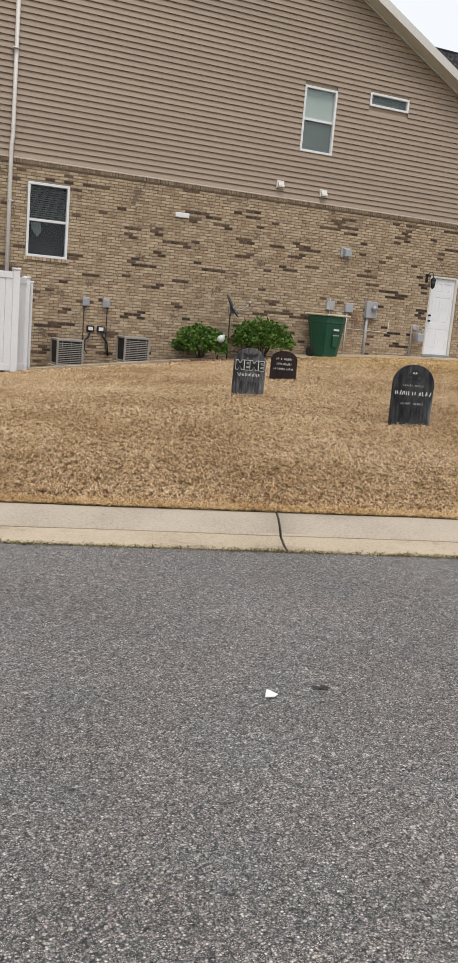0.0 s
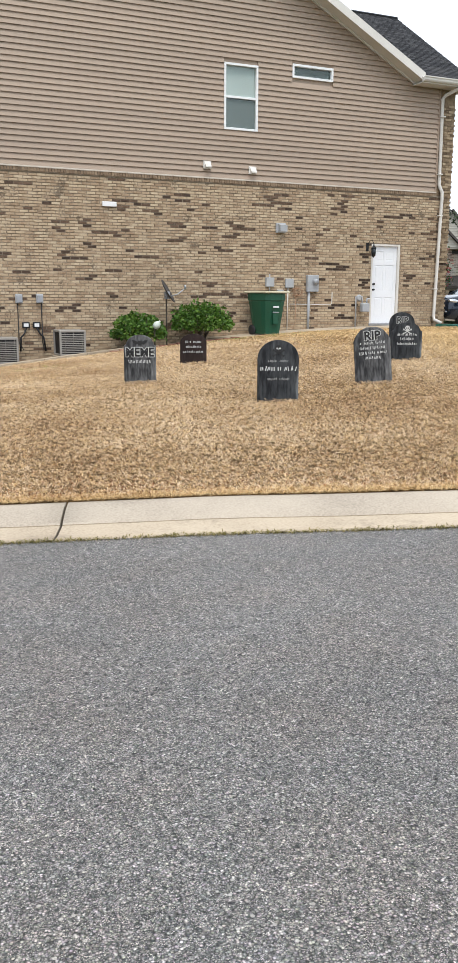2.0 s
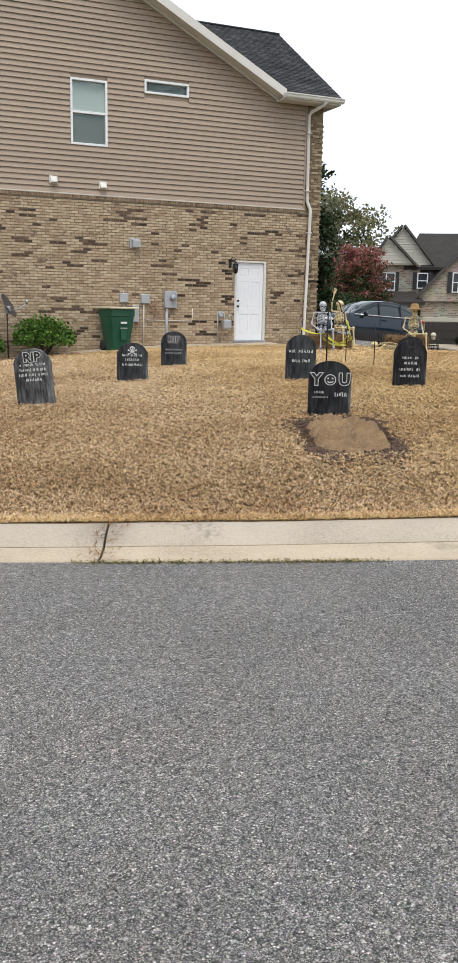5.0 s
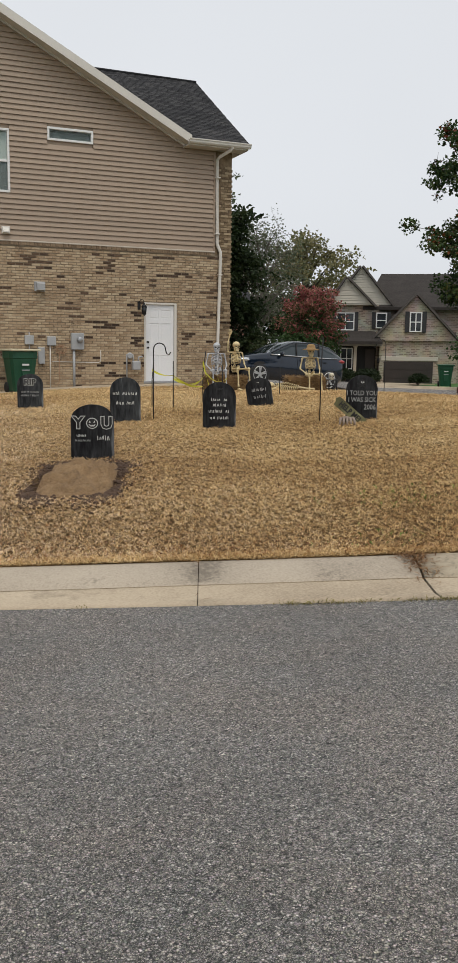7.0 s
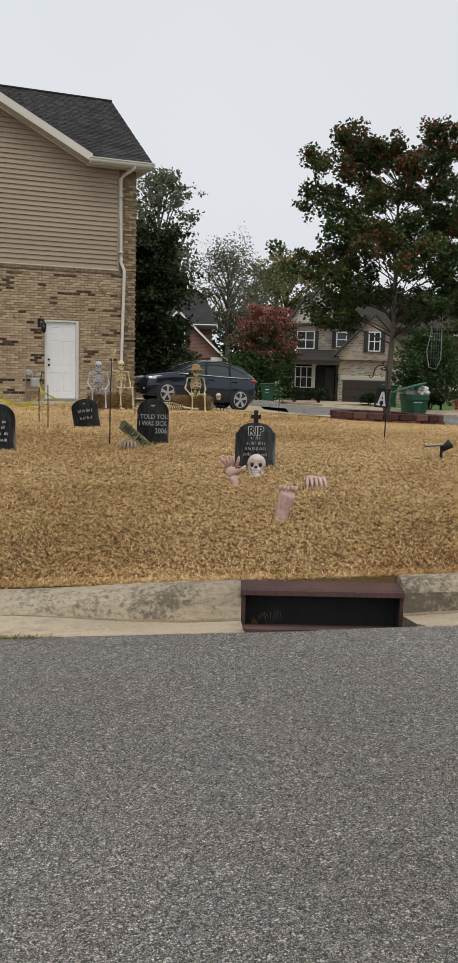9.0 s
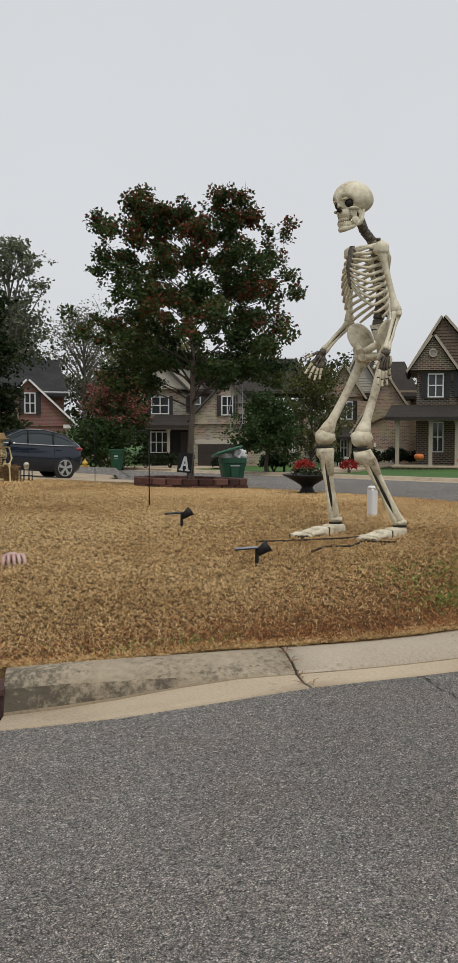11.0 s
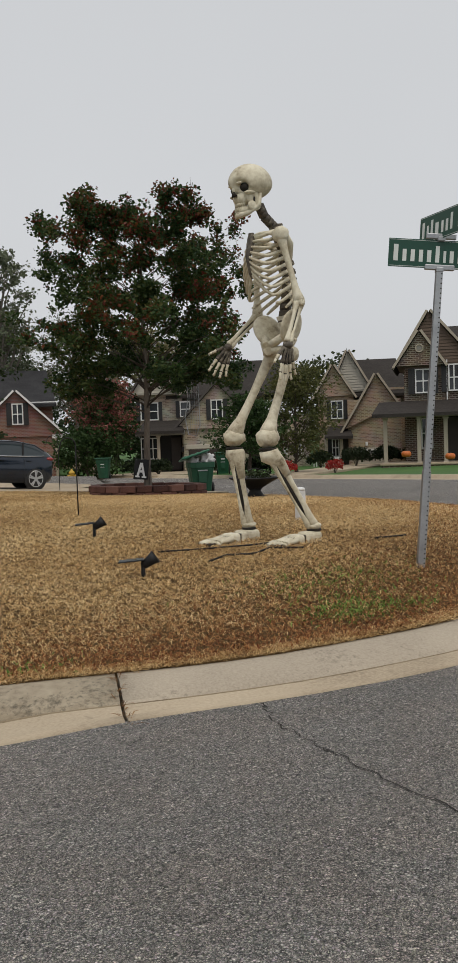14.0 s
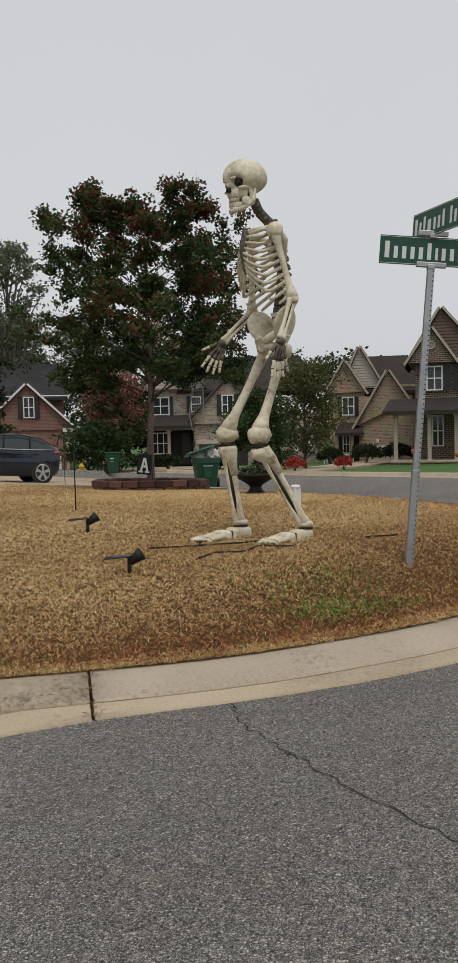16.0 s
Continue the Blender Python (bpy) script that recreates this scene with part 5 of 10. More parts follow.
for i in range(12):
    x0 = 8.9 + i * 0.5
    za = float(lawn_z(x0, 20.3)) + 0.03
    zb_ = float(lawn_z(x0 + 0.5, 20.3)) + 0.03
    a = [bm.verts.new(p) for p in ((x0 + 0.005, 19.95, za), (x0 + 0.495, 19.95, zb_), (x0 + 0.495, 20.82, zb_ + 0.02), (x0 + 0.005, 20.82, za + 0.02))]
    b_ = [bm.verts.new(v.co - Vector((0, 0, 0.15))) for v in a]
    bm.faces.new(a)
    for k in range(4):
        bm.faces.new((a[k], b_[k], b_[(k + 1) % 4], a[(k + 1) % 4]))
tagged(mesh_ob("side_path", bm, M_CONCRETE), "narrow pale concrete path along the brick wall", "path", kind="structure")
M_EDGE = surf("red_edging_brick", [(0.14, 0.06, 0.04), (0.24, 0.11, 0.075), (0.3, 0.16, 0.11)], 3, 40, 0.9, 0.4, 0.006, vary=0.4)
edging = thing("brick_edging", 7.6, 19.45, gz(7.6, 19.45), 0, "low red brick edging in front of the shrubs", "edging")
for i in range(14):
    bm = bmesh.new()
    soft_box(bm, -0.1, 0.1, -0.05, 0.05, -0.03, 0.06, 0.008)
    ob = part("brick", bm, M_EDGE, edging)
    xx = -1.6 + i * 0.235
    ob.matrix_local = pose(xx, 0.06 * math.sin(i), gz(7.6 + xx, 19.45) - gz(7.6, 19.45), 0, 0, random.uniform(-8, 8))
splash = thing("splash_block", 15.95, 20.25, gz(15.9, 20.2), 8, "green plastic splash block under the downspout", "splash block")
bm = bmesh.new()
for i in range(4):
    soft_box(bm, -0.16 + i * 0.09, -0.11 + i * 0.09, -0.42, 0.22, 0.0, 0.08, 0.01)
soft_box(bm, -0.18, 0.2, -0.42, 0.22, -0.02, 0.03, 0.01)
part("tray", bm, surf("teal_green_plastic", [(0.01, 0.09, 0.065), (0.02, 0.14, 0.1)], 3, 30, 0.5, 0.1, 0.003), splash)

# white vinyl privacy fence at the yard's corner
fence = thing("vinyl_fence", 2.5, 19.5, gz(2.5, 19.5), 0, "white vinyl privacy fence with capped posts", "fence")
for (x, y, top) in ((0.15, 0.35, 2.0), (-0.12, -0.62, 2.0), (-0.42, -1.1, 2.12), (-2.3, -1.25, 2.12), (-4.2, -1.4, 2.12)):
    zz = gz(2.5 + x, 19.5 + y) - gz(2.5, 19.5) - 0.1
    bm = bmesh.new()
    soft_box(bm, x - 0.065, x + 0.065, y - 0.065, y + 0.065, zz, zz + top, 0.006)
    soft_box(bm, x - 0.08, x + 0.08, y - 0.08, y + 0.08, zz + top, zz + top + 0.04, 0.012)
    part("post", bm, M_WHITE, fence)
for (a, b, top) in (((0.15, 0.28), (-0.1, -0.56), 1.86), ((-0.14, -0.68), (-0.4, -1.04), 1.9), ((-0.48, -1.1), (-2.24, -1.25), 1.98), ((-2.36, -1.25), (-4.14, -1.4), 1.98)):
    L = math.hypot(b[0] - a[0], b[1] - a[1])
    ang = math.degrees(math.atan2(b[1] - a[1], b[0] - a[0]))
    n = max(1, round(L / 0.15))
    zz = gz(2.5 + a[0], 19.5 + a[1]) - gz(2.5, 19.5)
    m = pose(a[0], a[1], zz, 0, 0, ang)
    for i in range(n):
        bm = bmesh.new()
        soft_box(bm, i * L / n + 0.002, (i + 1) * L / n - 0.002, -0.012, 0.012, 0.1, top - 0.04, 0.004, m)
        part("fence_board", bm, M_WHITE, fence)
    for z0 in (0.06, top - 0.12):
        bm = bmesh.new()
        soft_box(bm, 0, L, -0.025, 0.025, z0, z0 + 0.13, 0.006, m)
        part("rail", bm, M_WHITE, fence)

# ---- tombstones: painted foam slabs
TZ = math.degrees(math.atan2(SU, CU))


def stone_mat(name, cols, scale=3.0):
    return surf(name, cols, scale, 18, 0.85, 0.35, 0.006, stretch=(2.2, 1, 0.45), mix=0.3, spec=0.15)


M_ST_DARK = stone_mat("charcoal_foam_paint", [(0.004, 0.004, 0.0045), (0.009, 0.009, 0.01), (0.034, 0.035, 0.037), (0.2, 0.205, 0.21)])
M_ST_GREY = stone_mat("streaked_grey_foam_paint", [(0.006, 0.006, 0.006), (0.035, 0.035, 0.036), (0.14, 0.14, 0.14), (0.38, 0.38, 0.38)], 2.2)
M_ST_MID = stone_mat("smoky_grey_foam_paint", [(0.006, 0.006, 0.007), (0.019, 0.02, 0.022), (0.06, 0.064, 0.067), (0.23, 0.24, 0.245)])
M_ST_BROWN = stone_mat("brown_black_foam_paint", [(0.01, 0.007, 0.006), (0.028, 0.019, 0.017), (0.06, 0.043, 0.04)])
M_PALE = surf("pale_hand_paint", [(0.42, 0.42, 0.4), (0.6, 0.6, 0.57)], 9, 40, 0.8, 0.1, 0.003)
M_DIM = surf("worn_grey_lettering", [(0.2, 0.2, 0.2), (0.34, 0.34, 0.33)], 9, 40, 0.8, 0.1, 0.003)
M_INK = surf("black_hand_paint", [(0.006, 0.006, 0.006), (0.014, 0.014, 0.014)], 9, 40, 0.7, 0.1, 0.003)


def outline(w, h, style):
    pts = [(-w / 2, -0.06)]
    if style == "arch":
        r = h * 0.3
        pts += [(-w / 2, h - r)] + [(-w / 2 * math.cos(a), h - r + r * math.sin(a)) for a in [math.pi * k / 18 for k in range(1, 18)]] + [(w / 2, h - r)]
    elif style == "shoulder":
        r, q = h * 0.2, w * 0.42
        pts += [(-w / 2, h - r - 0.02), (-w / 2 + 0.03, h - r)] + [(-q * math.cos(a), h - r + r * math.sin(a)) for a in [math.pi * k / 14 for k in range(0, 15)]] + [(w / 2 - 0.03, h - r), (w / 2, h - r - 0.02)]
    else:
        r = h * 0.24
        pts += [(-w / 2, h - r), (-w / 2 + 0.02, h - r * 0.7), (-w * 0.3, h - 0.03), (-w * 0.12, h), (w * 0.12, h), (w * 0.3, h - 0.03), (w / 2 - 0.02, h - r * 0.7), (w / 2, h - r)]
    return pts + [(w / 2, -0.06)]


def bars(parent, z, run, height, mat, x0=0.0, name="lettering"):
    """A line of writing that stays unread, as a row of slim plain bars of its size."""
    rnd = random.Random(int(z * 1000) + len(run))
    bm = bmesh.new()
    total = sum(abs(r) for r in run)
    x = x0 - total / 2
    for r in run:
        if r > 0:
            n = max(1, int(r / (height * 0.36)))
            for i in range(n):
                lo, hi = height * rnd.uniform(0.02, 0.22), height * rnd.uniform(0.68, 1)
                m = Matrix.Translation((x + (i + 0.4) * r / n, 0, z)) @ Matrix.Rotation(radians(rnd.uniform(-16, 16)), 4, "Y")
                box(bm, -r / n * 0.2, r / n * 0.2, -0.0265, -0.0235, lo, hi, m)
        x += abs(r)
    return tagged(part(name, bm, mat, parent), kind="stuff")


def tombstone(x, y, w, h, style, mat, label, lean=0.0, turn=0.0, lift=0.0):
    z = gz(x, y) + lift
    t = thing("tombstone", x, y, z, TZ + turn, label, "tombstone", "painted foam tombstones on the lawn", ry=lean)
    bm = bmesh.new()
    prism(bm, outline(w, h, style), -0.024, 0.026)
    bmesh.ops.bevel(bm, geom=[e for e in bm.edges if all(abs(abs(v.co.y) - 0.025) < 0.003 for v in e.verts) and abs(e.verts[0].co.y - e.verts[1].co.y) < 1e-4], offset=0.007, segments=1, affect="EDGES")
    part("slab", bm, mat, t)
    return t


def double(t, text, size, z, x=0.0, sx=1.0):
    words("lettering", text, size, M_PALE, t, x, -0.0255, z, 0.0012, sx=sx, grow=0.0075 * size / 0.1)
    words("lettering", text, size, M_INK, t, x, -0.028, z, 0.0012, sx=sx, grow=0.003 * size / 0.1)


def skull_mark(t, z, r, pale):
    a, b = (M_PALE, M_INK) if pale else (M_INK, M_PALE)
    bm = bmesh.new()
    ring = [(r * math.cos(k * math.pi / 8), z + 0.9 * r * math.sin(k * math.pi / 8)) for k in range(16)]
    prism(bm, ring, -0.0275, -0.024)
    prism(bm, [(-r * 0.5, z - r * 1.25), (r * 0.5, z - r * 1.25), (r * 0.55, z - r * 0.6), (-r * 0.55, z - r * 0.6)], -0.0272, -0.024)
    for s in (-1, 1):
        m = Matrix.Translation((0, 0, z - 1.5 * r)) @ Matrix.Rotation(radians(s * 28), 4, "Y")
        box(bm, -r * 1.8, r * 1.8, -0.0268, -0.024, -r * 0.16, r * 0.16, m)
        for e in (-1, 1):
            box(bm, e * r * 1.8 - r * 0.22, e * r * 1.8 + r * 0.22, -0.0269, -0.024, -r * 0.32, r * 0.32, m)
    part("crossbones", bm, a, t)
    bm = bmesh.new()
    for s in (-1, 1):
        prism(bm, [(s * r * 0.4 + r * 0.26 * math.cos(k), z - r * 0.1 + r * 0.28 * math.sin(k)) for k in [i * math.pi / 4 for i in range(8)]], -0.029, -0.0274)
    prism(bm, [(-r * 0.12, z - r * 0.6), (r * 0.12, z - r * 0.6), (0, z - r * 0.3)], -0.029, -0.0274)
    part("skull_eyes", bm, b, t)


def bat_mark(t, z, s):
    bm = bmesh.new()
    half = [(0, 0.25), (0.12, 0.2), (0.2, 0.4), (0.28, 0.12), (0.6, 0.3), (1.0, 0.35), (0.85, 0.0), (0.65, -0.1), (0.5, -0.25), (0.32, -0.12), (0.12, -0.35), (0, -0.3)]
    prism(bm, [(x * s, z + y * s) for x, y in half], -0.0278, -0.024)
    prism(bm, [(-x * s, z + y * s) for x, y in half[::-1]], -0.0278, -0.024)
    part("bat_silhouette", bm, M_INK, t)


t = tombstone(3.81, 11.23, 0.43, 0.64, "shoulder", M_ST_GREY, "grey streaked foam tombstone with a black bat and big black letters")
bat_mark(t, 0.535, 0.105)
double(t, "MEME", 0.165, 0.405, sx=0.9)
bars(t, 0.26, [0.3], 0.05, M_PALE)
t = tombstone(5.42, 13.27, 0.43, 0.48, "arch", M_ST_BROWN, "small brown-black foam tombstone with pale hand lettering")
for z, run in ((0.33, [0.05, -0.02, 0.03, -0.02, 0.14]), (0.25, [0.24]), (0.17, [0.05, -0.02, 0.12, -0.02, 0.12])):
    bars(t, z, run, 0.045, M_PALE)
t = tombstone(4.44, 8.45, 0.45, 0.67, "arch", M_ST_MID, "charcoal foam tombstone with skull and crossbones and pale lettering")
skull_mark(t, 0.585, 0.036, False)
bars(t, 0.43, [0.1, -0.02, 0.1], 0.03, M_DIM)
bars(t, 0.335, [0.17, -0.02, 0.05, -0.02, 0.14], 0.062, M_PALE)
bars(t, 0.235, [0.11, -0.03, 0.11], 0.032, M_DIM)
t = tombstone(6.1, 9.06, 0.45, 0.68, "clip", M_ST_GREY, "pale streaked foam tombstone leaning over, marked RIP", lean=-5)
double(t, "RIP", 0.15, 0.575)
for z, run in ((0.47, [0.03, -0.02, 0.13, -0.02, 0.12]), (0.41, [0.14, -0.02, 0.16]), (0.35, [0.1, -0.02, 0.08, -0.02, 0.12]), (0.29, [0.2])):
    bars(t, z, run, 0.042, M_PALE)
t = tombstone(7.84, 10.83, 0.455, 0.56, "shoulder", M_ST_MID, "smoky grey foam tombstone with a skull and pale lettering")
skull_mark(t, 0.48, 0.036, True)
for z, run in ((0.36, [0.1, -0.02, 0.1, -0.02, 0.06]), (0.295, [0.2]), (0.225, [0.3])):
    bars(t, z, run, 0.045, M_PALE)
t = tombstone(9.21, 12.88, 0.44, 0.6, "arch", M_ST_MID, "smoky grey foam tombstone marked RIP in black")
double(t, "RIP", 0.15, 0.455)
for z, run in ((0.27, [0.3]), (0.21, [0.14, -0.02, 0.14])):
    bars(t, z, run, 0.042, M_DIM)
t = tombstone(9.94, 9.57, 0.43, 0.64, "arch", M_ST_MID, "weathered grey foam tombstone with two lines of black-edged letters")
bars(t, 0.385, [0.1, -0.03, 0.22], 0.055, M_PALE)
bars(t, 0.25, [0.13, -0.02, 0.12], 0.055, M_PALE)
t = tombstone(8.69, 6.53, 0.45, 0.54, "arch", M_ST_DARK, "black foam tombstone marked YOU with a grinning pumpkin", lift=0.045)
double(t, "Y", 0.17, 0.345, -0.145)
double(t, "U", 0.17, 0.345, 0.15)
bm = bmesh.new()
prism(bm, [(0.062 * math.cos(k * math.pi / 9), 0.345 + 0.058 * math.sin(k * math.pi / 9)) for k in range(18)], -0.0275, -0.024)
part("pumpkin_disc", bm, M_PALE, t)
bm = bmesh.new()
prism(bm, [(0.053 * math.cos(k * math.pi / 9), 0.345 + 0.05 * math.sin(k * math.pi / 9)) for k in range(18)], -0.0287, -0.0276)
part("pumpkin_fill", bm, M_INK, t)
bm = bmesh.new()
for s in (-1, 1):
    prism(bm, [(s * 0.012, 0.352), (s * 0.034, 0.352), (s * 0.026, 0.374)][::s], -0.0296, -0.0288)
prism(bm, [(-0.036, 0.335), (-0.02, 0.33), (-0.01, 0.322), (0.0, 0.33), (0.01, 0.322), (0.02, 0.33), (0.036, 0.335), (0.02, 0.312), (-0.02, 0.312)], -0.0296, -0.0288)
part("pumpkin_face", bm, M_PALE, t)
bars(t, 0.2, [0.1], 0.03, M_PALE, -0.11)
bars(t, 0.15, [0.17], 0.026, M_DIM, -0.1)
bars(t, 0.165, [0.14], 0.055, M_PALE, 0.12)
t = tombstone(10.78, 8.11, 0.43, 0.61, "arch", M_ST_DARK, "charcoal foam tombstone with pale script and a bat")
bat_mark(t, 0.52, 0.05)
for z, run in ((0.36, [0.13, -0.03, 0.06]), (0.29, [0.18]), (0.21, [0.18, -0.03, 0.06]), (0.125, [0.08, -0.02, 0.15])):
    bars(t, z, run, 0.046, M_PALE)
t = tombstone(12.54, 10.58, 0.42, 0.47, "arch", M_ST_DARK, "small charcoal foam tombstone leaning to one side", lean=-9)
skull_mark(t, 0.4, 0.024, False)
bars(t, 0.25, [0.24], 0.06, M_DIM)
bars(t, 0.135, [0.2], 0.06, M_DIM)
t = tombstone(12.79, 7.88, 0.425, 0.62, "arch", M_ST_DARK, "charcoal foam tombstone with grey block lettering and a skull")
skull_mark(t, 0.53, 0.036, False)
words("lettering", "I TOLD YOU", 0.092, M_DIM, t, 0, -0.027, 0.375, 0.0015, sx=0.82, grow=0.001)
words("lettering", "I WAS SICK", 0.092, M_DIM, t, 0, -0.027, 0.285, 0.0015, sx=0.82, grow=0.001)
words("lettering", "2006", 0.1, M_DIM, t, 0.11, -0.027, 0.185, 0.0015, sx=0.82, grow=0.001)
t = tombstone(13.2, 5.41, 0.445, 0.505, "shoulder", M_ST_MID, "grey-green foam tombstone with a cross on top, marked RIP")
bm = bmesh.new()
prism(bm, [(-0.028, 0.47), (0.028, 0.47), (0.024, 0.55), (0.055, 0.548), (0.055, 0.592), (0.022, 0.59), (0.022, 0.64), (-0.022, 0.64), (-0.022, 0.59), (-0.055, 0.592), (-0.055, 0.548), (-0.024, 0.55)], -0.022, 0.024)
part("cross", bm, M_ST_DARK, t)
double(t, "RIP", 0.125, 0.41)
for z, run in ((0.315, [0.03, -0.02, 0.06]), (0.255, [0.11, -0.02, 0.08]), (0.195, [0.24]), (0.13, [0.1, -0.03, 0.14])):
    bars(t, z, run, 0.042, M_DIM)

# arrow-shaped board leaning on the lettered stone
hb = thing("help_board", 12.35, 7.75, gz(12.44, 7.7) + 0.085, TZ, "weathered grey painted board leaning on a tombstone", "sign board", ry=40)
hb.scale = (0.8, 1, 0.88)
bm = bmesh.new()
prism(bm, [(-0.2, 0.1), (0.36, 0.1), (0.4, 0.15), (0.38, 0.25), (-0.2, 0.25), (-0.24, 0.2), (-0.21, 0.15)], -0.06, -0.038)
part("board", bm, stone_mat("olive_grey_board_paint", [(0.03, 0.029, 0.016), (0.15, 0.142, 0.075), (0.32, 0.3, 0.16)]), hb)
words("lettering", "HELP ME!", 0.115, M_INK, hb, 0.08, -0.0615, 0.175, 0.0015, sx=0.95, grow=0.004)

# the fresh grave before the black stone
def grave_mound():
    n, m = 26, 34
    bm = bmesh.new()
    vs = []
    x0, y0 = 8.3, 5.5
    for j in range(m + 1):
        for i in range(n + 1):
            a, b = (i / n - 0.5) * 2, (j / m - 0.5) * 2
            lx, ly = a * 0.35, b * 0.76
            x, y = x0 + CU * lx - SU * ly * 1.0, y0 + SU * lx + CU * ly
            e = max(0, 1 - (abs(a) ** 3.2 + abs(b) ** 4.2))
            h = 0.065 * min(1, e * 1.6) + 0.1 * min(1, e * 2) * noise.noise(Vector((lx * 7, ly * 6, 2))) + 0.055 * min(1, e * 3) * noise.noise(Vector((lx * 19, ly * 17, 4)))
            vs.append(bm.verts.new((x - x0, y - y0, gz(x, y) - gz(x0, y0) + h - (0.03 if e <= 0 else 0))))
    for j in range(m):
        for i in range(n):
            k = j * (n + 1) + i
            bm.faces.new((vs[k], vs[k + 1], vs[k + n + 2], vs[k + n + 1])).smooth = True
    t = thing("grave_mound", x0, y0, gz(x0, y0), 0, "lumpy tan sandy grave mound edged with dark crumbs of soil", "mound")
    part("sand", bm, surf("tan_sand", [(0.11, 0.062, 0.028), (0.225, 0.14, 0.068), (0.31, 0.205, 0.108)], 7, 50, 0.95, 1.0, 0.03), t)
    rnd = random.Random(4)
    bm = bmesh.new()
    for k in range(3000):
        a = rnd.uniform(0, 6.283)
        r = rnd.gauss(1.07, 0.14 + 0.06 * math.sin(a * 3))
        lx, ly = 0.4 * r * math.copysign(abs(math.cos(a)) ** 0.6, math.cos(a)), 0.8 * r * math.copysign(abs(math.sin(a)) ** 0.6, math.sin(a))
        x, y = x0 + CU * lx - SU * ly, y0 + SU * lx + CU * ly
        s = 0.004 + 0.016 * rnd.random() ** 2
        ball(bm, (x - x0, y - y0, gz(x, y) - gz(x0, y0) + s * 0.5 + 0.01), (s * 1.3, s, s * 0.7), None, 1, 0.5)
    ob = part("soil_crumbs", bm, surf("dark_damp_soil", [(0.03, 0.016, 0.009), (0.07, 0.04, 0.024), (0.11, 0.066, 0.04)], 6, 40, 0.95, 0.5, 0.01), t, "dark crumbs of soil")
    tagged(ob, kind="stuff")


grave_mound()
# ---- skeletons, each one mesh
M_BONE = surf("ivory_plastic_bone", [(0.17, 0.125, 0.07), (0.52, 0.46, 0.335), (0.68, 0.63, 0.49), (0.74, 0.7, 0.57)], 5, 26, 0.6, 0.4, 0.01, mix=0.4)
M_BONE_D = surf("brown_washed_bone", [(0.02, 0.016, 0.013), (0.1, 0.082, 0.062), (0.32, 0.28, 0.21)], 7, 30, 0.65, 0.3, 0.006, mix=0.5)
M_BONE_Y = surf("yellowed_plastic_bone", [(0.36, 0.26, 0.12), (0.62, 0.5, 0.27), (0.72, 0.62, 0.4)], 5, 30, 0.6, 0.2, 0.005)
M_BONE_G = surf("grey_plastic_bone", [(0.18, 0.18, 0.19), (0.42, 0.43, 0.45), (0.56, 0.57, 0.59)], 5, 30, 0.6, 0.2, 0.005)
M_HOLLOW = surf("dark_wash", [(0.008, 0.007, 0.006), (0.03, 0.024, 0.018)], 6, 30, 0.85, 0.1, 0.004)


def long_bone(bm, a, b, r, ka=1.9, kb=1.9, n=10):
    """A shaft that swells towards its two ends."""
    a, b = Vector(a), Vector(b)
    ts = (0, 0.04, 0.1, 0.2, 0.35, 0.5, 0.65, 0.8, 0.9, 0.96, 1)
    rs = [0.7 * ka, ka, ka * 0.85, 1.15, 1.0, 0.95, 1.0, 1.15, kb * 0.85, kb, 0.7 * kb]
    side = (b - a).orthogonal().normalized() * r * 0.12
    tube(bm, [a.lerp(b, t) + side * math.sin(t * 9) for t in ts], [q * r for q in rs], n)


def frame_of(ahead, up):
    """A turn whose -y looks ahead and whose z is up."""
    y = -Vector(ahead).normalized()
    x = Vector(up).cross(y).normalized() * -1
    x = y.cross(Vector(up)).normalized()
    z = x.cross(y)
    return Matrix((x, y, z)).transposed().to_4x4()


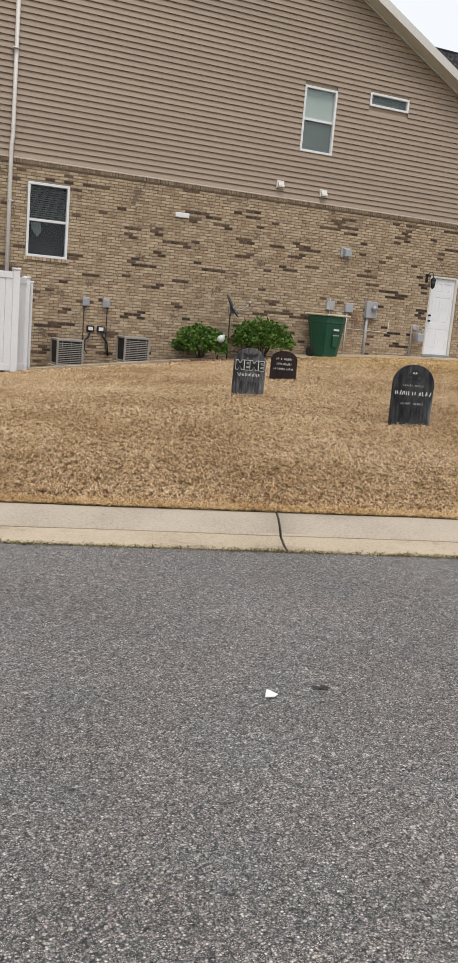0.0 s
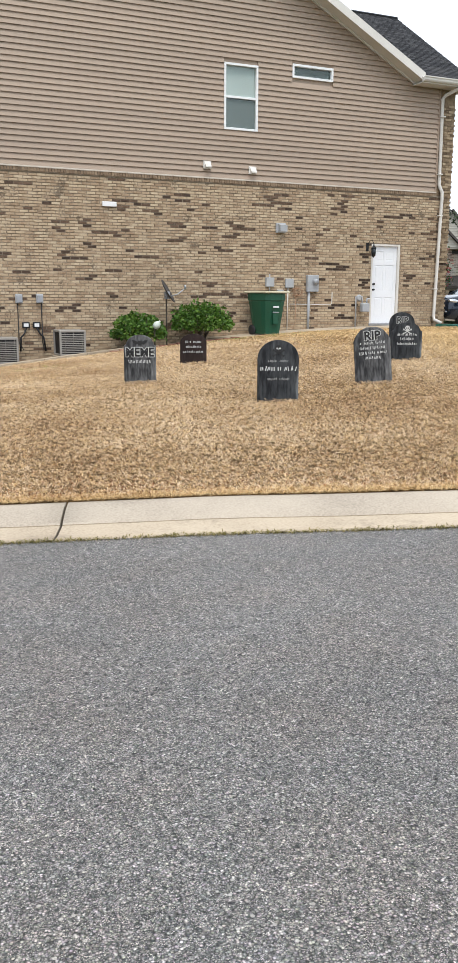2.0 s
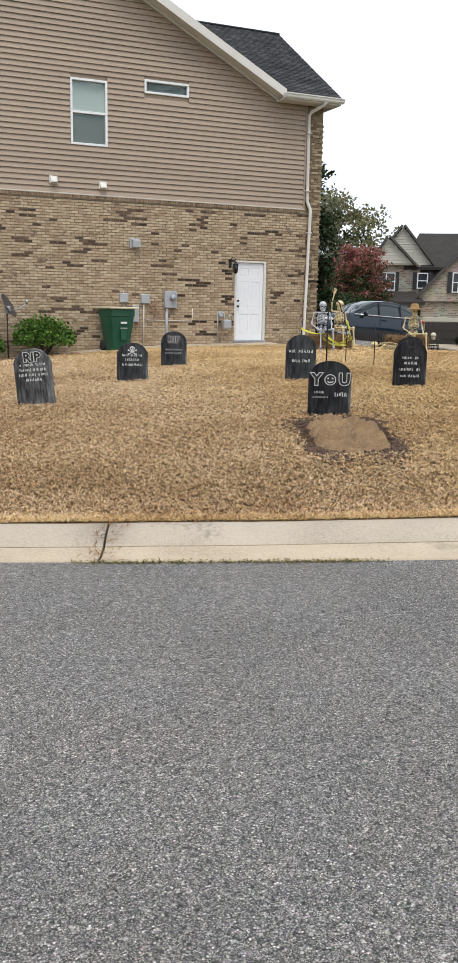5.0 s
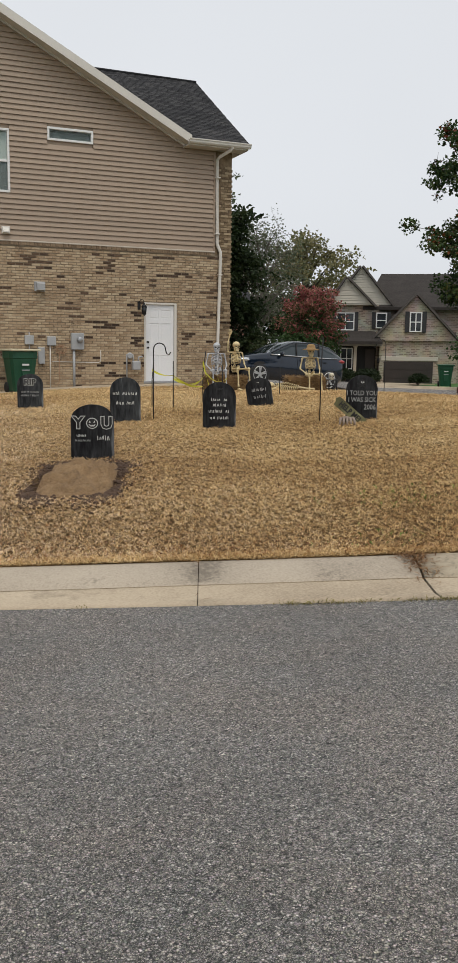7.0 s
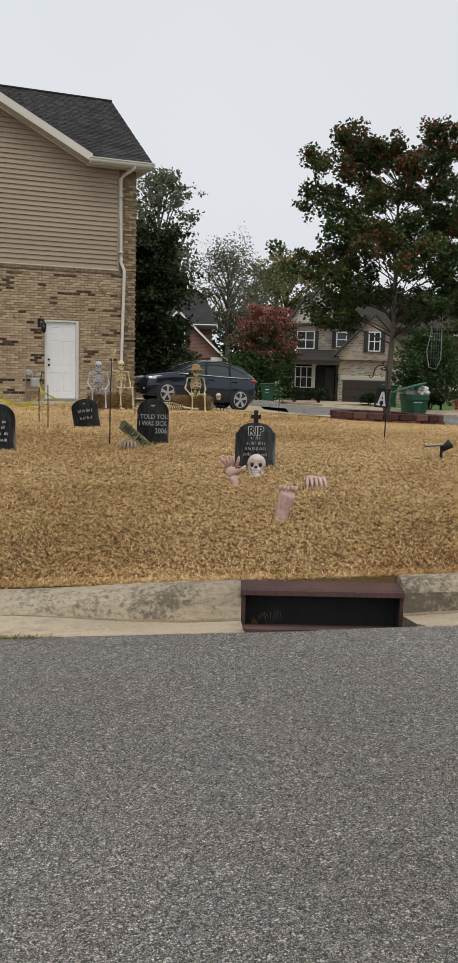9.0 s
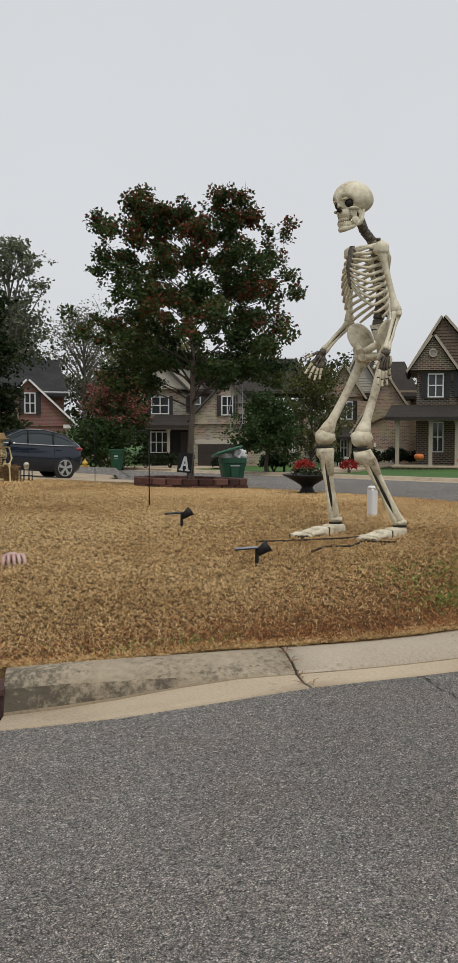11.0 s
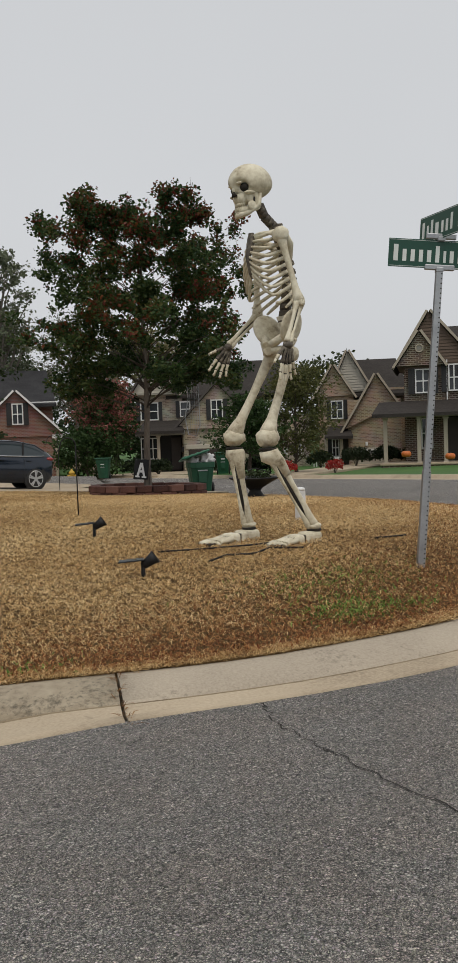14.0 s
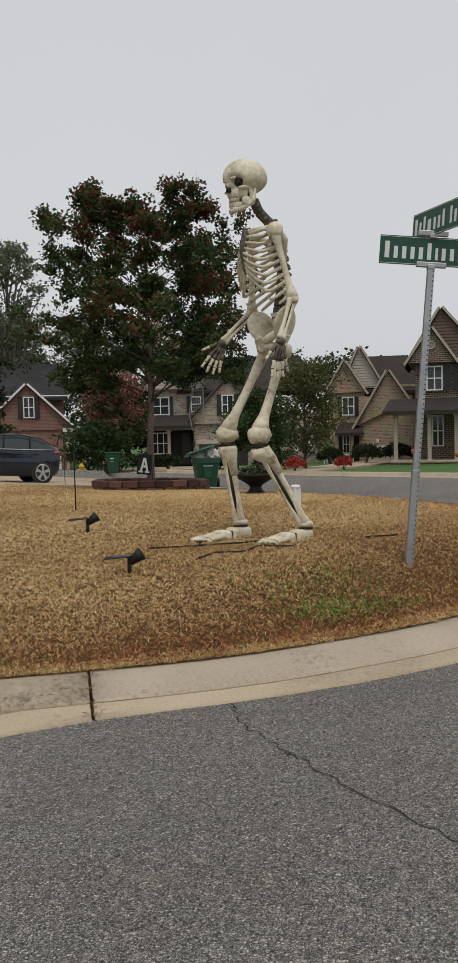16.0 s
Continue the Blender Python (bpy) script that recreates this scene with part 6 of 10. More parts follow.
def skull(bm, c, r, ahead, up=(0, 0, 1), fine=3, face=0.0):
    """Cranium, brow, cheekbones, jaw with teeth, and hollow eyes and nose; r: half the cranium's length."""
    m = Matrix.Translation(c) @ frame_of(ahead, up) @ Matrix.Scale(r, 4)

    def g(p):
        """face: how much longer and flatter the face is drawn below the brow."""
        x, y, z = p
        e = min(1, max(0, (-0.05 - z) / 0.6)) * face
        return m @ Vector((x, y * (1 - 0.42 * e) if y < 0 else y, z - 0.75 * e * max(0, -0.05 - z)))

    rot = m.to_3x3().to_4x4()
    b2 = bmesh.new()
    bmesh.ops.create_icosphere(b2, subdivisions=fine, radius=1)
    for v in b2.verts:
        x, y, z = v.co
        x *= 0.78 - 0.06 * max(0, -y)
        z *= 0.83 if z > 0 else 0.6
        if y < -0.3 and z < 0.15:                     # sockets pressed in, brow standing out
            for s in (-1, 1):
                d = math.hypot(x - s * 0.33, z + 0.12)
                if d < 0.27:
                    y += 0.35 * (1 - (d / 0.27) ** 2)
        v.co = m @ Vector((x, y, z + 0.14))
    for f in b2.faces:
        f.smooth = True
    add(bm, b2)
    bone = [((0, -0.56, -0.42), (0.4, 0.34, 0.3)), ((0.48, -0.46, -0.26), (0.12, 0.3, 0.08)), ((-0.48, -0.46, -0.26), (0.12, 0.3, 0.08)), ((0.24, -0.77, 0.14), (0.2, 0.1, 0.06)), ((-0.24, -0.77, 0.14), (0.2, 0.1, 0.06)), ((0, -0.87, -0.06), (0.08, 0.1, 0.16)), ((0.5, -0.14, -0.5), (0.06, 0.15, 0.34)), ((-0.5, -0.14, -0.5), (0.06, 0.15, 0.34)), ((0.38, -0.34, -0.42), (0.12, 0.32, 0.26)), ((-0.38, -0.34, -0.42), (0.12, 0.32, 0.26)), ((0.45, -0.3, -0.72), (0.08, 0.36, 0.2)), ((-0.45, -0.3, -0.72), (0.08, 0.36, 0.2)), ((0, -0.52, -0.84), (0.4, 0.38, 0.2)), ((0, -0.74, -0.92), (0.2, 0.16, 0.14))]
    for p, q in bone:
        b3 = bmesh.new()
        bmesh.ops.create_icosphere(b3, subdivisions=2, radius=1)
        for v in b3.verts:
            v.co = g((p[0] + v.co.x * q[0], p[1] + v.co.y * q[1], p[2] + v.co.z * q[2]))
        for f in b3.faces:
            f.smooth = True
        add(bm, b3)
    jaw = [(0.56, 0.02, -0.3), (0.54, -0.1, -0.7), (0.36, -0.5, -0.92), (0.14, -0.8, -1.0), (-0.14, -0.8, -1.0), (-0.36, -0.5, -0.92), (-0.54, -0.1, -0.7), (-0.56, 0.02, -0.3)]
    tube(bm, [g(p) for p in jaw], [r * q for q in (0.06, 0.09, 0.1, 0.12, 0.12, 0.1, 0.09, 0.06)], 7)
    for row, z0, z1 in ((0, -0.58, -0.7), (1, -0.71, -0.86)):
        for k in range(-4, 5):
            a = k * 0.21
            x, y = 0.33 * math.sin(a * 1.05), -0.55 - 0.3 * math.cos(a * 1.3)
            tube(bm, [g((x, y, z0)), g((x, y - 0.01, z1))], r * 0.042, 5)
    for s in (-1, 1):
        for p, q in (((s * 0.31, -0.57, -0.03), (0.2, 0.17, 0.185)),):
            b3 = bmesh.new()
            bmesh.ops.create_icosphere(b3, subdivisions=2, radius=1)
            for v in b3.verts:
                v.co = g((p[0] + v.co.x * q[0], p[1] + v.co.y * q[1], p[2] + v.co.z * q[2]))
            for f in b3.faces:
                f.smooth = True
            add(bm, b3, None, 1)
        tube(bm, [g((s * 0.07, -0.9, -0.34)), g((s * 0.045, -0.92, -0.16))], [r * 0.09, r * 0.03], 6, 1)
        ball(bm, g((s * 0.43, -0.27, -0.5)), (r * 0.09, r * 0.1, r * 0.17), None, 2, 0.3, 1)
    return rot


def vertebrae(bm, pts, r, n, slot=0):
    pts = [Vector(p) for p in pts]
    for i in range(n):
        t = (i + 0.5) / n * (len(pts) - 1)
        k = min(int(t), len(pts) - 2)
        p = pts[k].lerp(pts[k + 1], t - k)
        d = (pts[k + 1] - pts[k]).normalized()
        tube(bm, [p - d * r * 0.55, p - d * r * 0.4, p + d * r * 0.4, p + d * r * 0.55], [r * 0.7, r, r, r * 0.7], 8, slot)
    tube(bm, pts, r * 0.62, 6, 1)


def barrel_ribs(bm, top, bot, ahead, wide, deep, r, n, drop, slot):
    """A deep, open chest: thin ribs that fall towards the front and turn up into a long breastbone."""
    top, bot, ah = Vector(top), Vector(bot), Vector(ahead).normalized()
    ax = (bot - top).normalized()
    span = (bot - top).length
    side = ah.cross(ax).normalized()
    breast = [top + ah * deep * 1.6 + ax * span * 0.16, top + ah * deep * 1.92 + ax * span * 0.42, top + ah * deep * 1.86 + ax * span * 0.66]
    for i in range(n):
        f = i / (n - 1)
        c = top.lerp(bot, f)
        w = wide * (0.48 + 0.52 * math.sin(math.pi * (0.1 + 0.62 * f)))
        dp = deep * (0.66 + 0.34 * math.sin(math.pi * (0.1 + 0.86 * f)))
        floating = i >= n - 3
        g = min(1.0, f * 1.35)
        goal = breast[0].lerp(breast[1], g * 2) if g < 0.5 else breast[1].lerp(breast[2], g * 2 - 1)
        for s in (-1, 1):
            pts = []
            m = 15
            last = m if not floating else 11 - 2 * (i - (n - 3))
            for k in range(last):
                a = math.pi * k / (m - 1)
                q = k / (m - 1)
                fall = drop * (0.3 + 0.7 * f) * min(1, q * 1.5) * (1 if q < 0.7 else 1 - (q - 0.7) * 1.2)
                p = c + side * s * w * math.sin(a) ** 0.85 + ah * dp * (1 - math.cos(a)) + ax * fall
                if q > 0.72 and not floating:
                    e = (q - 0.72) / 0.28
                    p = p.lerp(goal, e * e * (3 - 2 * e))
                pts.append(p)
            tube(bm, pts, [r * (0.75 + 0.35 * math.sin(math.pi * k / (len(pts) - 1))) for k in range(len(pts))], 7)
    tube(bm, [breast[0] - ax * 0.05, breast[0], breast[1], breast[2], breast[2] + ax * 0.06], [r * 1.6, r * 2.6, r * 1.8, r * 1.7, r * 0.7], 8, slot)


def ribcage(bm, top, bot, ahead, wide, deep, r, n=10):
    """Ribs from the spine round to a breastbone, slanting down to the front."""
    top, bot, ah = Vector(top), Vector(bot), Vector(ahead).normalized()
    ax = (bot - top)
    side = ah.cross(ax).normalized()
    ends = []
    for i in range(n):
        f = i / (n - 1)
        c = top.lerp(bot, f)
        w = wide * (0.5 + 0.5 * math.sin(math.pi * (0.16 + 0.62 * f)))
        dp = deep * (0.55 + 0.45 * math.sin(math.pi * (0.12 + 0.6 * f)))
        stop = 1.0 if i < n - 3 else 0.78 - 0.16 * (i - (n - 3))
        for s in (-1, 1):
            pts = []
            for k in range(13):
                a = math.pi * k / 12 * stop
                pts.append(c + side * s * w * math.sin(a) * (1 if a < 1.9 else 0.96) + ah * dp * (1 - math.cos(a)) + ax.normalized() * (ax.length * 0.16 * (k / 12) * stop + 0.02 * w))
            tube(bm, pts, [r * q for q in (0.8, 1, 1, 1, 1, 1, 1, 1, 1, 1, 1, 0.9, 0.7)], 6)
            if stop == 1.0 and s == 1:
                ends.append(c + ah * dp * 2 + ax.normalized() * ax.length * 0.16)
    tube(bm, ends, [r * 2.4] + [r * 1.7] * (len(ends) - 2) + [r * 1.1], 8)
    return ends


def pelvis(bm, c, ahead, w, r):
    ah = Vector(ahead).normalized()
    up = Vector((0, 0, 1))
    side = ah.cross(up).normalized()
    c = Vector(c)
    for s in (-1, 1):
        m = Matrix((side * s, ah, up)).transposed().to_4x4()
        b2 = bmesh.new()
        bmesh.ops.create_icosphere(b2, subdivisions=3, radius=1)
        for v in b2.verts:
            x, y, z = v.co
            v.co = c + side * s * (w * 0.52 + x * w * 0.14 + z * w * 0.16 + 0.1 * w * y) + ah * (y * w * 0.42 - 0.04 * w) + up * (z * w * 0.46 + w * 0.1)
        for f in b2.faces:
            f.smooth = True
        add(bm, b2)
        tube(bm, [c + side * s * w * 0.6 - up * w * 0.2, c + side * s * w * 0.42 - up * w * 0.52 + ah * w * 0.05, c + side * s * w * 0.08 - up * w * 0.5 + ah * w * 0.3], [r * 1.6, r * 1.5, r * 1.3], 8)
        tube(bm, [c + side * s * w * 0.5 - up * w * 0.1 + ah * w * 0.1, c + side * s * w * 0.1 - up * w * 0.36 + ah * w * 0.36], r * 1.2, 8)
    tube(bm, [c + up * w * 0.5 - ah * w * 0.25, c - up * w * 0.05 - ah * w * 0.42, c - up * w * 0.4 - ah * w * 0.3], [w * 0.26, w * 0.2, w * 0.06], 8)


def fingers(bm, wrist, ahead, spread, L, r, curl=0.3, dark=True):
    """Palm bones and five jointed digits."""
    w, d, s = Vector(wrist), Vector(ahead).normalized(), Vector(spread).normalized()
    n = d.cross(s)
    ball(bm, w + d * L * 0.06, L * 0.12, None, 2, 0.4, 2 if L > 0.3 else 0)
    if L > 0.3:
        m = Matrix((s, d, n)).transposed().to_4x4()
        ball(bm, w + d * L * 0.3, (L * 0.15, L * 0.24, L * 0.035), m, 2, 0.3, 1)
    for k in range(5):
        f = (k - 2) / 2
        base = w + d * L * 0.14 + s * f * L * 0.13
        dirn = (d + s * f * (0.34 if k else 0.75)).normalized()
        ln = L * (0.62 if k == 0 else (0.9, 0.98, 1.0, 0.94, 0.8)[k])
        p0 = base
        p1 = base + dirn * ln * 0.42
        p2 = p1 + (dirn + n * curl).normalized() * ln * 0.26
        p3 = p2 + (dirn + n * curl * 2).normalized() * ln * 0.2
        for a, b, q in ((p0, p1, 1.0), (p1, p2, 0.85), (p2, p3, 0.7)):
            tube(bm, [a, a.lerp(b, 0.12), a.lerp(b, 0.5), a.lerp(b, 0.88), b], [r * q, r * 1.35 * q, r * 0.85 * q, r * 1.3 * q, r * 0.8 * q], 6, 2 if L > 0.3 and q == 1.0 else 0)
        if dark:
            ball(bm, p1, r * 1.2, None, 1, 0, 1)
            ball(bm, p2, r * 1.0, None, 1, 0, 1)


def bony_foot(bm, heel, toe, wide, h):
    """Heel block and five long toe bones lying flat, as cast."""
    a, b = Vector(heel), Vector(toe)
    d = (b - a)
    L = d.length
    d.normalize()
    s = d.cross(Vector((0, 0, 1))).normalized()
    m = Matrix((d, s, Vector((0, 0, 1)))).transposed().to_4x4()
    m.translation = a
    soft_box(bm, -0.06 * L, 0.34 * L, -wide * 0.42, wide * 0.42, -h * 0.1, h, h * 0.3, m, 3)
    soft_box(bm, 0.33 * L, 0.56 * L, -wide * 0.46, wide * 0.46, -h * 0.1, h * 0.85, h * 0.25, m, 3)
    for k in range(5):
        f = (k - 2) / 2
        y = f * wide * 0.44
        y2 = f * wide * 0.56
        l1 = 0.98 - 0.05 * abs(f - 0.6) * 2
        tube(bm, [m @ Vector((0.5 * L, y, h * 0.5)), m @ Vector((0.72 * L, (y + y2) / 2, h * 0.34)), m @ Vector((0.78 * L, y2, h * 0.3))], [h * 0.26, h * 0.17, h * 0.22], 7)
        tube(bm, [m @ Vector((0.79 * L, y2, h * 0.28)), m @ Vector((l1 * L, y2, h * 0.18))], [h * 0.22, h * 0.16], 7)
        tube(bm, [m @ Vector((0.5 * L, y + wide * 0.1, h * 0.3)), m @ Vector((0.95 * L, y2 + wide * 0.12, h * 0.14))], h * 0.13, 5, 1)
    box(bm, 0.325 * L, 0.345 * L, -wide * 0.4, wide * 0.4, 0, h * 0.8, m, 1)
    box(bm, 0.555 * L, 0.575 * L, -wide * 0.42, wide * 0.42, 0, h * 0.66, m, 1)


def giant_skeleton():
    bm = bmesh.new()
    g0 = 0.745
    ah = (-1, -0.08, 0)
    skull(bm, (16.65, 3.6, 4.2), 0.236, (-1, -0.12, -0.12), (-0.1, 0, 1), 4, 0.12)
    neck = [(16.74, 3.6, 4.05), (16.8, 3.61, 3.95), (16.93, 3.63, 3.86)]
    vertebrae(bm, neck, 0.05, 6, 2)
    spine = [(16.93, 3.63, 3.87), (17.03, 3.64, 3.66), (17.08, 3.64, 3.4), (17.06, 3.64, 3.2), (17.0, 3.63, 2.92)]
    vertebrae(bm, spine, 0.06, 17, 2)
    for i in range(11):
        f = i / 10 * 3.2
        k = int(f)
        p = Vector(spine[k]).lerp(Vector(spine[k + 1]), f - k)
        tube(bm, [p, p + Vector((0.1, 0, -0.05))], [0.03, 0.014], 5, 2)
        for w in (-0.09, 0.09):
            tube(bm, [p, p + Vector((0.03, w, 0.0))], [0.026, 0.016], 5, 2)
    barrel_ribs(bm, (16.97, 3.62, 3.85), (17.05, 3.63, 3.2), (-1, -0.05, -0.06), 0.25, 0.21, 0.0165, 12, 0.25, 2)
    # shoulder blades, collar bones
    for s, sh in ((-1, (16.8, 3.33, 3.72)), (1, (16.9, 3.95, 3.78))):
        sh = Vector(sh)
        tube(bm, [sh, sh + Vector((-0.06, -s * 0.12, 0.03)), Vector((16.66, 3.61 + s * 0.05, 3.72))], [0.024, 0.017, 0.022], 7)
        tube(bm, [sh + Vector((0.05, 0, 0)), sh + Vector((0.16, -s * 0.1, -0.06)), sh + Vector((0.2, -s * 0.16, -0.34))], [0.035, 0.05, 0.018], 7)
        ball(bm, sh, 0.078, None, 3, 0.2)
    pelvis(bm, (16.93, 3.62, 2.83), ah, 0.36, 0.035)
    # arms
    for sh, el, wr, ha, sp, cu in (((16.8, 3.33, 3.72), (16.92, 3.22, 3.07), (16.74, 3.16, 2.68), (-0.12, 0.1, -1), (1, 0.2, -0.1), 0.12), ((16.9, 3.95, 3.78), (16.96, 4.05, 3.05), (16.58, 4.0, 2.73), (-0.55, 0.0, -0.8), (0.9, 0.1, -0.5), 0.1)):
        long_bone(bm, sh, el, 0.03, 1.9, 1.9, 12)
        ball(bm, el, 0.053, None, 3, 0.3)
        e, w = Vector(el), Vector(wr)
        o = (w - e).cross(Vector((0, 1, 0))).normalized() * 0.026
        long_bone(bm, e + o, w + o * 0.6, 0.018, 1.8, 1.9)
        long_bone(bm, e - o, w - o * 0.6, 0.019, 1.8, 1.7)
        tube(bm, [e.lerp(w, 0.15), e.lerp(w, 0.85)], 0.012, 5, 1)
        tube(bm, [e + (w - e) * -0.02, e + (w - e) * 0.03], 0.047, 10, 1)
        fingers(bm, wr, ha, sp, 0.36, 0.017, cu)
    # legs
    for hip, kn, an, he, to in (((16.93, 3.42, 2.6), (16.61, 3.37, 1.76), (17.06, 3.29, 0.92), (17.08, 3.29, g0), (16.53, 3.27, g0)), ((16.96, 3.8, 2.64), (16.58, 3.96, 1.77), (16.67, 3.88, 0.92), (16.72, 3.87, g0), (16.1, 3.83, g0))):
        hip, kn, an = Vector(hip), Vector(kn), Vector(an)
        ball(bm, hip, 0.085, None, 3, 0.15)
        d = (kn - hip).normalized()
        long_bone(bm, hip, kn + Vector((0, 0, 0.06)), 0.044, 1.5, 1.95, 14)
        ball(bm, kn + Vector((0, 0, 0.035)), (0.115, 0.105, 0.095), None, 3, 0.25)
        ball(bm, kn + Vector((-0.06, 0, 0.02)), (0.055, 0.06, 0.07), None, 3, 0.1)
        e = (an - kn).normalized()
        tube(bm, [kn - Vector((0, 0, 0.062)), kn - Vector((0, 0, 0.085))], 0.085, 14, 1)
        tube(bm, [kn - Vector((0, 0, 0.085)), kn - Vector((0, 0, 0.11)) + e * 0.02, kn + e * 0.24, kn + e * 0.38], [0.088, 0.102, 0.062, 0.05], 14)
        side = e.cross(Vector((0, 1, 0))).normalized()
        long_bone(bm, kn + e * 0.2, an, 0.038, 1.3, 1.45, 14)
        long_bone(bm, kn + e * 0.16 - side * 0.07, an - side * 0.05, 0.02, 1.6, 1.6)
        tube(bm, [kn + e * 0.2 - side * 0.045, kn.lerp(an, 0.5) - side * 0.04, an - side * 0.03], [0.034, 0.028, 0.03], 6, 1)
        ball(bm, an + Vector((0, 0, 0.0)), (0.075, 0.07, 0.04), None, 3, 0.2)
        tube(bm, [an + Vector((0, 0, -0.025)), an + Vector((0, 0, -0.045))], 0.072, 12, 1)
        bony_foot(bm, Vector(he) - Vector((0, 0, 0.0)), to, 0.185, 0.13)
    bm.transform(Matrix.Translation((0.385, -0.12, -0.02)) @ Matrix.Scale(0.9682, 4))
    me = mesh_ob("giant_skeleton", bm, [M_BONE, M_HOLLOW, M_BONE_D])
    tagged(me, "towering ivory plastic skeleton with dark washed joints striding over the lawn", "skeleton")


giant_skeleton()


def seated_skeleton(x, y, z, rz, mat, label, raised=False, hat=False):
    """A small posable skeleton sitting on a bale of 0.4 m, looking along its -y."""
    bm = bmesh.new()
    skull(bm, (0, -0.02, 0.93), 0.098, (0, -1, -0.08))
    vertebrae(bm, [(0, 0.03, 0.86), (0, 0.05, 0.78), (0, 0.06, 0.6), (0, 0.03, 0.44)], 0.022, 14)
    ribcage(bm, (0, 0.05, 0.8), (0, 0.06, 0.57), (0, -1, -0.1), 0.115, 0.075, 0.0075, 9)
    pelvis(bm, (0, 0.02, 0.45), (0, -1, 0), 0.13, 0.014)
    for s in (-1, 1):
        sh, el, wr = Vector((s * 0.17, 0.03, 0.79)), Vector((s * 0.22, 0.02, 0.56)), Vector((s * 0.15, -0.2, 0.46))
        if raised and s == -1:
            el, wr = Vector((-0.2, -0.02, 0.98)), Vector((-0.17, -0.04, 1.14))
        tube(bm, [(0, -0.07, 0.79), sh], 0.011, 6)
        tube(bm, [(0, 0.06, 0.8), sh], 0.014, 6)
        long_bone(bm, sh, el, 0.014, 1.7, 1.7, 7)
        long_bone(bm, el, wr, 0.012, 1.7, 1.6, 7)
        fingers(bm, wr, (wr - el), (1, 0.2, 0), 0.14, 0.007, 0.2, False)
        hip, kn, an = Vector((s * 0.08, 0, 0.44)), Vector((s * 0.13, -0.36, 0.45)), Vector((s * 0.14, -0.42, 0.07))
        long_bone(bm, hip, kn, 0.018, 1.6, 1.8, 7)
        ball(bm, kn, 0.035, None, 2)
        long_bone(bm, kn, an, 0.015, 1.9, 1.7, 7)
        bony_foot(bm, an - Vector((0, 0, 0.06)), an + Vector((0, -0.17, -0.06)), 0.06, 0.04)
    bm.transform(Matrix.Scale(1.12, 4))
    ob = mesh_ob("skeleton", bm, [mat, M_HOLLOW])
    ob.matrix_world = pose(x, y, z, 0, 0, rz)
    tagged(ob, label, "skeleton", "small skeletons on the bales")
    if hat:
        h = thing("straw_hat", x, y, z, rz, "frayed brown scarecrow hat on a seated skeleton", "hat")
        bm = bmesh.new()
        lathe(bm, [(0.2, 0.955), (0.15, 0.98), (0.1, 0.985), (0.085, 1.05), (0.06, 1.08), (0.01, 1.085)], 14, Matrix.Translation((0, -0.02, 0)))
        part("crown", bm, M_STRAW, h)
        h.scale = (1.12, 1.12, 1.12)
    return ob


M_STRAW = surf("straw", [(0.05, 0.026, 0.01), (0.15, 0.085, 0.033), (0.3, 0.19, 0.08)], 9, 60, 0.9, 0.6, 0.01, stretch=(1, 1, 3), island=0.4)


def hay_bale(x, y, z, rz, L=1.05):
    t = thing("hay_bale", x, y, z, rz, "loose-edged brown straw bale tied with twine", "hay bale", "straw bales")
    t.scale = (1, 1.1, 0.88)
    bm = bmesh.new()
    b2 = bmesh.new()
    box(b2, -L / 2, L / 2, -0.22, 0.22, 0, 0.4)
    bmesh.ops.subdivide_edges(b2, edges=b2.edges[:], cuts=7, use_grid_fill=True)
    for v in b2.verts:
        v.co += Vector((noise.noise(v.co * 6), noise.noise(v.co * 6 + Vector((9, 0, 0))), noise.noise(v.co * 6 + Vector((0, 9, 0))))) * 0.03
    add(bm, b2)
    part("bale", bm, M_STRAW, t)
    rnd = random.Random(int(x * 100))
    verts, faces = [], []
    for k in range(1300):
        f = rnd.random()
        p = Vector((rnd.uniform(-L / 2, L / 2), rnd.choice((-0.235, 0.235)), rnd.uniform(0, 0.41))) if f < 0.5 else Vector((rnd.uniform(-L / 2, L / 2), rnd.uniform(-0.23, 0.23), 0.41)) if f < 0.8 else Vector((rnd.choice((-L / 2 - 0.01, L / 2 + 0.01)), rnd.uniform(-0.23, 0.23), rnd.uniform(0, 0.41)))
        d = Vector((rnd.gauss(0, 1), rnd.gauss(0, 1), rnd.gauss(0, 0.6))).normalized() * rnd.uniform(0.06, 0.2)
        s = d.orthogonal().normalized() * 0.006
        o = len(verts)
        verts += [tuple(p - d / 2 - s), tuple(p - d / 2 + s), tuple(p + d / 2)]
        faces.append((o, o + 1, o + 2))
    ob = raw("loose_straw", verts, faces, M_STRAW)
    ob.parent = t
    tagged(ob, kind="stuff")
    for s in (-0.25, 0.25):
        bm = bmesh.new()
        tube(bm, [(s, -0.25, 0), (s, -0.25, 0.42), (s, 0.25, 0.42), (s, 0.25, 0)], 0.006, 5)
        part("twine", bm, M_STRAW, t)


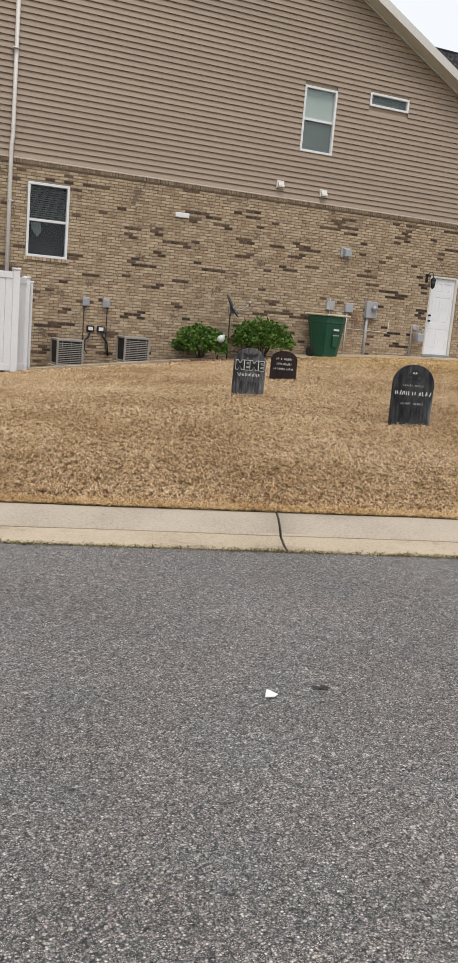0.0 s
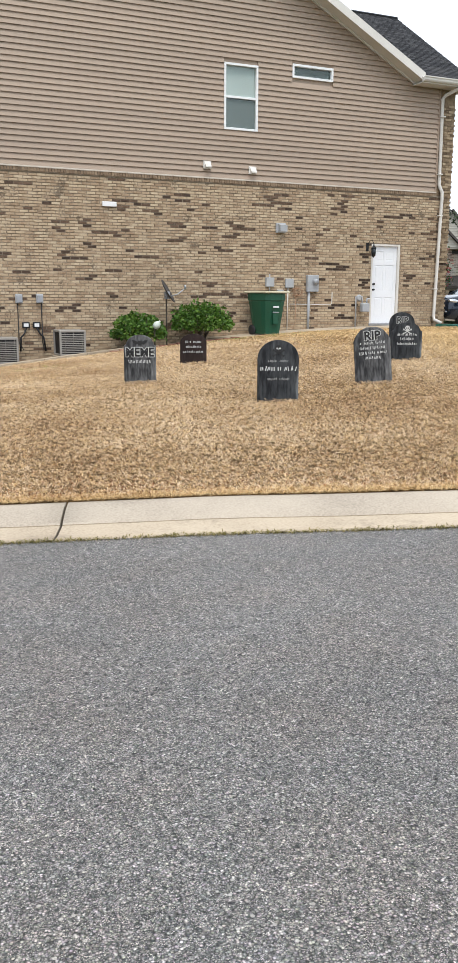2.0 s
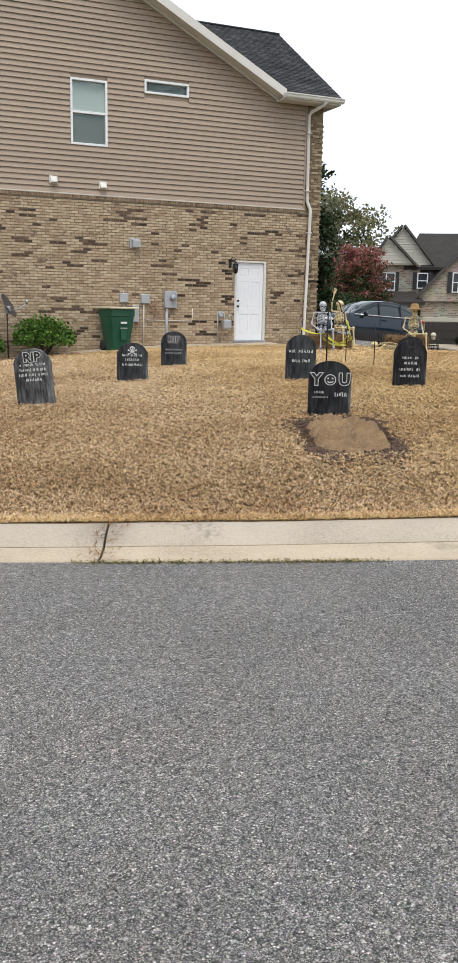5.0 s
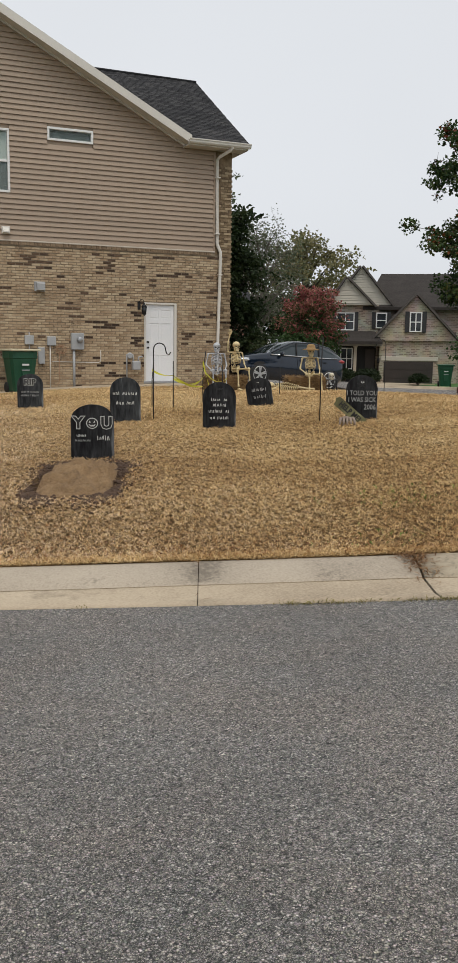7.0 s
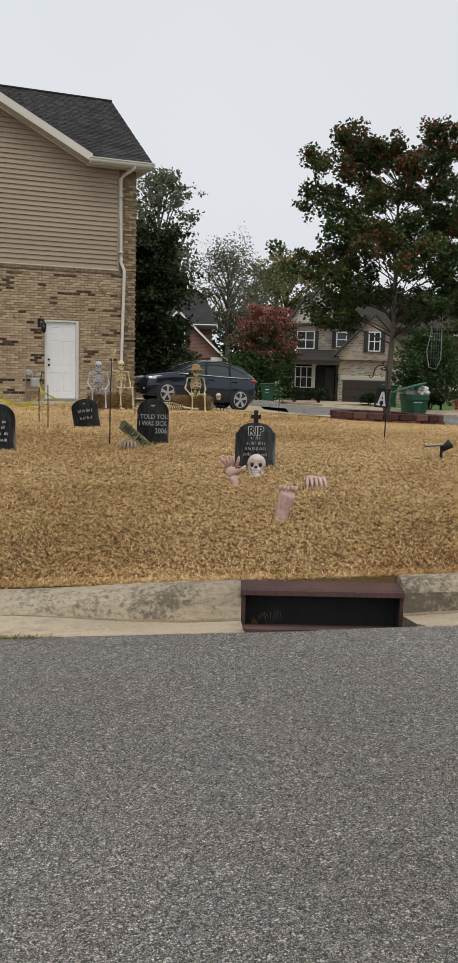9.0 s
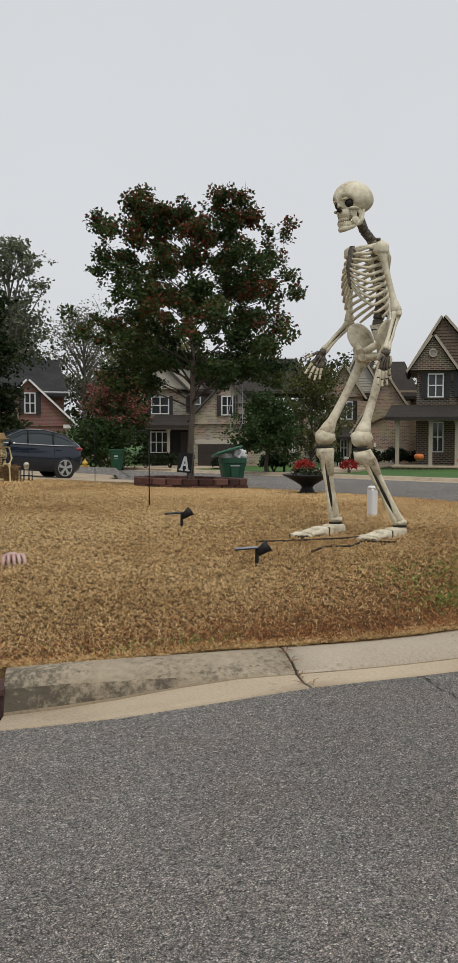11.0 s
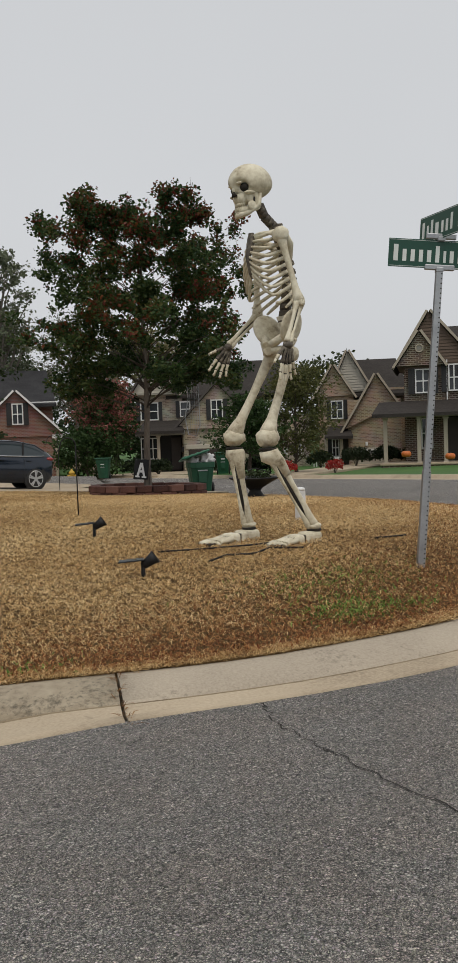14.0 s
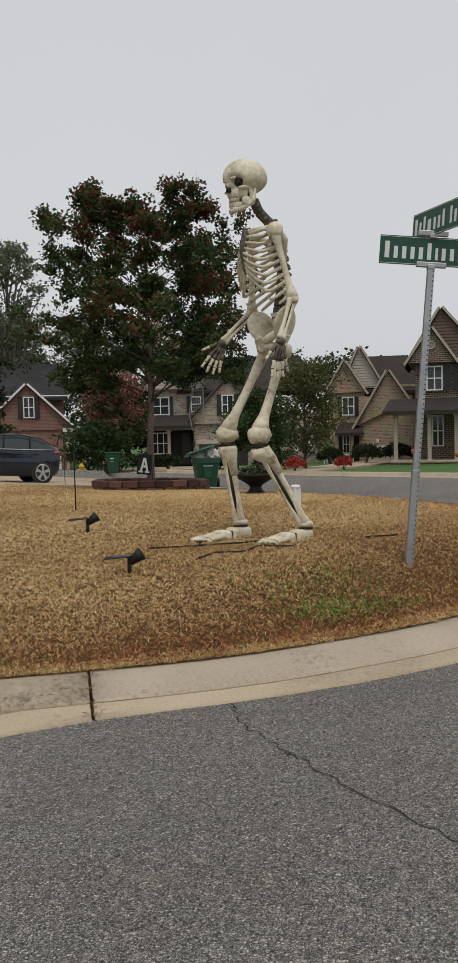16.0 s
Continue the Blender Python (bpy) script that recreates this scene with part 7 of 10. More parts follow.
hay_bale(14.62, 17.05, gz(14.6, 17.05), -14, 1.0)
hay_bale(16.5, 16.55, gz(16.5, 16.5), -16, 0.92)
seated_skeleton(14.27, 16.77, gz(14.3, 16.8), -12, M_BONE_G, "grey plastic skeleton seated on a straw bale")
seated_skeleton(14.88, 17.05, gz(14.9, 17) + 0.03, 4, M_BONE_Y, "cream plastic skeleton seated on a straw bale, one arm raised", True)
seated_skeleton(16.54, 16.36, gz(16.5, 16.4) - 0.08, -10, M_BONE_Y, "yellowed plastic skeleton in a hat seated on a straw bale", False, True)

# a skeleton half out of the ground, lying towards the bales
bm = bmesh.new()
ribcage(bm, (0.0, 0, 0.16), (0.42, 0, 0.12), (0, 0, -1), 0.13, 0.07, 0.009, 9)
vertebrae(bm, [(-0.08, 0, 0.17), (0.2, 0, 0.2), (0.5, 0, 0.12)], 0.024, 12)
skull(bm, (-0.2, -0.02, 0.13), 0.098, (-1, -0.3, -0.1))
for s in (-1, 1):
    long_bone(bm, (0.02, s * 0.16, 0.16), (-0.18, s * 0.26, 0.06), 0.014, 1.7, 1.7, 7)
    long_bone(bm, (-0.18, s * 0.26, 0.06), (-0.4, s * 0.2, 0.03), 0.012, 1.7, 1.6, 7)
    long_bone(bm, (0.5, s * 0.08, 0.1), (0.85, s * 0.12, 0.06), 0.018, 1.7, 1.7, 7)
ob = mesh_ob("crawling_skeleton", bm, [M_BONE_Y, M_HOLLOW])
ob.matrix_world = pose(15.72, 16.4, gz(15.8, 16.4), 0, 0, -16)
tagged(ob, "cream plastic skeleton crawling over the grass by a bale", "skeleton")

# lantern cage with a small skull
cg = thing("skull_lantern", 17.13, 16.35, gz(17.1, 16.3), 0, "small black wire lantern with a pale skull inside", "lantern")
bm = bmesh.new()
for z0 in (0.0, 0.14, 0.28):
    tube(bm, [(0.14 * math.cos(k * math.pi / 6), 0.14 * math.sin(k * math.pi / 6), z0 + 0.01) for k in range(13)], 0.009, 5)
for k in range(8):
    a = k * math.pi / 4
    tube(bm, [(0.14 * math.cos(a), 0.14 * math.sin(a), 0), (0.14 * math.cos(a), 0.14 * math.sin(a), 0.29)], 0.007, 5)
part("cage", bm, M_BLACK, cg)
bm = bmesh.new()
skull(bm, (0, 0, 0.38), 0.085, (-0.3, -1, 0))
part("skull_ornament", bm, [M_BONE, M_HOLLOW], cg)

# ---- rubber props bursting from the lawn, kept plain
M_FLESH = surf("painted_latex", [(0.28, 0.15, 0.135), (0.5, 0.34, 0.31), (0.64, 0.48, 0.44)], 7, 30, 0.55, 0.3, 0.006)
bm = bmesh.new()
skull(bm, (0, 0, 0.125), 0.125, (-0.1, -1, 0.25))
ob = mesh_ob("monster_head_prop", bm, [surf("bleached_latex", [(0.34, 0.26, 0.24), (0.56, 0.48, 0.44), (0.68, 0.6, 0.55)], 7, 30, 0.55, 0.3, 0.006), M_HOLLOW])
ob.matrix_world = pose(12.99, 4.9, gz(12.99, 4.9) - 0.01, 0, 0, TZ)
tagged(ob, "pinkish latex ghoul head prop sunk in the grass", "Halloween prop", "latex props on the lawn")


def latex_paw(x, y, rz, open_up, label, mat=None):
    bm = bmesh.new()
    if open_up:
        tube(bm, [(0, 0, -0.06), (0.0, 0, 0.02), (-0.02, 0, 0.08)], [0.034, 0.03, 0.034], 9)
        ball(bm, (-0.03, 0, 0.115), (0.05, 0.024, 0.05), None, 3, 0.1)
        for k in range(4):
            f = k - 1.5
            tube(bm, [(-0.03 + f * 0.022, 0, 0.145), (-0.04 + f * 0.04, -0.01, 0.2), (-0.045 + f * 0.05, -0.025, 0.235)], [0.014, 0.013, 0.009], 8)
        tube(bm, [(0.01, -0.01, 0.1), (0.06, -0.02, 0.14), (0.085, -0.03, 0.165)], [0.016, 0.014, 0.009], 8)
    else:
        ball(bm, (0, 0.02, 0.06), (0.055, 0.06, 0.032), None, 3, 0.1)
        for k in range(5):
            f = k - 2
            tube(bm, [(f * 0.022, -0.01, 0.07), (f * 0.034, -0.06, 0.075), (f * 0.038, -0.085, 0.04), (f * 0.04, -0.09, -0.01)], [0.016, 0.015, 0.013, 0.01], 8)
    ob = mesh_ob("latex_claw_prop", bm, mat or M_FLESH, True)
    ob.matrix_world = pose(x, y, gz(x, y), 0, 0, rz) @ Matrix.Scale(1.25, 4)
    tagged(ob, label, "Halloween prop", "latex props on the lawn")


latex_paw(12.58, 4.5, TZ - 10, True, "pinkish latex claw prop reaching up from the grass")
latex_paw(13.24, 4.1, TZ + 14, False, "pinkish latex claw prop gripping the grass")
latex_paw(12.36, 7.55, TZ, False, "grey latex claw prop beside a leaning board", surf("grey_latex", [(0.16, 0.12, 0.09), (0.32, 0.25, 0.2)], 6, 30, 0.6, 0.3, 0.005))
bm = bmesh.new()
tube(bm, [(0, 0, -0.05), (0, 0, 0.04), (0.004, -0.005, 0.1), (0.012, -0.01, 0.17), (0.016, -0.012, 0.2)], [0.045, 0.047, 0.044, 0.055, 0.045], 12)
for k in range(5):
    ball(bm, (-0.04 + k * 0.025, -0.018, 0.222 + 0.008 * (k > 2)), (0.013 + 0.004 * (k == 4), 0.016, 0.02), None, 2)
ob = mesh_ob("latex_foot_prop", bm, M_FLESH, True)
ob.matrix_world = pose(12.35, 2.97, gz(12.35, 2.97), 0, 8, TZ - 4) @ Matrix.Scale(1.25, 4)
tagged(ob, "pinkish latex foot prop sticking out of the grass", "Halloween prop", "latex props on the lawn")
# ---- stakes, hooks and caution tape
M_TAPE = surf("yellow_tape", [(0.5, 0.47, 0.02), (0.62, 0.6, 0.05)], 6, 30, 0.45, 0.1, 0.003)


def stake(x, y, h, name="garden_stake", label="thin black metal stake in the lawn", r=0.008, lean=0.0):
    t = thing(name, x, y, gz(x, y), 0, label, "stake", "black stakes in the lawn")
    bm = bmesh.new()
    tube(bm, [(0, 0, -0.1), (0, 0, h * 0.6), (lean, 0, h)], r, 6)
    part("rod", bm, M_BLACK, t)
    return t


def crook(x, y, h, rz, reach=0.17):
    t = thing("shepherd_hook", x, y, gz(x, y), rz, "black wire shepherd hook pushed into the lawn", "hook", "shepherd hooks")
    bm = bmesh.new()
    pts = [(0, 0, -0.1), (0, 0, h - 0.1)]
    for k in range(9):
        a = math.pi - k * math.pi / 8
        pts.append((reach / 2 + reach / 2 * math.cos(a), 0, h - 0.1 + reach / 2 * math.sin(a)))
    pts += [(reach + 0.015, 0, h - 0.16), (reach + 0.05, 0, h - 0.18), (reach + 0.075, 0, h - 0.14)]
    tube(bm, pts, 0.0085, 7)
    part("rod", bm, M_BLACK, t)
    return t


crook(10.36, 9.57, 1.12, TZ)
stake(11.17, 11.02, 0.78)
stake(11.0, 11.6, 0.78, lean=0.03)
stake(11.97, 11.75, 0.9, lean=0.05)
stake(11.94, 10.8, 0.7)
stake(12.24, 8.05, 1.14, lean=0.02)
stake(14.02, 12.9, 0.55)
crook(16.08, 7.29, 1.05, 165, 0.2)
crook(19.1, 17.05, 1.35, 180, 0.28)


def tape(points, w=0.024):
    """A ribbon that sags and twists between its knots."""
    t = thing("caution_tape", *points[0], 0, "crinkled yellow caution tape strung between stakes", "tape")
    base = Vector(points[0])
    bm = bmesh.new()
    last = None
    k = 0
    for a, b in zip(points, points[1:]):
        a, b = Vector(a) - base, Vector(b) - base
        for i in range(13):
            f = i / 12
            p = a.lerp(b, f) - Vector((0, 0, 0.12 * (b - a).length * 4 * f * (1 - f) * 0.5))
            tw = k * 0.35
            o = Vector((0.25 * math.sin(tw) * w, 0.4 * math.cos(tw * 0.7) * w, w * (0.5 + 0.3 * math.cos(tw))))
            pair = (bm.verts.new(p - o), bm.verts.new(p + o))
            if last:
                bm.faces.new((last[0], last[1], pair[1], pair[0]))
            last = pair
            k += 1
    part("ribbon", bm, M_TAPE, t)
    return t


def gp(x, y, h):
    return (x, y, gz(x, y) + h)


tape([gp(11.0, 11.6, 0.62), gp(11.17, 11.02, 0.55), gp(11.97, 11.75, 0.3), gp(11.97, 11.75, 0.72), gp(12.05, 11.6, 0.25)])
tape([gp(11.97, 11.75, 0.6), gp(13.2, 13.6, 0.35), gp(14.6, 17.6, 0.5)])
tape([gp(11.17, 11.02, 0.5), gp(11.6, 11.3, 0.38), gp(11.97, 11.75, 0.45)])


# ---- solar spotlights
def spotlight(x, y, rz, s=1.0):
    t = thing("solar_spotlight", x, y, gz(x, y), rz, "black plastic solar spotlight on a ground spike", "spotlight", "solar spotlights on the lawn")
    bm = bmesh.new()
    tube(bm, [(0, 0, -0.08), (0, 0, 0.05 * s), (0, 0, 0.17 * s)], [0.008, 0.018, 0.016], 8)
    part("spike", bm, M_BLACK, t)
    bm = bmesh.new()
    soft_box(bm, -0.2 * s, 0.02, -0.06 * s, 0.06 * s, 0.17 * s, 0.185 * s, 0.005, pose(0, 0, 0, 0, -4, 0))
    part("solar_panel", bm, M_GLASS, t, "dark solar panel")
    bm = bmesh.new()
    lathe(bm, [(0.012, -0.09), (0.035, -0.08), (0.048, 0.0), (0.062, 0.05), (0.058, 0.05), (0.045, 0.01)], 16, pose(0.07 * s, 0, 0.17 * s, 0, 55, 0) @ Matrix.Scale(s, 4))
    part("lamp_head", bm, M_BLACK, t)
    bm = bmesh.new()
    lathe(bm, [(0.05, 0.03), (0.02, 0.036), (0.002, 0.036)], 16, pose(0.07 * s, 0, 0.17 * s, 0, 55, 0) @ Matrix.Scale(s, 4))
    part("lens", bm, M_GREYBOX, t, "clear lens")


spotlight(15.47, 5.1, -20, 0.95)
spotlight(14.96, 2.67, -26, 0.92)

# ---- trees
M_MAPLE = leafy("maple_leaves", [(0.015, 0.037, 0.012), (0.028, 0.06, 0.018), (0.06, 0.098, 0.028), (0.1, 0.1, 0.03)])
M_MAPLE_RED = leafy("turned_maple_leaves", [(0.2, 0.036, 0.024), (0.12, 0.032, 0.02), (0.19, 0.066, 0.024), (0.09, 0.05, 0.02)])


def tree(name, x, y, z, trunk_r, fork, crown, limbs, leaves, leaf, mat, label, seed, spread=0.33, lean=0.0, flat=0.55, bark=None, tips=5, turn=0.42, belly=0.5, dip=0.6, spin=0):
    """A trunk that forks into limbs and twigs; leaves hang in clumps along the twigs. crown: rx, ry, bottom, top."""
    rnd = random.Random(seed)
    t = thing(name, x, y, z, spin, label, "tree")
    rx, ry, z0, z1 = crown
    zc = z0 + (z1 - z0) * belly
    bm = bmesh.new()
    top = z0 + (z1 - z0) * 0.72
    pts = [(lean * k / 8 * top * 0.1 + 0.05 * math.sin(k * 1.7 + seed), 0.05 * math.cos(k * 1.3 + seed) - 0.05 * math.cos(seed), top * k / 8) for k in range(9)]
    pts[0] = (0, 0, -0.15)
    tube(bm, pts, [trunk_r * (1.35 if k == 0 else 1.0 - 0.1 * k) for k in range(9)], 10)
    part("trunk", bm, bark or M_BARK, t)
    bm = bmesh.new()
    clumps = []
    for i in range(limbs):
        f = (i + rnd.random()) / limbs
        h0 = fork + (top - fork) * f ** 1.25
        k = min(int(h0 / top * 8), 7)
        p0 = Vector(pts[k]).lerp(Vector(pts[k + 1]), h0 / top * 8 - k)
        a = i * 2.4 + rnd.uniform(-0.5, 0.5)
        el = (f * (1.25 + dip) - dip) + rnd.uniform(-0.22, 0.22)
        el = max(-0.75, min(1.4, el))
        bump = 0.82 + 0.3 * rnd.random()
        end = Vector((rx * math.cos(a) * math.cos(el) * bump, ry * math.sin(a) * math.cos(el) * bump, zc + ((z1 - zc) if el > 0 else (zc - z0)) * math.sin(el) * bump))
        mid = p0.lerp(end, 0.5) + Vector((0, 0, 0.12 * (end - p0).length))
        r0 = trunk_r * (0.42 - 0.2 * f)
        tube(bm, [p0, p0.lerp(mid, 0.5), mid, mid.lerp(end, 0.5) + Vector((0, 0, 0.05)), end], [r0, r0 * 0.8, r0 * 0.55, r0 * 0.32, 0.008], 6)
        for j in range(tips):
            g = rnd.uniform(0.35, 1)
            q = (p0.lerp(mid, g * 2) if g < 0.5 else mid.lerp(end, g * 2 - 1))
            tip = q + Vector((rnd.gauss(0, 1), rnd.gauss(0, 1), rnd.gauss(0.15, 0.6))) * spread * 1.5
            tube(bm, [q, q.lerp(tip, 0.5) + Vector((0, 0, 0.04)), tip], [r0 * 0.3, r0 * 0.2, 0.004], 4)
            clumps += [tip, q.lerp(tip, 0.5)]
        clumps += [end, mid.lerp(end, 0.6)]
    tagged(part("limb_work", bm, bark or M_BARK, t), kind="stuff")
    verts, faces, idx, pair = [], [], [], isinstance(mat, tuple)
    per = max(1, leaves // len(clumps))
    for c in clumps:
        s = spread * rnd.uniform(0.6, 1.2)
        for k in range(int(per * rnd.uniform(0.5, 1.5))):
            q = Vector((rnd.gauss(0, 1), rnd.gauss(0, 1), rnd.gauss(0, 1))).normalized() * 1.65 * s * rnd.random() ** 0.5
            p = Vector((c.x + q.x, c.y + q.y, c.z + q.z * flat))
            leaf_quads(verts, faces, p, leaf * rnd.uniform(0.7, 1.35), rnd, 0.6)
            turned = pair and rnd.random() < (p.z - z0) / (z1 - z0) * 1.15 - turn + 0.35 * noise.noise(c * 0.9)
            idx += [1 if turned else 0] * 2
    ob = raw("crown", verts, faces, list(mat) if pair else mat, idx)
    ob.parent = t
    return t


MX, MY = 19.40, 12.45


def maple(x, y, z, seed, leaves, leaf):
    """A broad young maple: a slim trunk, limbs that sweep up and out to an uneven, two-tiered crown full of gaps."""
    rnd = random.Random(seed)
    t = thing("maple_tree", x, y, z, 0, "young maple with dark green and rust-red leaves in a raised bed", "tree")
    stem = [(0, 0, -0.15), (0.01, 0, 0.3), (0.02, 0.02, 0.9), (0.05, -0.01, 1.6), (0.04, -0.03, 2.3), (0.06, 0.0, 3.0), (0.02, 0.03, 3.6), (0.05, 0.02, 4.2), (0.02, 0.0, 4.8), (0.05, 0.02, 5.3)]
    bm = bmesh.new()
    tube(bm, stem, [0.1, 0.074, 0.064, 0.058, 0.05, 0.042, 0.034, 0.026, 0.018, 0.007], 12)
    part("trunk", bm, surf("maple_bark", [(0.07, 0.055, 0.043), (0.135, 0.11, 0.088), (0.2, 0.17, 0.14)], 6, 30, 0.95, 0.9, 0.02, stretch=(1, 1, 0.3)), t)

    def on_stem(h):
        k = next((i for i in range(1, len(stem) - 2) if stem[i + 1][2] > h), len(stem) - 2)
        return Vector(stem[k]).lerp(Vector(stem[k + 1]), (h - stem[k][2]) / (stem[k + 1][2] - stem[k][2]))

    bm, clumps = bmesh.new(), []
    n = 92
    for i in range(n):
        f = (i + 0.5) / n
        h = 1.98 + 3.72 * f ** 0.96
        a = i * 2.39996 + rnd.uniform(-0.35, 0.35)
        r = float(np.interp(h, [1.8, 2.15, 2.6, 3.1, 3.4, 3.7, 4.1, 4.6, 4.9, 5.2, 5.5], [1.1, 2.35, 2.6, 2.65, 2.35, 1.85, 1.9, 2.1, 2.05, 1.75, 1.25]))
        r *= rnd.choice((0.5, 0.75, 0.95, 1.0, 1.06)) * (1 + 0.06 * math.cos(a + 0.5))
        end = Vector((r * math.cos(a), r * math.sin(a), h + rnd.uniform(-0.18, 0.18)))
        p0 = on_stem(min(max(1.45 + rnd.uniform(0, 1.1), h - 0.1 - 0.34 * r), 4.8))
        mid = p0.lerp(end, 0.5) + Vector((rnd.uniform(-0.12, 0.12), rnd.uniform(-0.12, 0.12), 0.1 * r))
        r0 = 0.019 - 0.009 * f
        path = [p0, p0.lerp(mid, 0.5) + Vector((0, 0, 0.02)), mid, mid.lerp(end, 0.5) + Vector((0, 0, 0.06)), end]
        tube(bm, path, [r0, r0 * 0.8, r0 * 0.6, r0 * 0.38, 0.005], 6)
        for j in range(7):
            g = 0.3 + 0.7 * rnd.random() ** 0.7
            q = p0.lerp(mid, g * 2) if g < 0.5 else mid.lerp(end, g * 2 - 1)
            out = (end - p0).normalized()
            tip = q + (out * rnd.uniform(0.1, 0.8) + Vector((rnd.gauss(0, 0.8), rnd.gauss(0, 0.8), rnd.gauss(0.25, 0.5)))).normalized() * rnd.uniform(0.16, 0.42)
            tube(bm, [q, q.lerp(tip, 0.5) + Vector((0, 0, 0.03)), tip], [r0 * 0.28, r0 * 0.18, 0.003], 4)
            clumps += [(tip, rnd.uniform(0.07, 0.16)), (q.lerp(tip, 0.5), rnd.uniform(0.06, 0.11))]
        clumps += [(end, rnd.uniform(0.12, 0.2)), (mid.lerp(end, 0.6), 0.13)]
        if h > 4.6 and rnd.random() < 0.6:
            up = end + Vector((rnd.uniform(-0.06, 0.06), rnd.uniform(-0.06, 0.06), rnd.uniform(0.2, 0.4)))
            tube(bm, [end, up], [0.005, 0.002], 4)
            clumps.append((end.lerp(up, 0.4), 0.07))
    tagged(part("limb_work", bm, M_BARK, t), kind="stuff")
    verts, faces, idx = [], [], []
    weight = sum(c[1] ** 2 for c in clumps)
    for c, w in clumps:
        for k in range(int(leaves * w * w / weight * rnd.uniform(0.6, 1.4))):
            q = Vector((rnd.gauss(0, 1), rnd.gauss(0, 1), rnd.gauss(0, 1))).normalized() * 1.3 * w * rnd.random() ** 0.45
            p = Vector((c.x + q.x, c.y + q.y, c.z + q.z * 0.8))
            leaf_quads(verts, faces, p, leaf * rnd.uniform(0.65, 1.35), rnd, 0.7)
            turned = rnd.random() < (p.z - 1.7) / 4.2 * 0.95 - 0.44 + 0.7 * noise.noise(c * 0.8)
            idx += [1 if turned else 0] * 2
    ob = raw("crown", verts, faces, [M_MAPLE, M_MAPLE_RED], idx)
    ob.parent = t
    return t


maple(MX, MY, gz(MX, MY) + 0.1, 11, 60000, 0.074)
# ring of wall blocks round the maple, two courses
M_BLOCK = surf("red_brown_wall_block", [(0.045, 0.018, 0.013), (0.105, 0.043, 0.031), (0.17, 0.08, 0.06)], 3, 40, 0.95, 0.6, 0.01, vary=0.5)
M_MULCH = surf("dark_mulch", [(0.02, 0.012, 0.008), (0.05, 0.03, 0.02), (0.09, 0.055, 0.035)], 8, 40, 0.95, 0.9, 0.03)
ring = thing("tree_ring", MX, MY, gz(MX, MY), 0, "raised bed of red-brown wall blocks round the maple", "raised bed")
for c in range(2):
    nb = 23
    for i in range(nb):
        a = 2 * math.pi * (i + 0.5 * c) / nb
        q = (abs(math.cos(a + 0.4)) ** 4 + abs(math.sin(a + 0.4)) ** 4) ** (-1 / 4)
        rr = 1.03 * min(q, 1.07)
        bm = bmesh.new()
        soft_box(bm, -0.146, 0.146, -0.1, 0.1, 0, 0.125, 0.012, None, 1)
        ob = part("wall_block", bm, M_BLOCK, ring)
        xx, yy = rr * math.cos(a), rr * math.sin(a)
        ob.matrix_local = pose(xx, yy, 0.45 * (gz(MX + xx, MY + yy) - gz(MX, MY)) - 0.015 + c * 0.127, 0, 0, math.degrees(a) + 90 + random.uniform(-4, 4))
bm = bmesh.new()
lathe(bm, [(0.97, 0.08), (0.7, 0.15), (0.4, 0.17), (0.05, 0.18)], 24, None, 0, True)
part("mulch", bm, M_MULCH, ring)

# monogram flag hung in front of the trunk
flag = thing("garden_flag", 19.2, 12.44, gz(19.2, 12.44) + 0.02, -31, "black garden flag with a white block monogram on a black stand", "flag")
flag.matrix_world = flag.matrix_world @ pose(0, 0, 0, 0, 7, 0) @ Matrix.Diagonal((0.72, 0.72, 0.78, 1))
bm = bmesh.new()
tube(bm, [(0.25, 0.02, -0.1), (0.25, 0.02, 0.92), (-0.22, 0.02, 0.92)], 0.008, 6)
part("stand", bm, M_BLACK, flag)
bm = bmesh.new()
gridw = [(-0.2 + 0.4 * i / 6) for i in range(7)]
for i in range(6):
    for j in range(8):
        q = [(gridw[i], j), (gridw[i + 1], j), (gridw[i + 1], j + 1), (gridw[i], j + 1)]
        bm.faces.new([bm.verts.new((px, 0.012 * math.sin(px * 16 + 0.4 * pj), 0.4 + pj * 0.064 + 0.05 * px)) for px, pj in q])
bmesh.ops.remove_doubles(bm, verts=bm.verts[:], dist=1e-4)
bmesh.ops.solidify(bm, geom=bm.faces[:], thickness=0.004)
part("cloth", bm, M_BLACK, flag)
bm = bmesh.new()
for poly in ([(-0.12, 0.47), (-0.06, 0.47), (0.02, 0.83), (-0.04, 0.83)], [(0.07, 0.47), (0.13, 0.47), (0.03, 0.83), (-0.03, 0.83)], [(-0.07, 0.58), (0.08, 0.58), (0.08, 0.64), (-0.07, 0.64)], [(-0.15, 0.45), (-0.03, 0.45), (-0.03, 0.49), (-0.15, 0.49)], [(0.03, 0.45), (0.16, 0.45), (0.16, 0.49), (0.03, 0.49)]):
    prism(bm, poly, -0.03, -0.02)
part("monogram", bm, M_WHITE, flag)

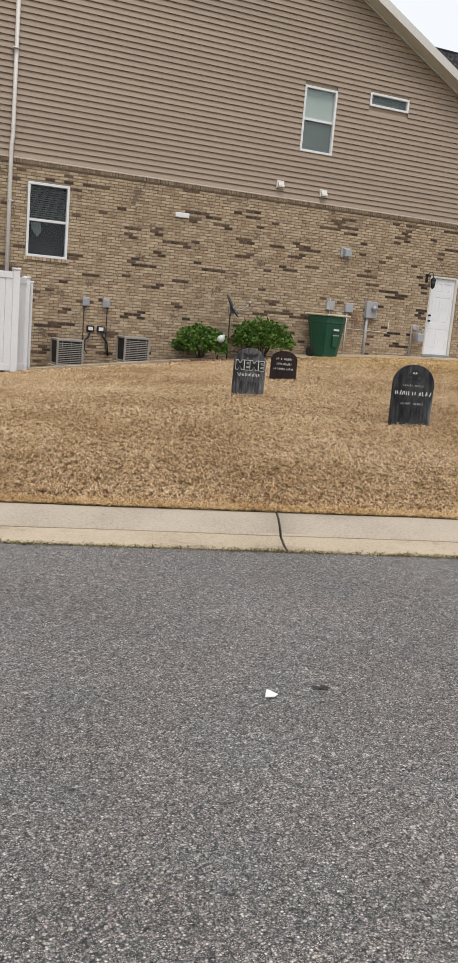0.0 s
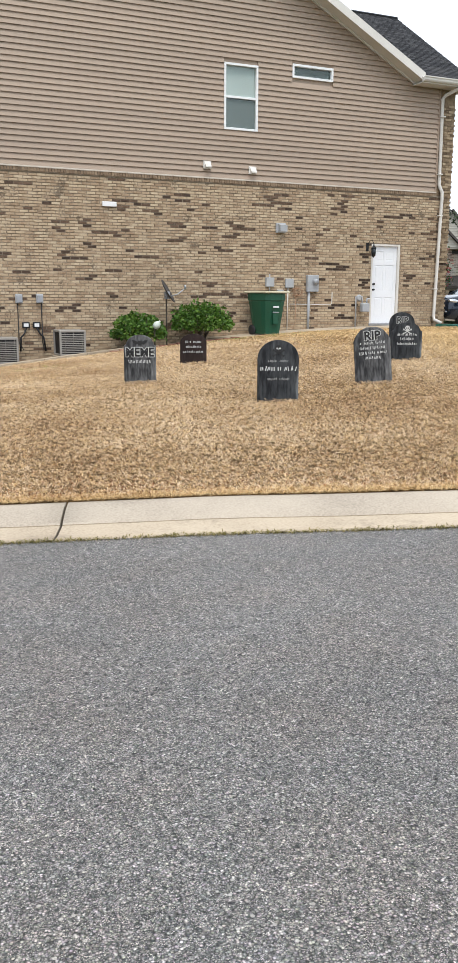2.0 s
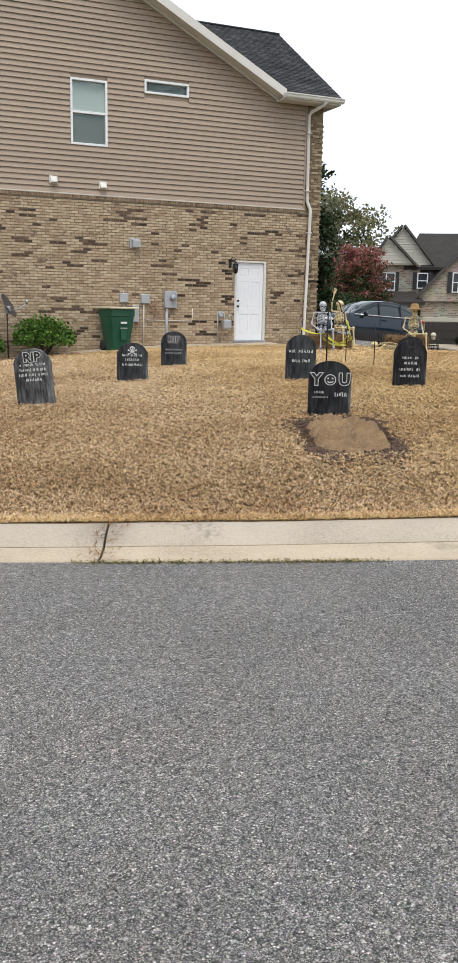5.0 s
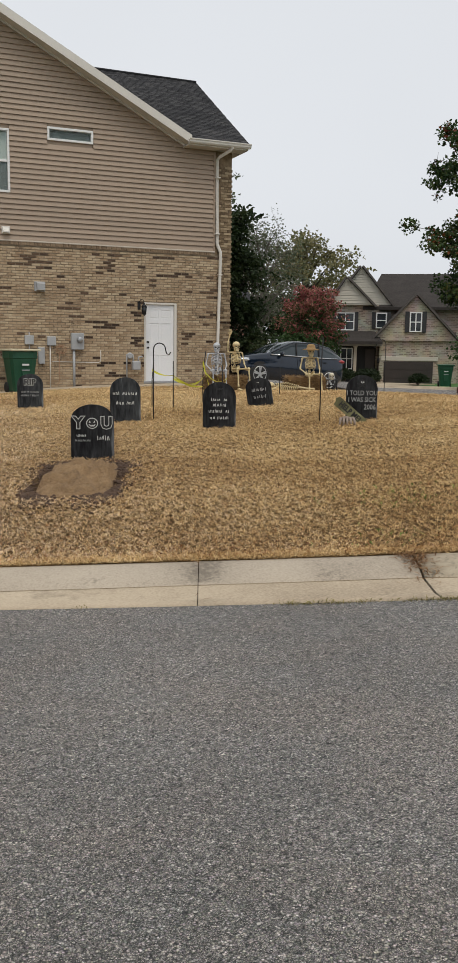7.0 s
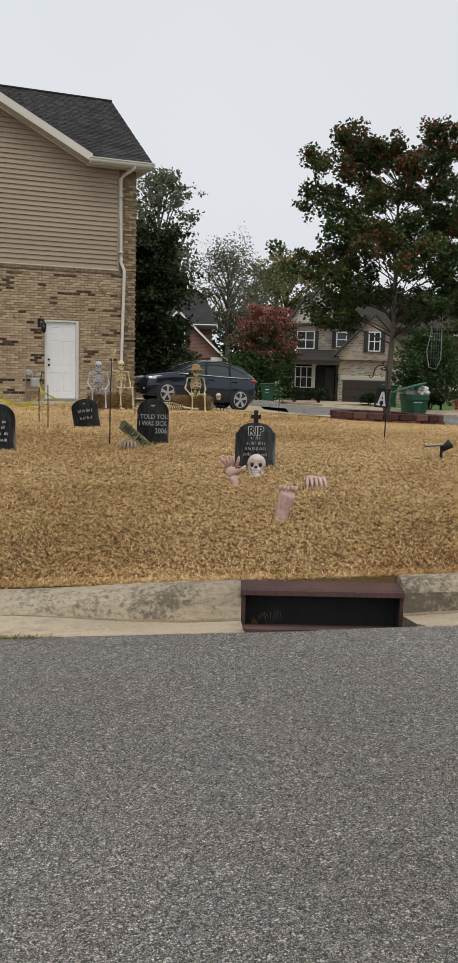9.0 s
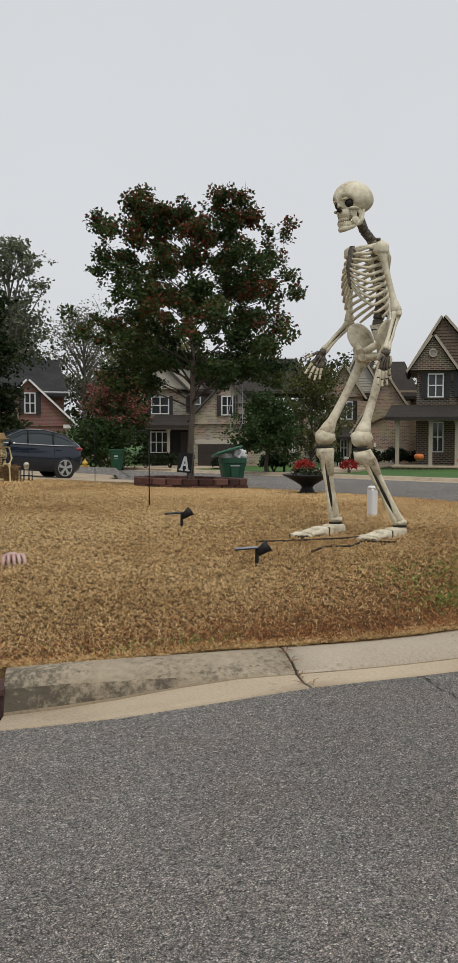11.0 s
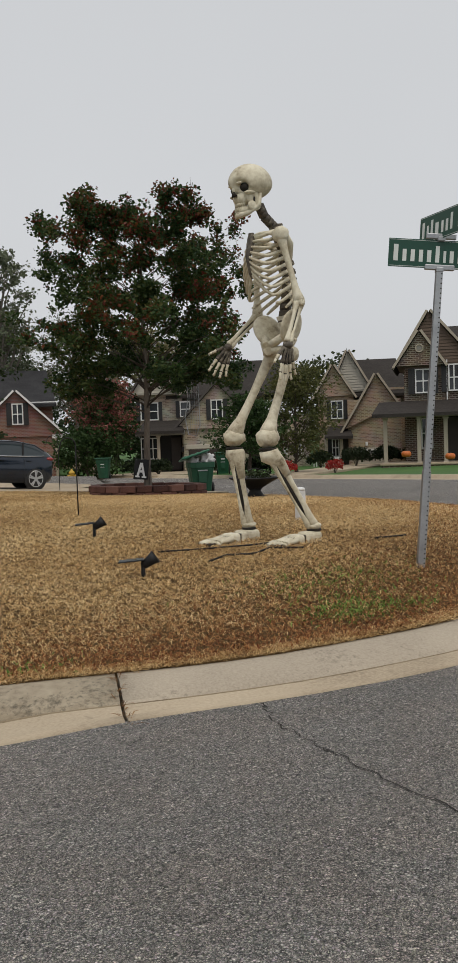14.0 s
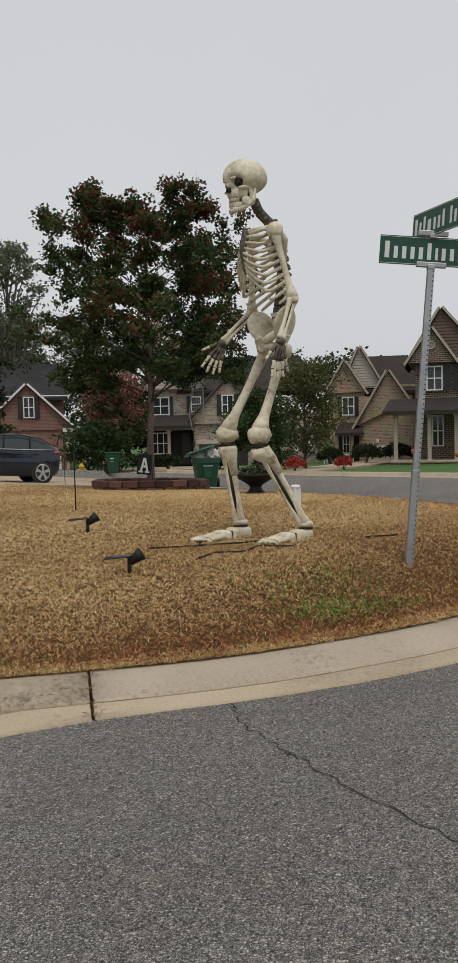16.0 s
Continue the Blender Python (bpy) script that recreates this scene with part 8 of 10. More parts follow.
# wire frame hanging in the maple
net = thing("hanging_wire_basket", 20.35, 12.2, gz(20.3, 12.2) + 1.25, -30, "pale wire and mesh basket hanging from a maple limb", "wire basket")
bm = bmesh.new()
loop = [(-0.1, 0, 1.2), (-0.09, 0, 0.75), (-0.16, 0, 0.35), (-0.1, 0, 0.02), (0.05, 0, -0.02), (0.14, 0, 0.2), (0.13, 0, 0.7), (0.12, 0, 1.2)]
tube(bm, loop, 0.011, 6)
part("rim", bm, M_STEEL, net)
bm = bmesh.new()
for k in range(9):
    z0 = 0.08 + k * 0.13
    tube(bm, [(-0.11, 0, z0), (0.02, 0.05, z0 + 0.01), (0.12, 0, z0)], 0.0045, 4)
for k in range(4):
    x0 = -0.06 + k * 0.05
    tube(bm, [(x0, 0.03, 0.03), (x0, 0.04, 0.6), (x0, 0.0, 1.2)], 0.0045, 4)
part("mesh", bm, M_STEEL, net)
bm = bmesh.new()
tube(bm, [(0.0, 0, 1.2), (0, 0, 1.9)], 0.006, 5)
part("hanger", bm, M_BLACK, net)

# black pedestal bowl planted with flowers
bowl = thing("pedestal_bowl", 19.3, 8.1, gz(19.3, 8.1), 0, "black pedestal bowl planter with a few red flowers", "planter")
bm = bmesh.new()
lathe(bm, [(0.17, 0), (0.17, 0.03), (0.13, 0.05), (0.09, 0.12), (0.12, 0.16), (0.25, 0.24), (0.37, 0.3), (0.41, 0.315), (0.41, 0.335), (0.37, 0.33), (0.3, 0.3), (0.05, 0.27)], 28)
part("bowl", bm, M_BLACK, bowl)
bm = bmesh.new()
tube(bm, [(-0.3, 0, 0.32), (-0.2, 0, 0.42), (0, 0, 0.47), (0.2, 0, 0.42), (0.3, 0, 0.32)], 0.008, 6)
part("wire_loop", bm, M_BLACK, bowl)
rnd = random.Random(21)
verts, faces = [], []
for k in range(260):
    a, q = rnd.uniform(0, 6.28), rnd.random() ** 0.5 * 0.28
    leaf_quads(verts, faces, (q * math.cos(a), q * math.sin(a), 0.32 + rnd.uniform(0, 0.1)), 0.05, rnd, 0.8)
ob = raw("planting", verts, faces, leafy("dull_plant_leaves", [(0.02, 0.03, 0.012), (0.045, 0.06, 0.02)]))
ob.parent = bowl

# white utility marker post
mk = thing("marker_post", 17.72, 4.5, gz(17.7, 4.5), 6, "white plastic utility marker post with a domed cap", "marker post")
bm = bmesh.new()
soft_box(bm, -0.05, 0.05, -0.05, 0.05, -0.05, 0.34, 0.02, None, 3)
part("post", bm, M_WHITE, mk)
bm = bmesh.new()
lathe(bm, [(0.058, 0.33), (0.06, 0.35), (0.045, 0.365), (0.01, 0.37)], 14)
part("cap", bm, M_WHITE, mk)

# black cords and tent pegs round the skeleton's feet
cord = thing("power_cord", 16.2, 3.5, gz(16.2, 3.5), 0, "black cord snaking through the grass to the skeleton", "cord")
zz = gz(16.2, 3.5)
for seq in (((15.75, 4.0), (16.0, 3.86), (16.25, 3.74), (16.5, 3.62), (17.0, 3.5)), ((15.85, 3.2), (16.1, 3.35), (16.3, 3.2), (16.55, 3.35), (16.75, 3.1)), ((17.45, 2.98), (17.6, 2.9), (17.72, 2.86))):
    bm = bmesh.new()
    tube(bm, [(x - 16.44, y - 3.93, gz(x - 0.24, y - 0.43) - zz + 0.03) for x, y in seq], 0.009, 6)
    part("cable", bm, M_BLACK, cord)

# ---- street name sign
M_SIGN = surf("green_sign_sheeting", [(0.004, 0.05, 0.032), (0.006, 0.066, 0.042)], 2, 30, 0.4, 0.03, 0.002)
M_SIGNW = surf("white_sign_sheeting", [(0.62, 0.66, 0.64), (0.72, 0.75, 0.73)], 2, 30, 0.4, 0.03, 0.002)
sp = thing("street_sign", 16.9, 1.59, gz(16.9, 1.59), -29, "two green street name blades on a leaning galvanised perforated post", "street sign", ry=4.9)
sp.scale = (0.97, 0.97, 0.983)
bm = bmesh.new()
hw = 0.026
for x0, x1, y0, y1 in ((-hw, hw, -hw, -hw + 0.004), (-hw, hw, hw - 0.004, hw), (-hw, -hw + 0.004, -hw + 0.004, hw - 0.004), (hw - 0.004, hw, -hw + 0.004, hw - 0.004)):
    box(bm, x0, x1, y0, y1, -0.2, 2.4)
soft_box(bm, -0.031, 0.031, -0.031, 0.031, -0.2, 0.78, 0.003)
part("post", bm, M_STEEL, sp)
bm = bmesh.new()
for k in range(62):
    zz = 0.03 + k * 0.0388
    lathe(bm, [(0.0065, 0), (0.0065, 0.0012)], 6, pose(0.017 if zz > 0.78 else 0.02, -0.0262 if zz > 0.78 else -0.0312, zz, 90))
ob = part("punched_holes", bm, M_HOLLOW, sp, "rows of dark punched holes")
tagged(ob, kind="stuff")
for zb_, nm in ((2.4, "lower_bracket"), (2.645, "cross_bracket")):
    bm = bmesh.new()
    soft_box(bm, -0.12, 0.12, -0.018, 0.018, zb_ - 0.012, zb_ + 0.03, 0.006)
    soft_box(bm, -0.03, 0.03, -0.03, 0.03, zb_ - 0.03, zb_ + 0.01, 0.006)
    part(nm, bm, M_STEEL, sp)


def blade(z0, rz, x0, x1, run, name, h=0.225):
    m = pose(0, 0, 0, 0, 0, rz)
    bm = bmesh.new()
    soft_box(bm, x0, x1, -0.0025, 0.0025, z0, z0 + h, 0.002, m, 1)
    bl = part("sign_blade", bm, M_SIGN, sp, "green blade with a white name")
    bm = bmesh.new()
    for a, b, c, d in ((x0 + 0.008, x1 - 0.008, z0 + 0.008, z0 + 0.011), (x0 + 0.008, x1 - 0.008, z0 + h - 0.011, z0 + h - 0.008)):
        box(bm, a, b, -0.0035, -0.0026, c, d, m)
    part("sign_border", bm, M_SIGNW, bl)
    x = x0 + 0.035
    for w, tall in run:
        if tall is not None:
            bm = bmesh.new()
            box(bm, x + w * 0.1, x + w * 0.74, -0.0042, -0.0026, z0 + 0.048, z0 + (0.178 if tall else 0.142), m)
            part("name_bar", bm, M_SIGNW, bl)
        x += w + 0.016


blade(2.4, 0, -0.42, 0.56, [(0.058, 1), (0.05, 0), (0.052, 0), (0.05, 0), (0.052, 0), (0.05, 1), (0.034, 0), (0.05, 0), (0.05, 0), (0.05, 1), (0.03, None), (0.055, 1), (0.034, 0)], "lower")
blade(2.64, -72, -0.34, 0.62, [(0.058, 1), (0.046, 0), (0.05, 1), (0.078, 0), (0.05, 0), (0.05, 0), (0.05, 1), (0.03, None), (0.046, 1), (0.05, 0)], "upper")

# ---- car on the driveway
M_CAR = surf("blue_black_car_paint", [(0.005, 0.01, 0.02), (0.008, 0.017, 0.034)], 0.5, 4, 0.14, 0.0, 0.001, metal=0.3)
M_CAR.node_tree.nodes["Principled BSDF"].inputs["Coat Weight"].default_value = 0.55
M_CARGLASS = glass("tinted_car_glass", (0.03, 0.04, 0.045), 0.03)
M_CARGLASS.node_tree.nodes["Principled BSDF"].inputs["Specular IOR Level"].default_value = 0.5
M_CHROME = surf("bright_trim", [(0.55, 0.56, 0.58), (0.7, 0.71, 0.73)], 3, 20, 0.18, 0, 0.001, metal=0.9)
M_RIM = surf("silver_alloy", [(0.4, 0.41, 0.42), (0.55, 0.56, 0.57)], 5, 30, 0.32, 0.02, 0.001, metal=0.7)
M_REDLAMP = surf("red_lamp_lens", [(0.2, 0.01, 0.012), (0.3, 0.02, 0.02)], 5, 20, 0.15, 0, 0.001)


def car(x, y, z, heading, s):
    t = thing("car", x, y, z, heading, "dark blue-black five-door hatchback saloon parked on the drive", "car")
    t.matrix_world = pose(x, y, z, 0, -4.6, heading) @ Matrix.Diagonal((s, s, s * 1.13, 1))
    # stations from the nose to the tail: x, sill, waist height, roof height, half width, roof half width, cabin
    st = [(2.26, 0.42, 0.55, 0.56, 0.3, 0.2), (2.24, 0.34, 0.61, 0.63, 0.5, 0.36), (2.19, 0.27, 0.67, 0.7, 0.66, 0.5), (2.1, 0.22, 0.73, 0.77, 0.78, 0.6), (1.98, 0.2, 0.77, 0.82, 0.85, 0.67), (1.75, 0.19, 0.82, 0.88, 0.89, 0.72), (1.35, 0.19, 0.88, 0.95, 0.895, 0.74), (0.98, 0.19, 0.92, 1.0, 0.9, 0.74), (0.55, 0.19, 0.93, 1.23, 0.9, 0.64), (0.15, 0.19, 0.935, 1.38, 0.9, 0.59), (-0.3, 0.19, 0.94, 1.43, 0.9, 0.57), (-0.8, 0.19, 0.95, 1.425, 0.9, 0.565), (-1.3, 0.19, 0.97, 1.35, 0.9, 0.56), (-1.58, 0.2, 0.99, 1.24, 0.89, 0.56), (-1.78, 0.24, 1.0, 1.12, 0.86, 0.58), (-1.9, 0.3, 0.97, 1.05, 0.8, 0.58), (-1.96, 0.42, 0.9, 0.94, 0.7, 0.52)]
    bm = bmesh.new()
    rows = []
    for sx, sill, waist, roof, hw_, rw in st:
        half = [(hw_ * 0.86, sill), (hw_ * 0.985, sill + 0.12), (hw_, (sill + waist) / 2 + 0.05), (hw_ * 0.975, waist - 0.1), (hw_ * 0.93, waist), (rw + (hw_ * 0.93 - rw) * 0.12, roof - (roof - waist) * 0.1), (rw * 0.8, roof), (rw * 0.35, roof + 0.018)]
        sec = [(-a, b) for a, b in half] + [(a, b) for a, b in half[::-1]]
        rows.append([bm.verts.new((sx, a, b)) for a, b in sec])
    n = len(rows[0])
    for i in range(len(rows) - 1):
        for k in range(n - 1):
            f = bm.faces.new((rows[i][k], rows[i][k + 1], rows[i + 1][k + 1], rows[i + 1][k]))
            f.smooth = True
            if k in (4, n - 6) and 7 <= i <= 13:
                f.material_index = 1
            if k in (5, 6, 7, 8, 9) and i in (7, 8) or k in (6, 7, 8) and 11 <= i <= 13:
                f.material_index = 1
        bm.faces.new((rows[i][-1], rows[i][0], rows[i + 1][0], rows[i + 1][-1]))
    bm.faces.new(rows[0])
    bm.faces.new(rows[-1][::-1])
    part("body", bm, [M_CAR, M_CARGLASS], t)
    for sd in (-1, 1):
        for wx in (1.36, -1.325):
            m = pose(wx, sd * 0.8, 0.335, 90 * 1, 0, 0)
            bm = bmesh.new()
            lathe(bm, [(0.2, -0.11), (0.29, -0.11), (0.325, -0.08), (0.333, 0), (0.325, 0.08), (0.29, 0.11), (0.2, 0.11)], 28, m)
            w = part("wheel", bm, M_RUBBER, t, "black tyre with a silver five-spoke rim")
            bm = bmesh.new()
            lathe(bm, [(0.245, -sd * 0.1), (0.245, -sd * 0.115), (0.225, -sd * 0.118), (0.215, -sd * 0.07)], 28, m, 0, False)
            for k in range(5):
                a = k * 2 * math.pi / 5 + 0.3
                for da in (-0.13, 0.13):
                    b2 = bmesh.new()
                    box(b2, 0.04, 0.232, -0.021, 0.021, -sd * 0.105 - 0.012, -sd * 0.105 + 0.012)
                    add(bm, b2, m @ pose(0, 0, 0, 0, 0, math.degrees(a + da)))
            lathe(bm, [(0.06, -sd * 0.12), (0.05, -sd * 0.09)], 14, m)
            part("rim", bm, M_RIM, w)
            bm = bmesh.new()
            lathe(bm, [(0.22, -sd * 0.03), (0.22, -sd * 0.05)], 24, m)
            part("brake_disc", bm, M_BLACK, w)
            bm = bmesh.new()
            lathe(bm, [(0.37, -0.1), (0.37, 0.1)], 28, pose(wx, sd * 0.79, 0.35, 90, 0, 0))
            part("wheel_arch", bm, M_RUBBER, t)
        bm = bmesh.new()
        tube(bm, [(1.0, sd * 0.86, 0.955), (0.2, sd * 0.862, 0.965), (-1.0, sd * 0.862, 0.985), (-1.6, sd * 0.85, 1.01)], 0.016, 6)
        part("waist_trim", bm, M_CHROME, t, "bright waistline strip")
        bm = bmesh.new()
        tube(bm, [(0.95, sd * 0.8, 1.0), (0.5, sd * 0.735, 1.22), (0.1, sd * 0.665, 1.37), (-0.6, sd * 0.64, 1.41), (-1.3, sd * 0.66, 1.32), (-1.62, sd * 0.74, 1.15)], 0.02, 5)
        part("roof_rail", bm, M_CAR, t)
        for px in (0.0, -0.88):
            bm = bmesh.new()
            tube(bm, [(px, sd * 0.835, 0.96), (px - 0.05, sd * 0.64, 1.39)], 0.03, 5)
            part("pillar", bm, M_BLACK, t)
        bm = bmesh.new()
        ball(bm, (0.62, sd * 0.98, 0.99), (0.07, 0.12, 0.075), None, 3)
        part("mirror", bm, M_CAR, t)
        bm = bmesh.new()
        ball(bm, (1.86, sd * 0.735, 0.73), (0.26, 0.13, 0.07), None, 3)
        part("headlight", bm, M_CHROME, t, "clear headlight")
        bm = bmesh.new()
        ball(bm, (-1.8, sd * 0.74, 0.93), (0.16, 0.14, 0.06), None, 3)
        part("tail_light", bm, M_REDLAMP, t, "red tail light")
        bm = bmesh.new()
        soft_box(bm, 1.95, 2.17, sd * 0.64 - 0.1, sd * 0.64 + 0.1, 0.38, 0.43, 0.015)
        part("fog_trim", bm, M_CHROME, t)
        for px in (-0.1, -0.98):
            bm = bmesh.new()
            soft_box(bm, px - 0.18, px, sd * 0.9 - 0.02, sd * 0.9 + 0.02, 0.84, 0.875, 0.01)
            part("door_handle", bm, M_CAR, t)
            bm = bmesh.new()
            box(bm, px + 0.06, px + 0.068, sd * 0.9 - 0.006, sd * 0.9 + 0.003, 0.3, 0.92)
            part("door_gap", bm, M_RUBBER, t)
    bm = bmesh.new()
    soft_box(bm, 2.1, 2.262, -0.42, 0.42, 0.3, 0.36, 0.02)
    soft_box(bm, 2.1, 2.268, -0.3, 0.3, 0.48, 0.53, 0.02)
    part("grille", bm, M_BLACK, t, "black slatted grille")
    return t


car(18.58, 21.9, 0.43, 180, 0.87)

# ---- small marks on the street
def flat_patch(name, x, y, r, material, label, seed, stretch=1.0, rz=0, lift=0.004):
    rnd = random.Random(seed)
    bm = bmesh.new()
    pts = []
    for k in range(22):
        a = 2 * math.pi * k / 22
        q = r * (0.45 + 0.85 * rnd.random())
        px, py = q * math.cos(a) * stretch, q * math.sin(a)
        c, s_ = math.cos(radians(rz)), math.sin(radians(rz))
        wx, wy = x + px * c - py * s_, y + px * s_ + py * c
        pts.append(bm.verts.new((wx, wy, float(road_z(wx, wy)) + lift)))
    bm.faces.new(pts)
    return tagged(mesh_ob(name, bm, material), label, "stain", kind="structure")


M_OIL = stony("dark_oil_stain", [(0.0, 0.015, 0.0), (0.5, 0.035, 0.0), (0.9, 0.09, 0.02), (1.0, 0.25, 0.02)], 0.4)
for k, (px, py, pr, ps) in enumerate(((4.27, 3.2, 0.017, 3.0), (4.36, 3.205, 0.022, 2.6), (4.43, 3.225, 0.024, 2.2), (4.42, 3.06, 0.024, 2.4), (4.49, 3.04, 0.012, 2.6), (4.985, 3.035, 0.006, 4.0))):
    flat_patch("oil_stain", px, py, pr, M_OIL, "ragged dark oil stain on the asphalt", 3 + k, ps, TZ - 8)
flat_patch("oil_stain", 0.264, 3.155, 0.02, M_OIL, "small dark spot on the asphalt", 5, 1.6, TZ)
flat_patch("oil_stain", 11.26, -0.99, 0.026, M_OIL, "small dark spot on the asphalt", 6, 1.3, TZ)
bm = bmesh.new()
zl = float(road_z(0.04, 3.12)) + 0.006
prism(bm, [(-0.03, 0.012), (0.0, 0.03), (0.026, 0.022), (0.024, -0.03), (0.01, -0.022)], 0, 0.003, pose(0.05, 3.155, zl, 90, 0, 20))
lit = mesh_ob("paper_scrap", bm, M_WHITE)
tagged(lit, "torn white paper scrap lying on the asphalt", "litter")
# a crack wandering out from the gutter
bm = bmesh.new()
crack = [(14.4, -0.03), (14.385, -0.1), (14.291, -0.362), (14.297, -0.519), (14.274, -0.747), (14.284, -0.839), (14.262, -1.312), (14.293, -1.695), (14.33, -2.0), (14.4, -2.3)]
rnd = random.Random(8)
fine = []
for a, b in zip(crack, crack[1:]):
    for k in range(9):
        f = k / 9
        fine.append((a[0] + (b[0] - a[0]) * f + rnd.gauss(0, 0.012), a[1] + (b[1] - a[1]) * f + rnd.gauss(0, 0.012)))
last = None
for i, (x, y) in enumerate(fine):
    w = 0.0016 + 0.0028 * rnd.random()
    pair = [bm.verts.new((x - w, y, float(road_z(x - w, y)) + 0.003)), bm.verts.new((x + w, y, float(road_z(x + w, y)) + 0.003))]
    if last:
        bm.faces.new((last[0], last[1], pair[1], pair[0]))
    last = pair
tagged(mesh_ob("road_crack", bm, M_HOLLOW), "dark branching crack in the asphalt", "crack", kind="structure")
# ---- houses across the side street
def far_brick(name, a, b, mortar, size=0.22):
    mt, n, l, bs = nodes_of(name)
    tc, mp, br, ns, mx = n.new("ShaderNodeTexCoord"), n.new("ShaderNodeMapping"), n.new("ShaderNodeTexBrick"), n.new("ShaderNodeTexNoise"), n.new("ShaderNodeMixRGB")
    mp.inputs["Rotation"].default_value = (radians(90), 0, 0)
    l.new(tc.outputs["Object"], mp.inputs["Vector"])
    l.new(mp.outputs["Vector"], br.inputs["Vector"])
    br.inputs["Scale"].default_value, br.inputs["Brick Width"].default_value, br.inputs["Row Height"].default_value = 1.0, size, size * 0.36
    br.inputs["Mortar Size"].default_value, br.inputs["Bias"].default_value = 0.017, -0.1
    br.inputs["Color1"].default_value, br.inputs["Color2"].default_value, br.inputs["Mortar"].default_value = (*a, 1), (*b, 1), (*mortar, 1)
    ns.inputs["Scale"].default_value, ns.inputs["Detail"].default_value = 1.4, 5
    l.new(tc.outputs["Object"], ns.inputs["Vector"])
    mx.blend_type = "MULTIPLY"
    mx.inputs["Fac"].default_value = 0.5
    l.new(br.outputs["Color"], mx.inputs["Color1"])
    l.new(ns.outputs["Color"], mx.inputs["Color2"])
    l.new(mx.outputs["Color"], bs.inputs["Base Color"])
    bs.inputs["Roughness"].default_value = 0.92
    return mt


M_STONEF = far_brick("pale_stone_brick", (0.52, 0.43, 0.34), (0.19, 0.145, 0.11), (0.5, 0.44, 0.37), 0.27)
M_REDF = far_brick("red_house_brick", (0.3, 0.12, 0.085), (0.21, 0.085, 0.065), (0.3, 0.22, 0.19))
M_BROWNF = far_brick("brown_house_brick", (0.46, 0.32, 0.21), (0.2, 0.125, 0.085), (0.5, 0.42, 0.33))
M_DARKF = far_brick("dark_house_brick", (0.15, 0.092, 0.064), (0.045, 0.03, 0.023), (0.34, 0.29, 0.24), 0.25)
M_CREAMF = surf("cream_siding", [(0.42, 0.39, 0.33), (0.52, 0.49, 0.42)], 1, 12, 0.7, 0.1, 0.01, stretch=(0.3, 1, 5))
M_BROWNSID = surf("brown_siding", [(0.095, 0.062, 0.044), (0.135, 0.09, 0.064)], 1, 12, 0.7, 0.1, 0.01, stretch=(0.3, 1, 5))
M_CREAMT = surf("cream_trim", [(0.34, 0.295, 0.23), (0.43, 0.375, 0.3)], 1, 20, 0.6, 0.05, 0.004)
M_DARKTRIM = surf("dark_brown_trim", [(0.05, 0.042, 0.038), (0.08, 0.068, 0.06)], 1, 20, 0.6, 0.05, 0.004)
M_GREYTRIM = surf("grey_trim", [(0.2, 0.19, 0.18), (0.28, 0.27, 0.255)], 1, 20, 0.6, 0.05, 0.004)
M_BROWNDOOR = surf("brown_black_door", [(0.02, 0.015, 0.013), (0.045, 0.033, 0.028)], 2, 20, 0.6, 0.05, 0.004)
M_SHUTTER = surf("black_shutter", [(0.014, 0.014, 0.015), (0.03, 0.03, 0.032)], 2, 20, 0.6, 0.05, 0.004)
M_FARROOF = surf("grey_brown_shingles", [(0.022, 0.02, 0.019), (0.043, 0.038, 0.035), (0.062, 0.055, 0.051)], 1.2, 9, 0.95, 0.5, 0.02, mix=0.6, stretch=(1, 1, 4), spec=0.12)


def far_box(h, name, x0, x1, z0, z1, y, deep, mat, label=""):
    bm = bmesh.new()
    soft_box(bm, x0, x1, y, y + deep, z0, z1, min(0.02, deep / 4, (x1 - x0) / 4, (z1 - z0) / 4), None, 1)
    return part(name, bm, mat, h, label)


def far_wall(h, x0, x1, z0, z1, y, deep, mat):
    bm = bmesh.new()
    box(bm, x0, x1, y, y + deep, z0 - 0.4, z1)
    return part("wall", bm, mat, h)


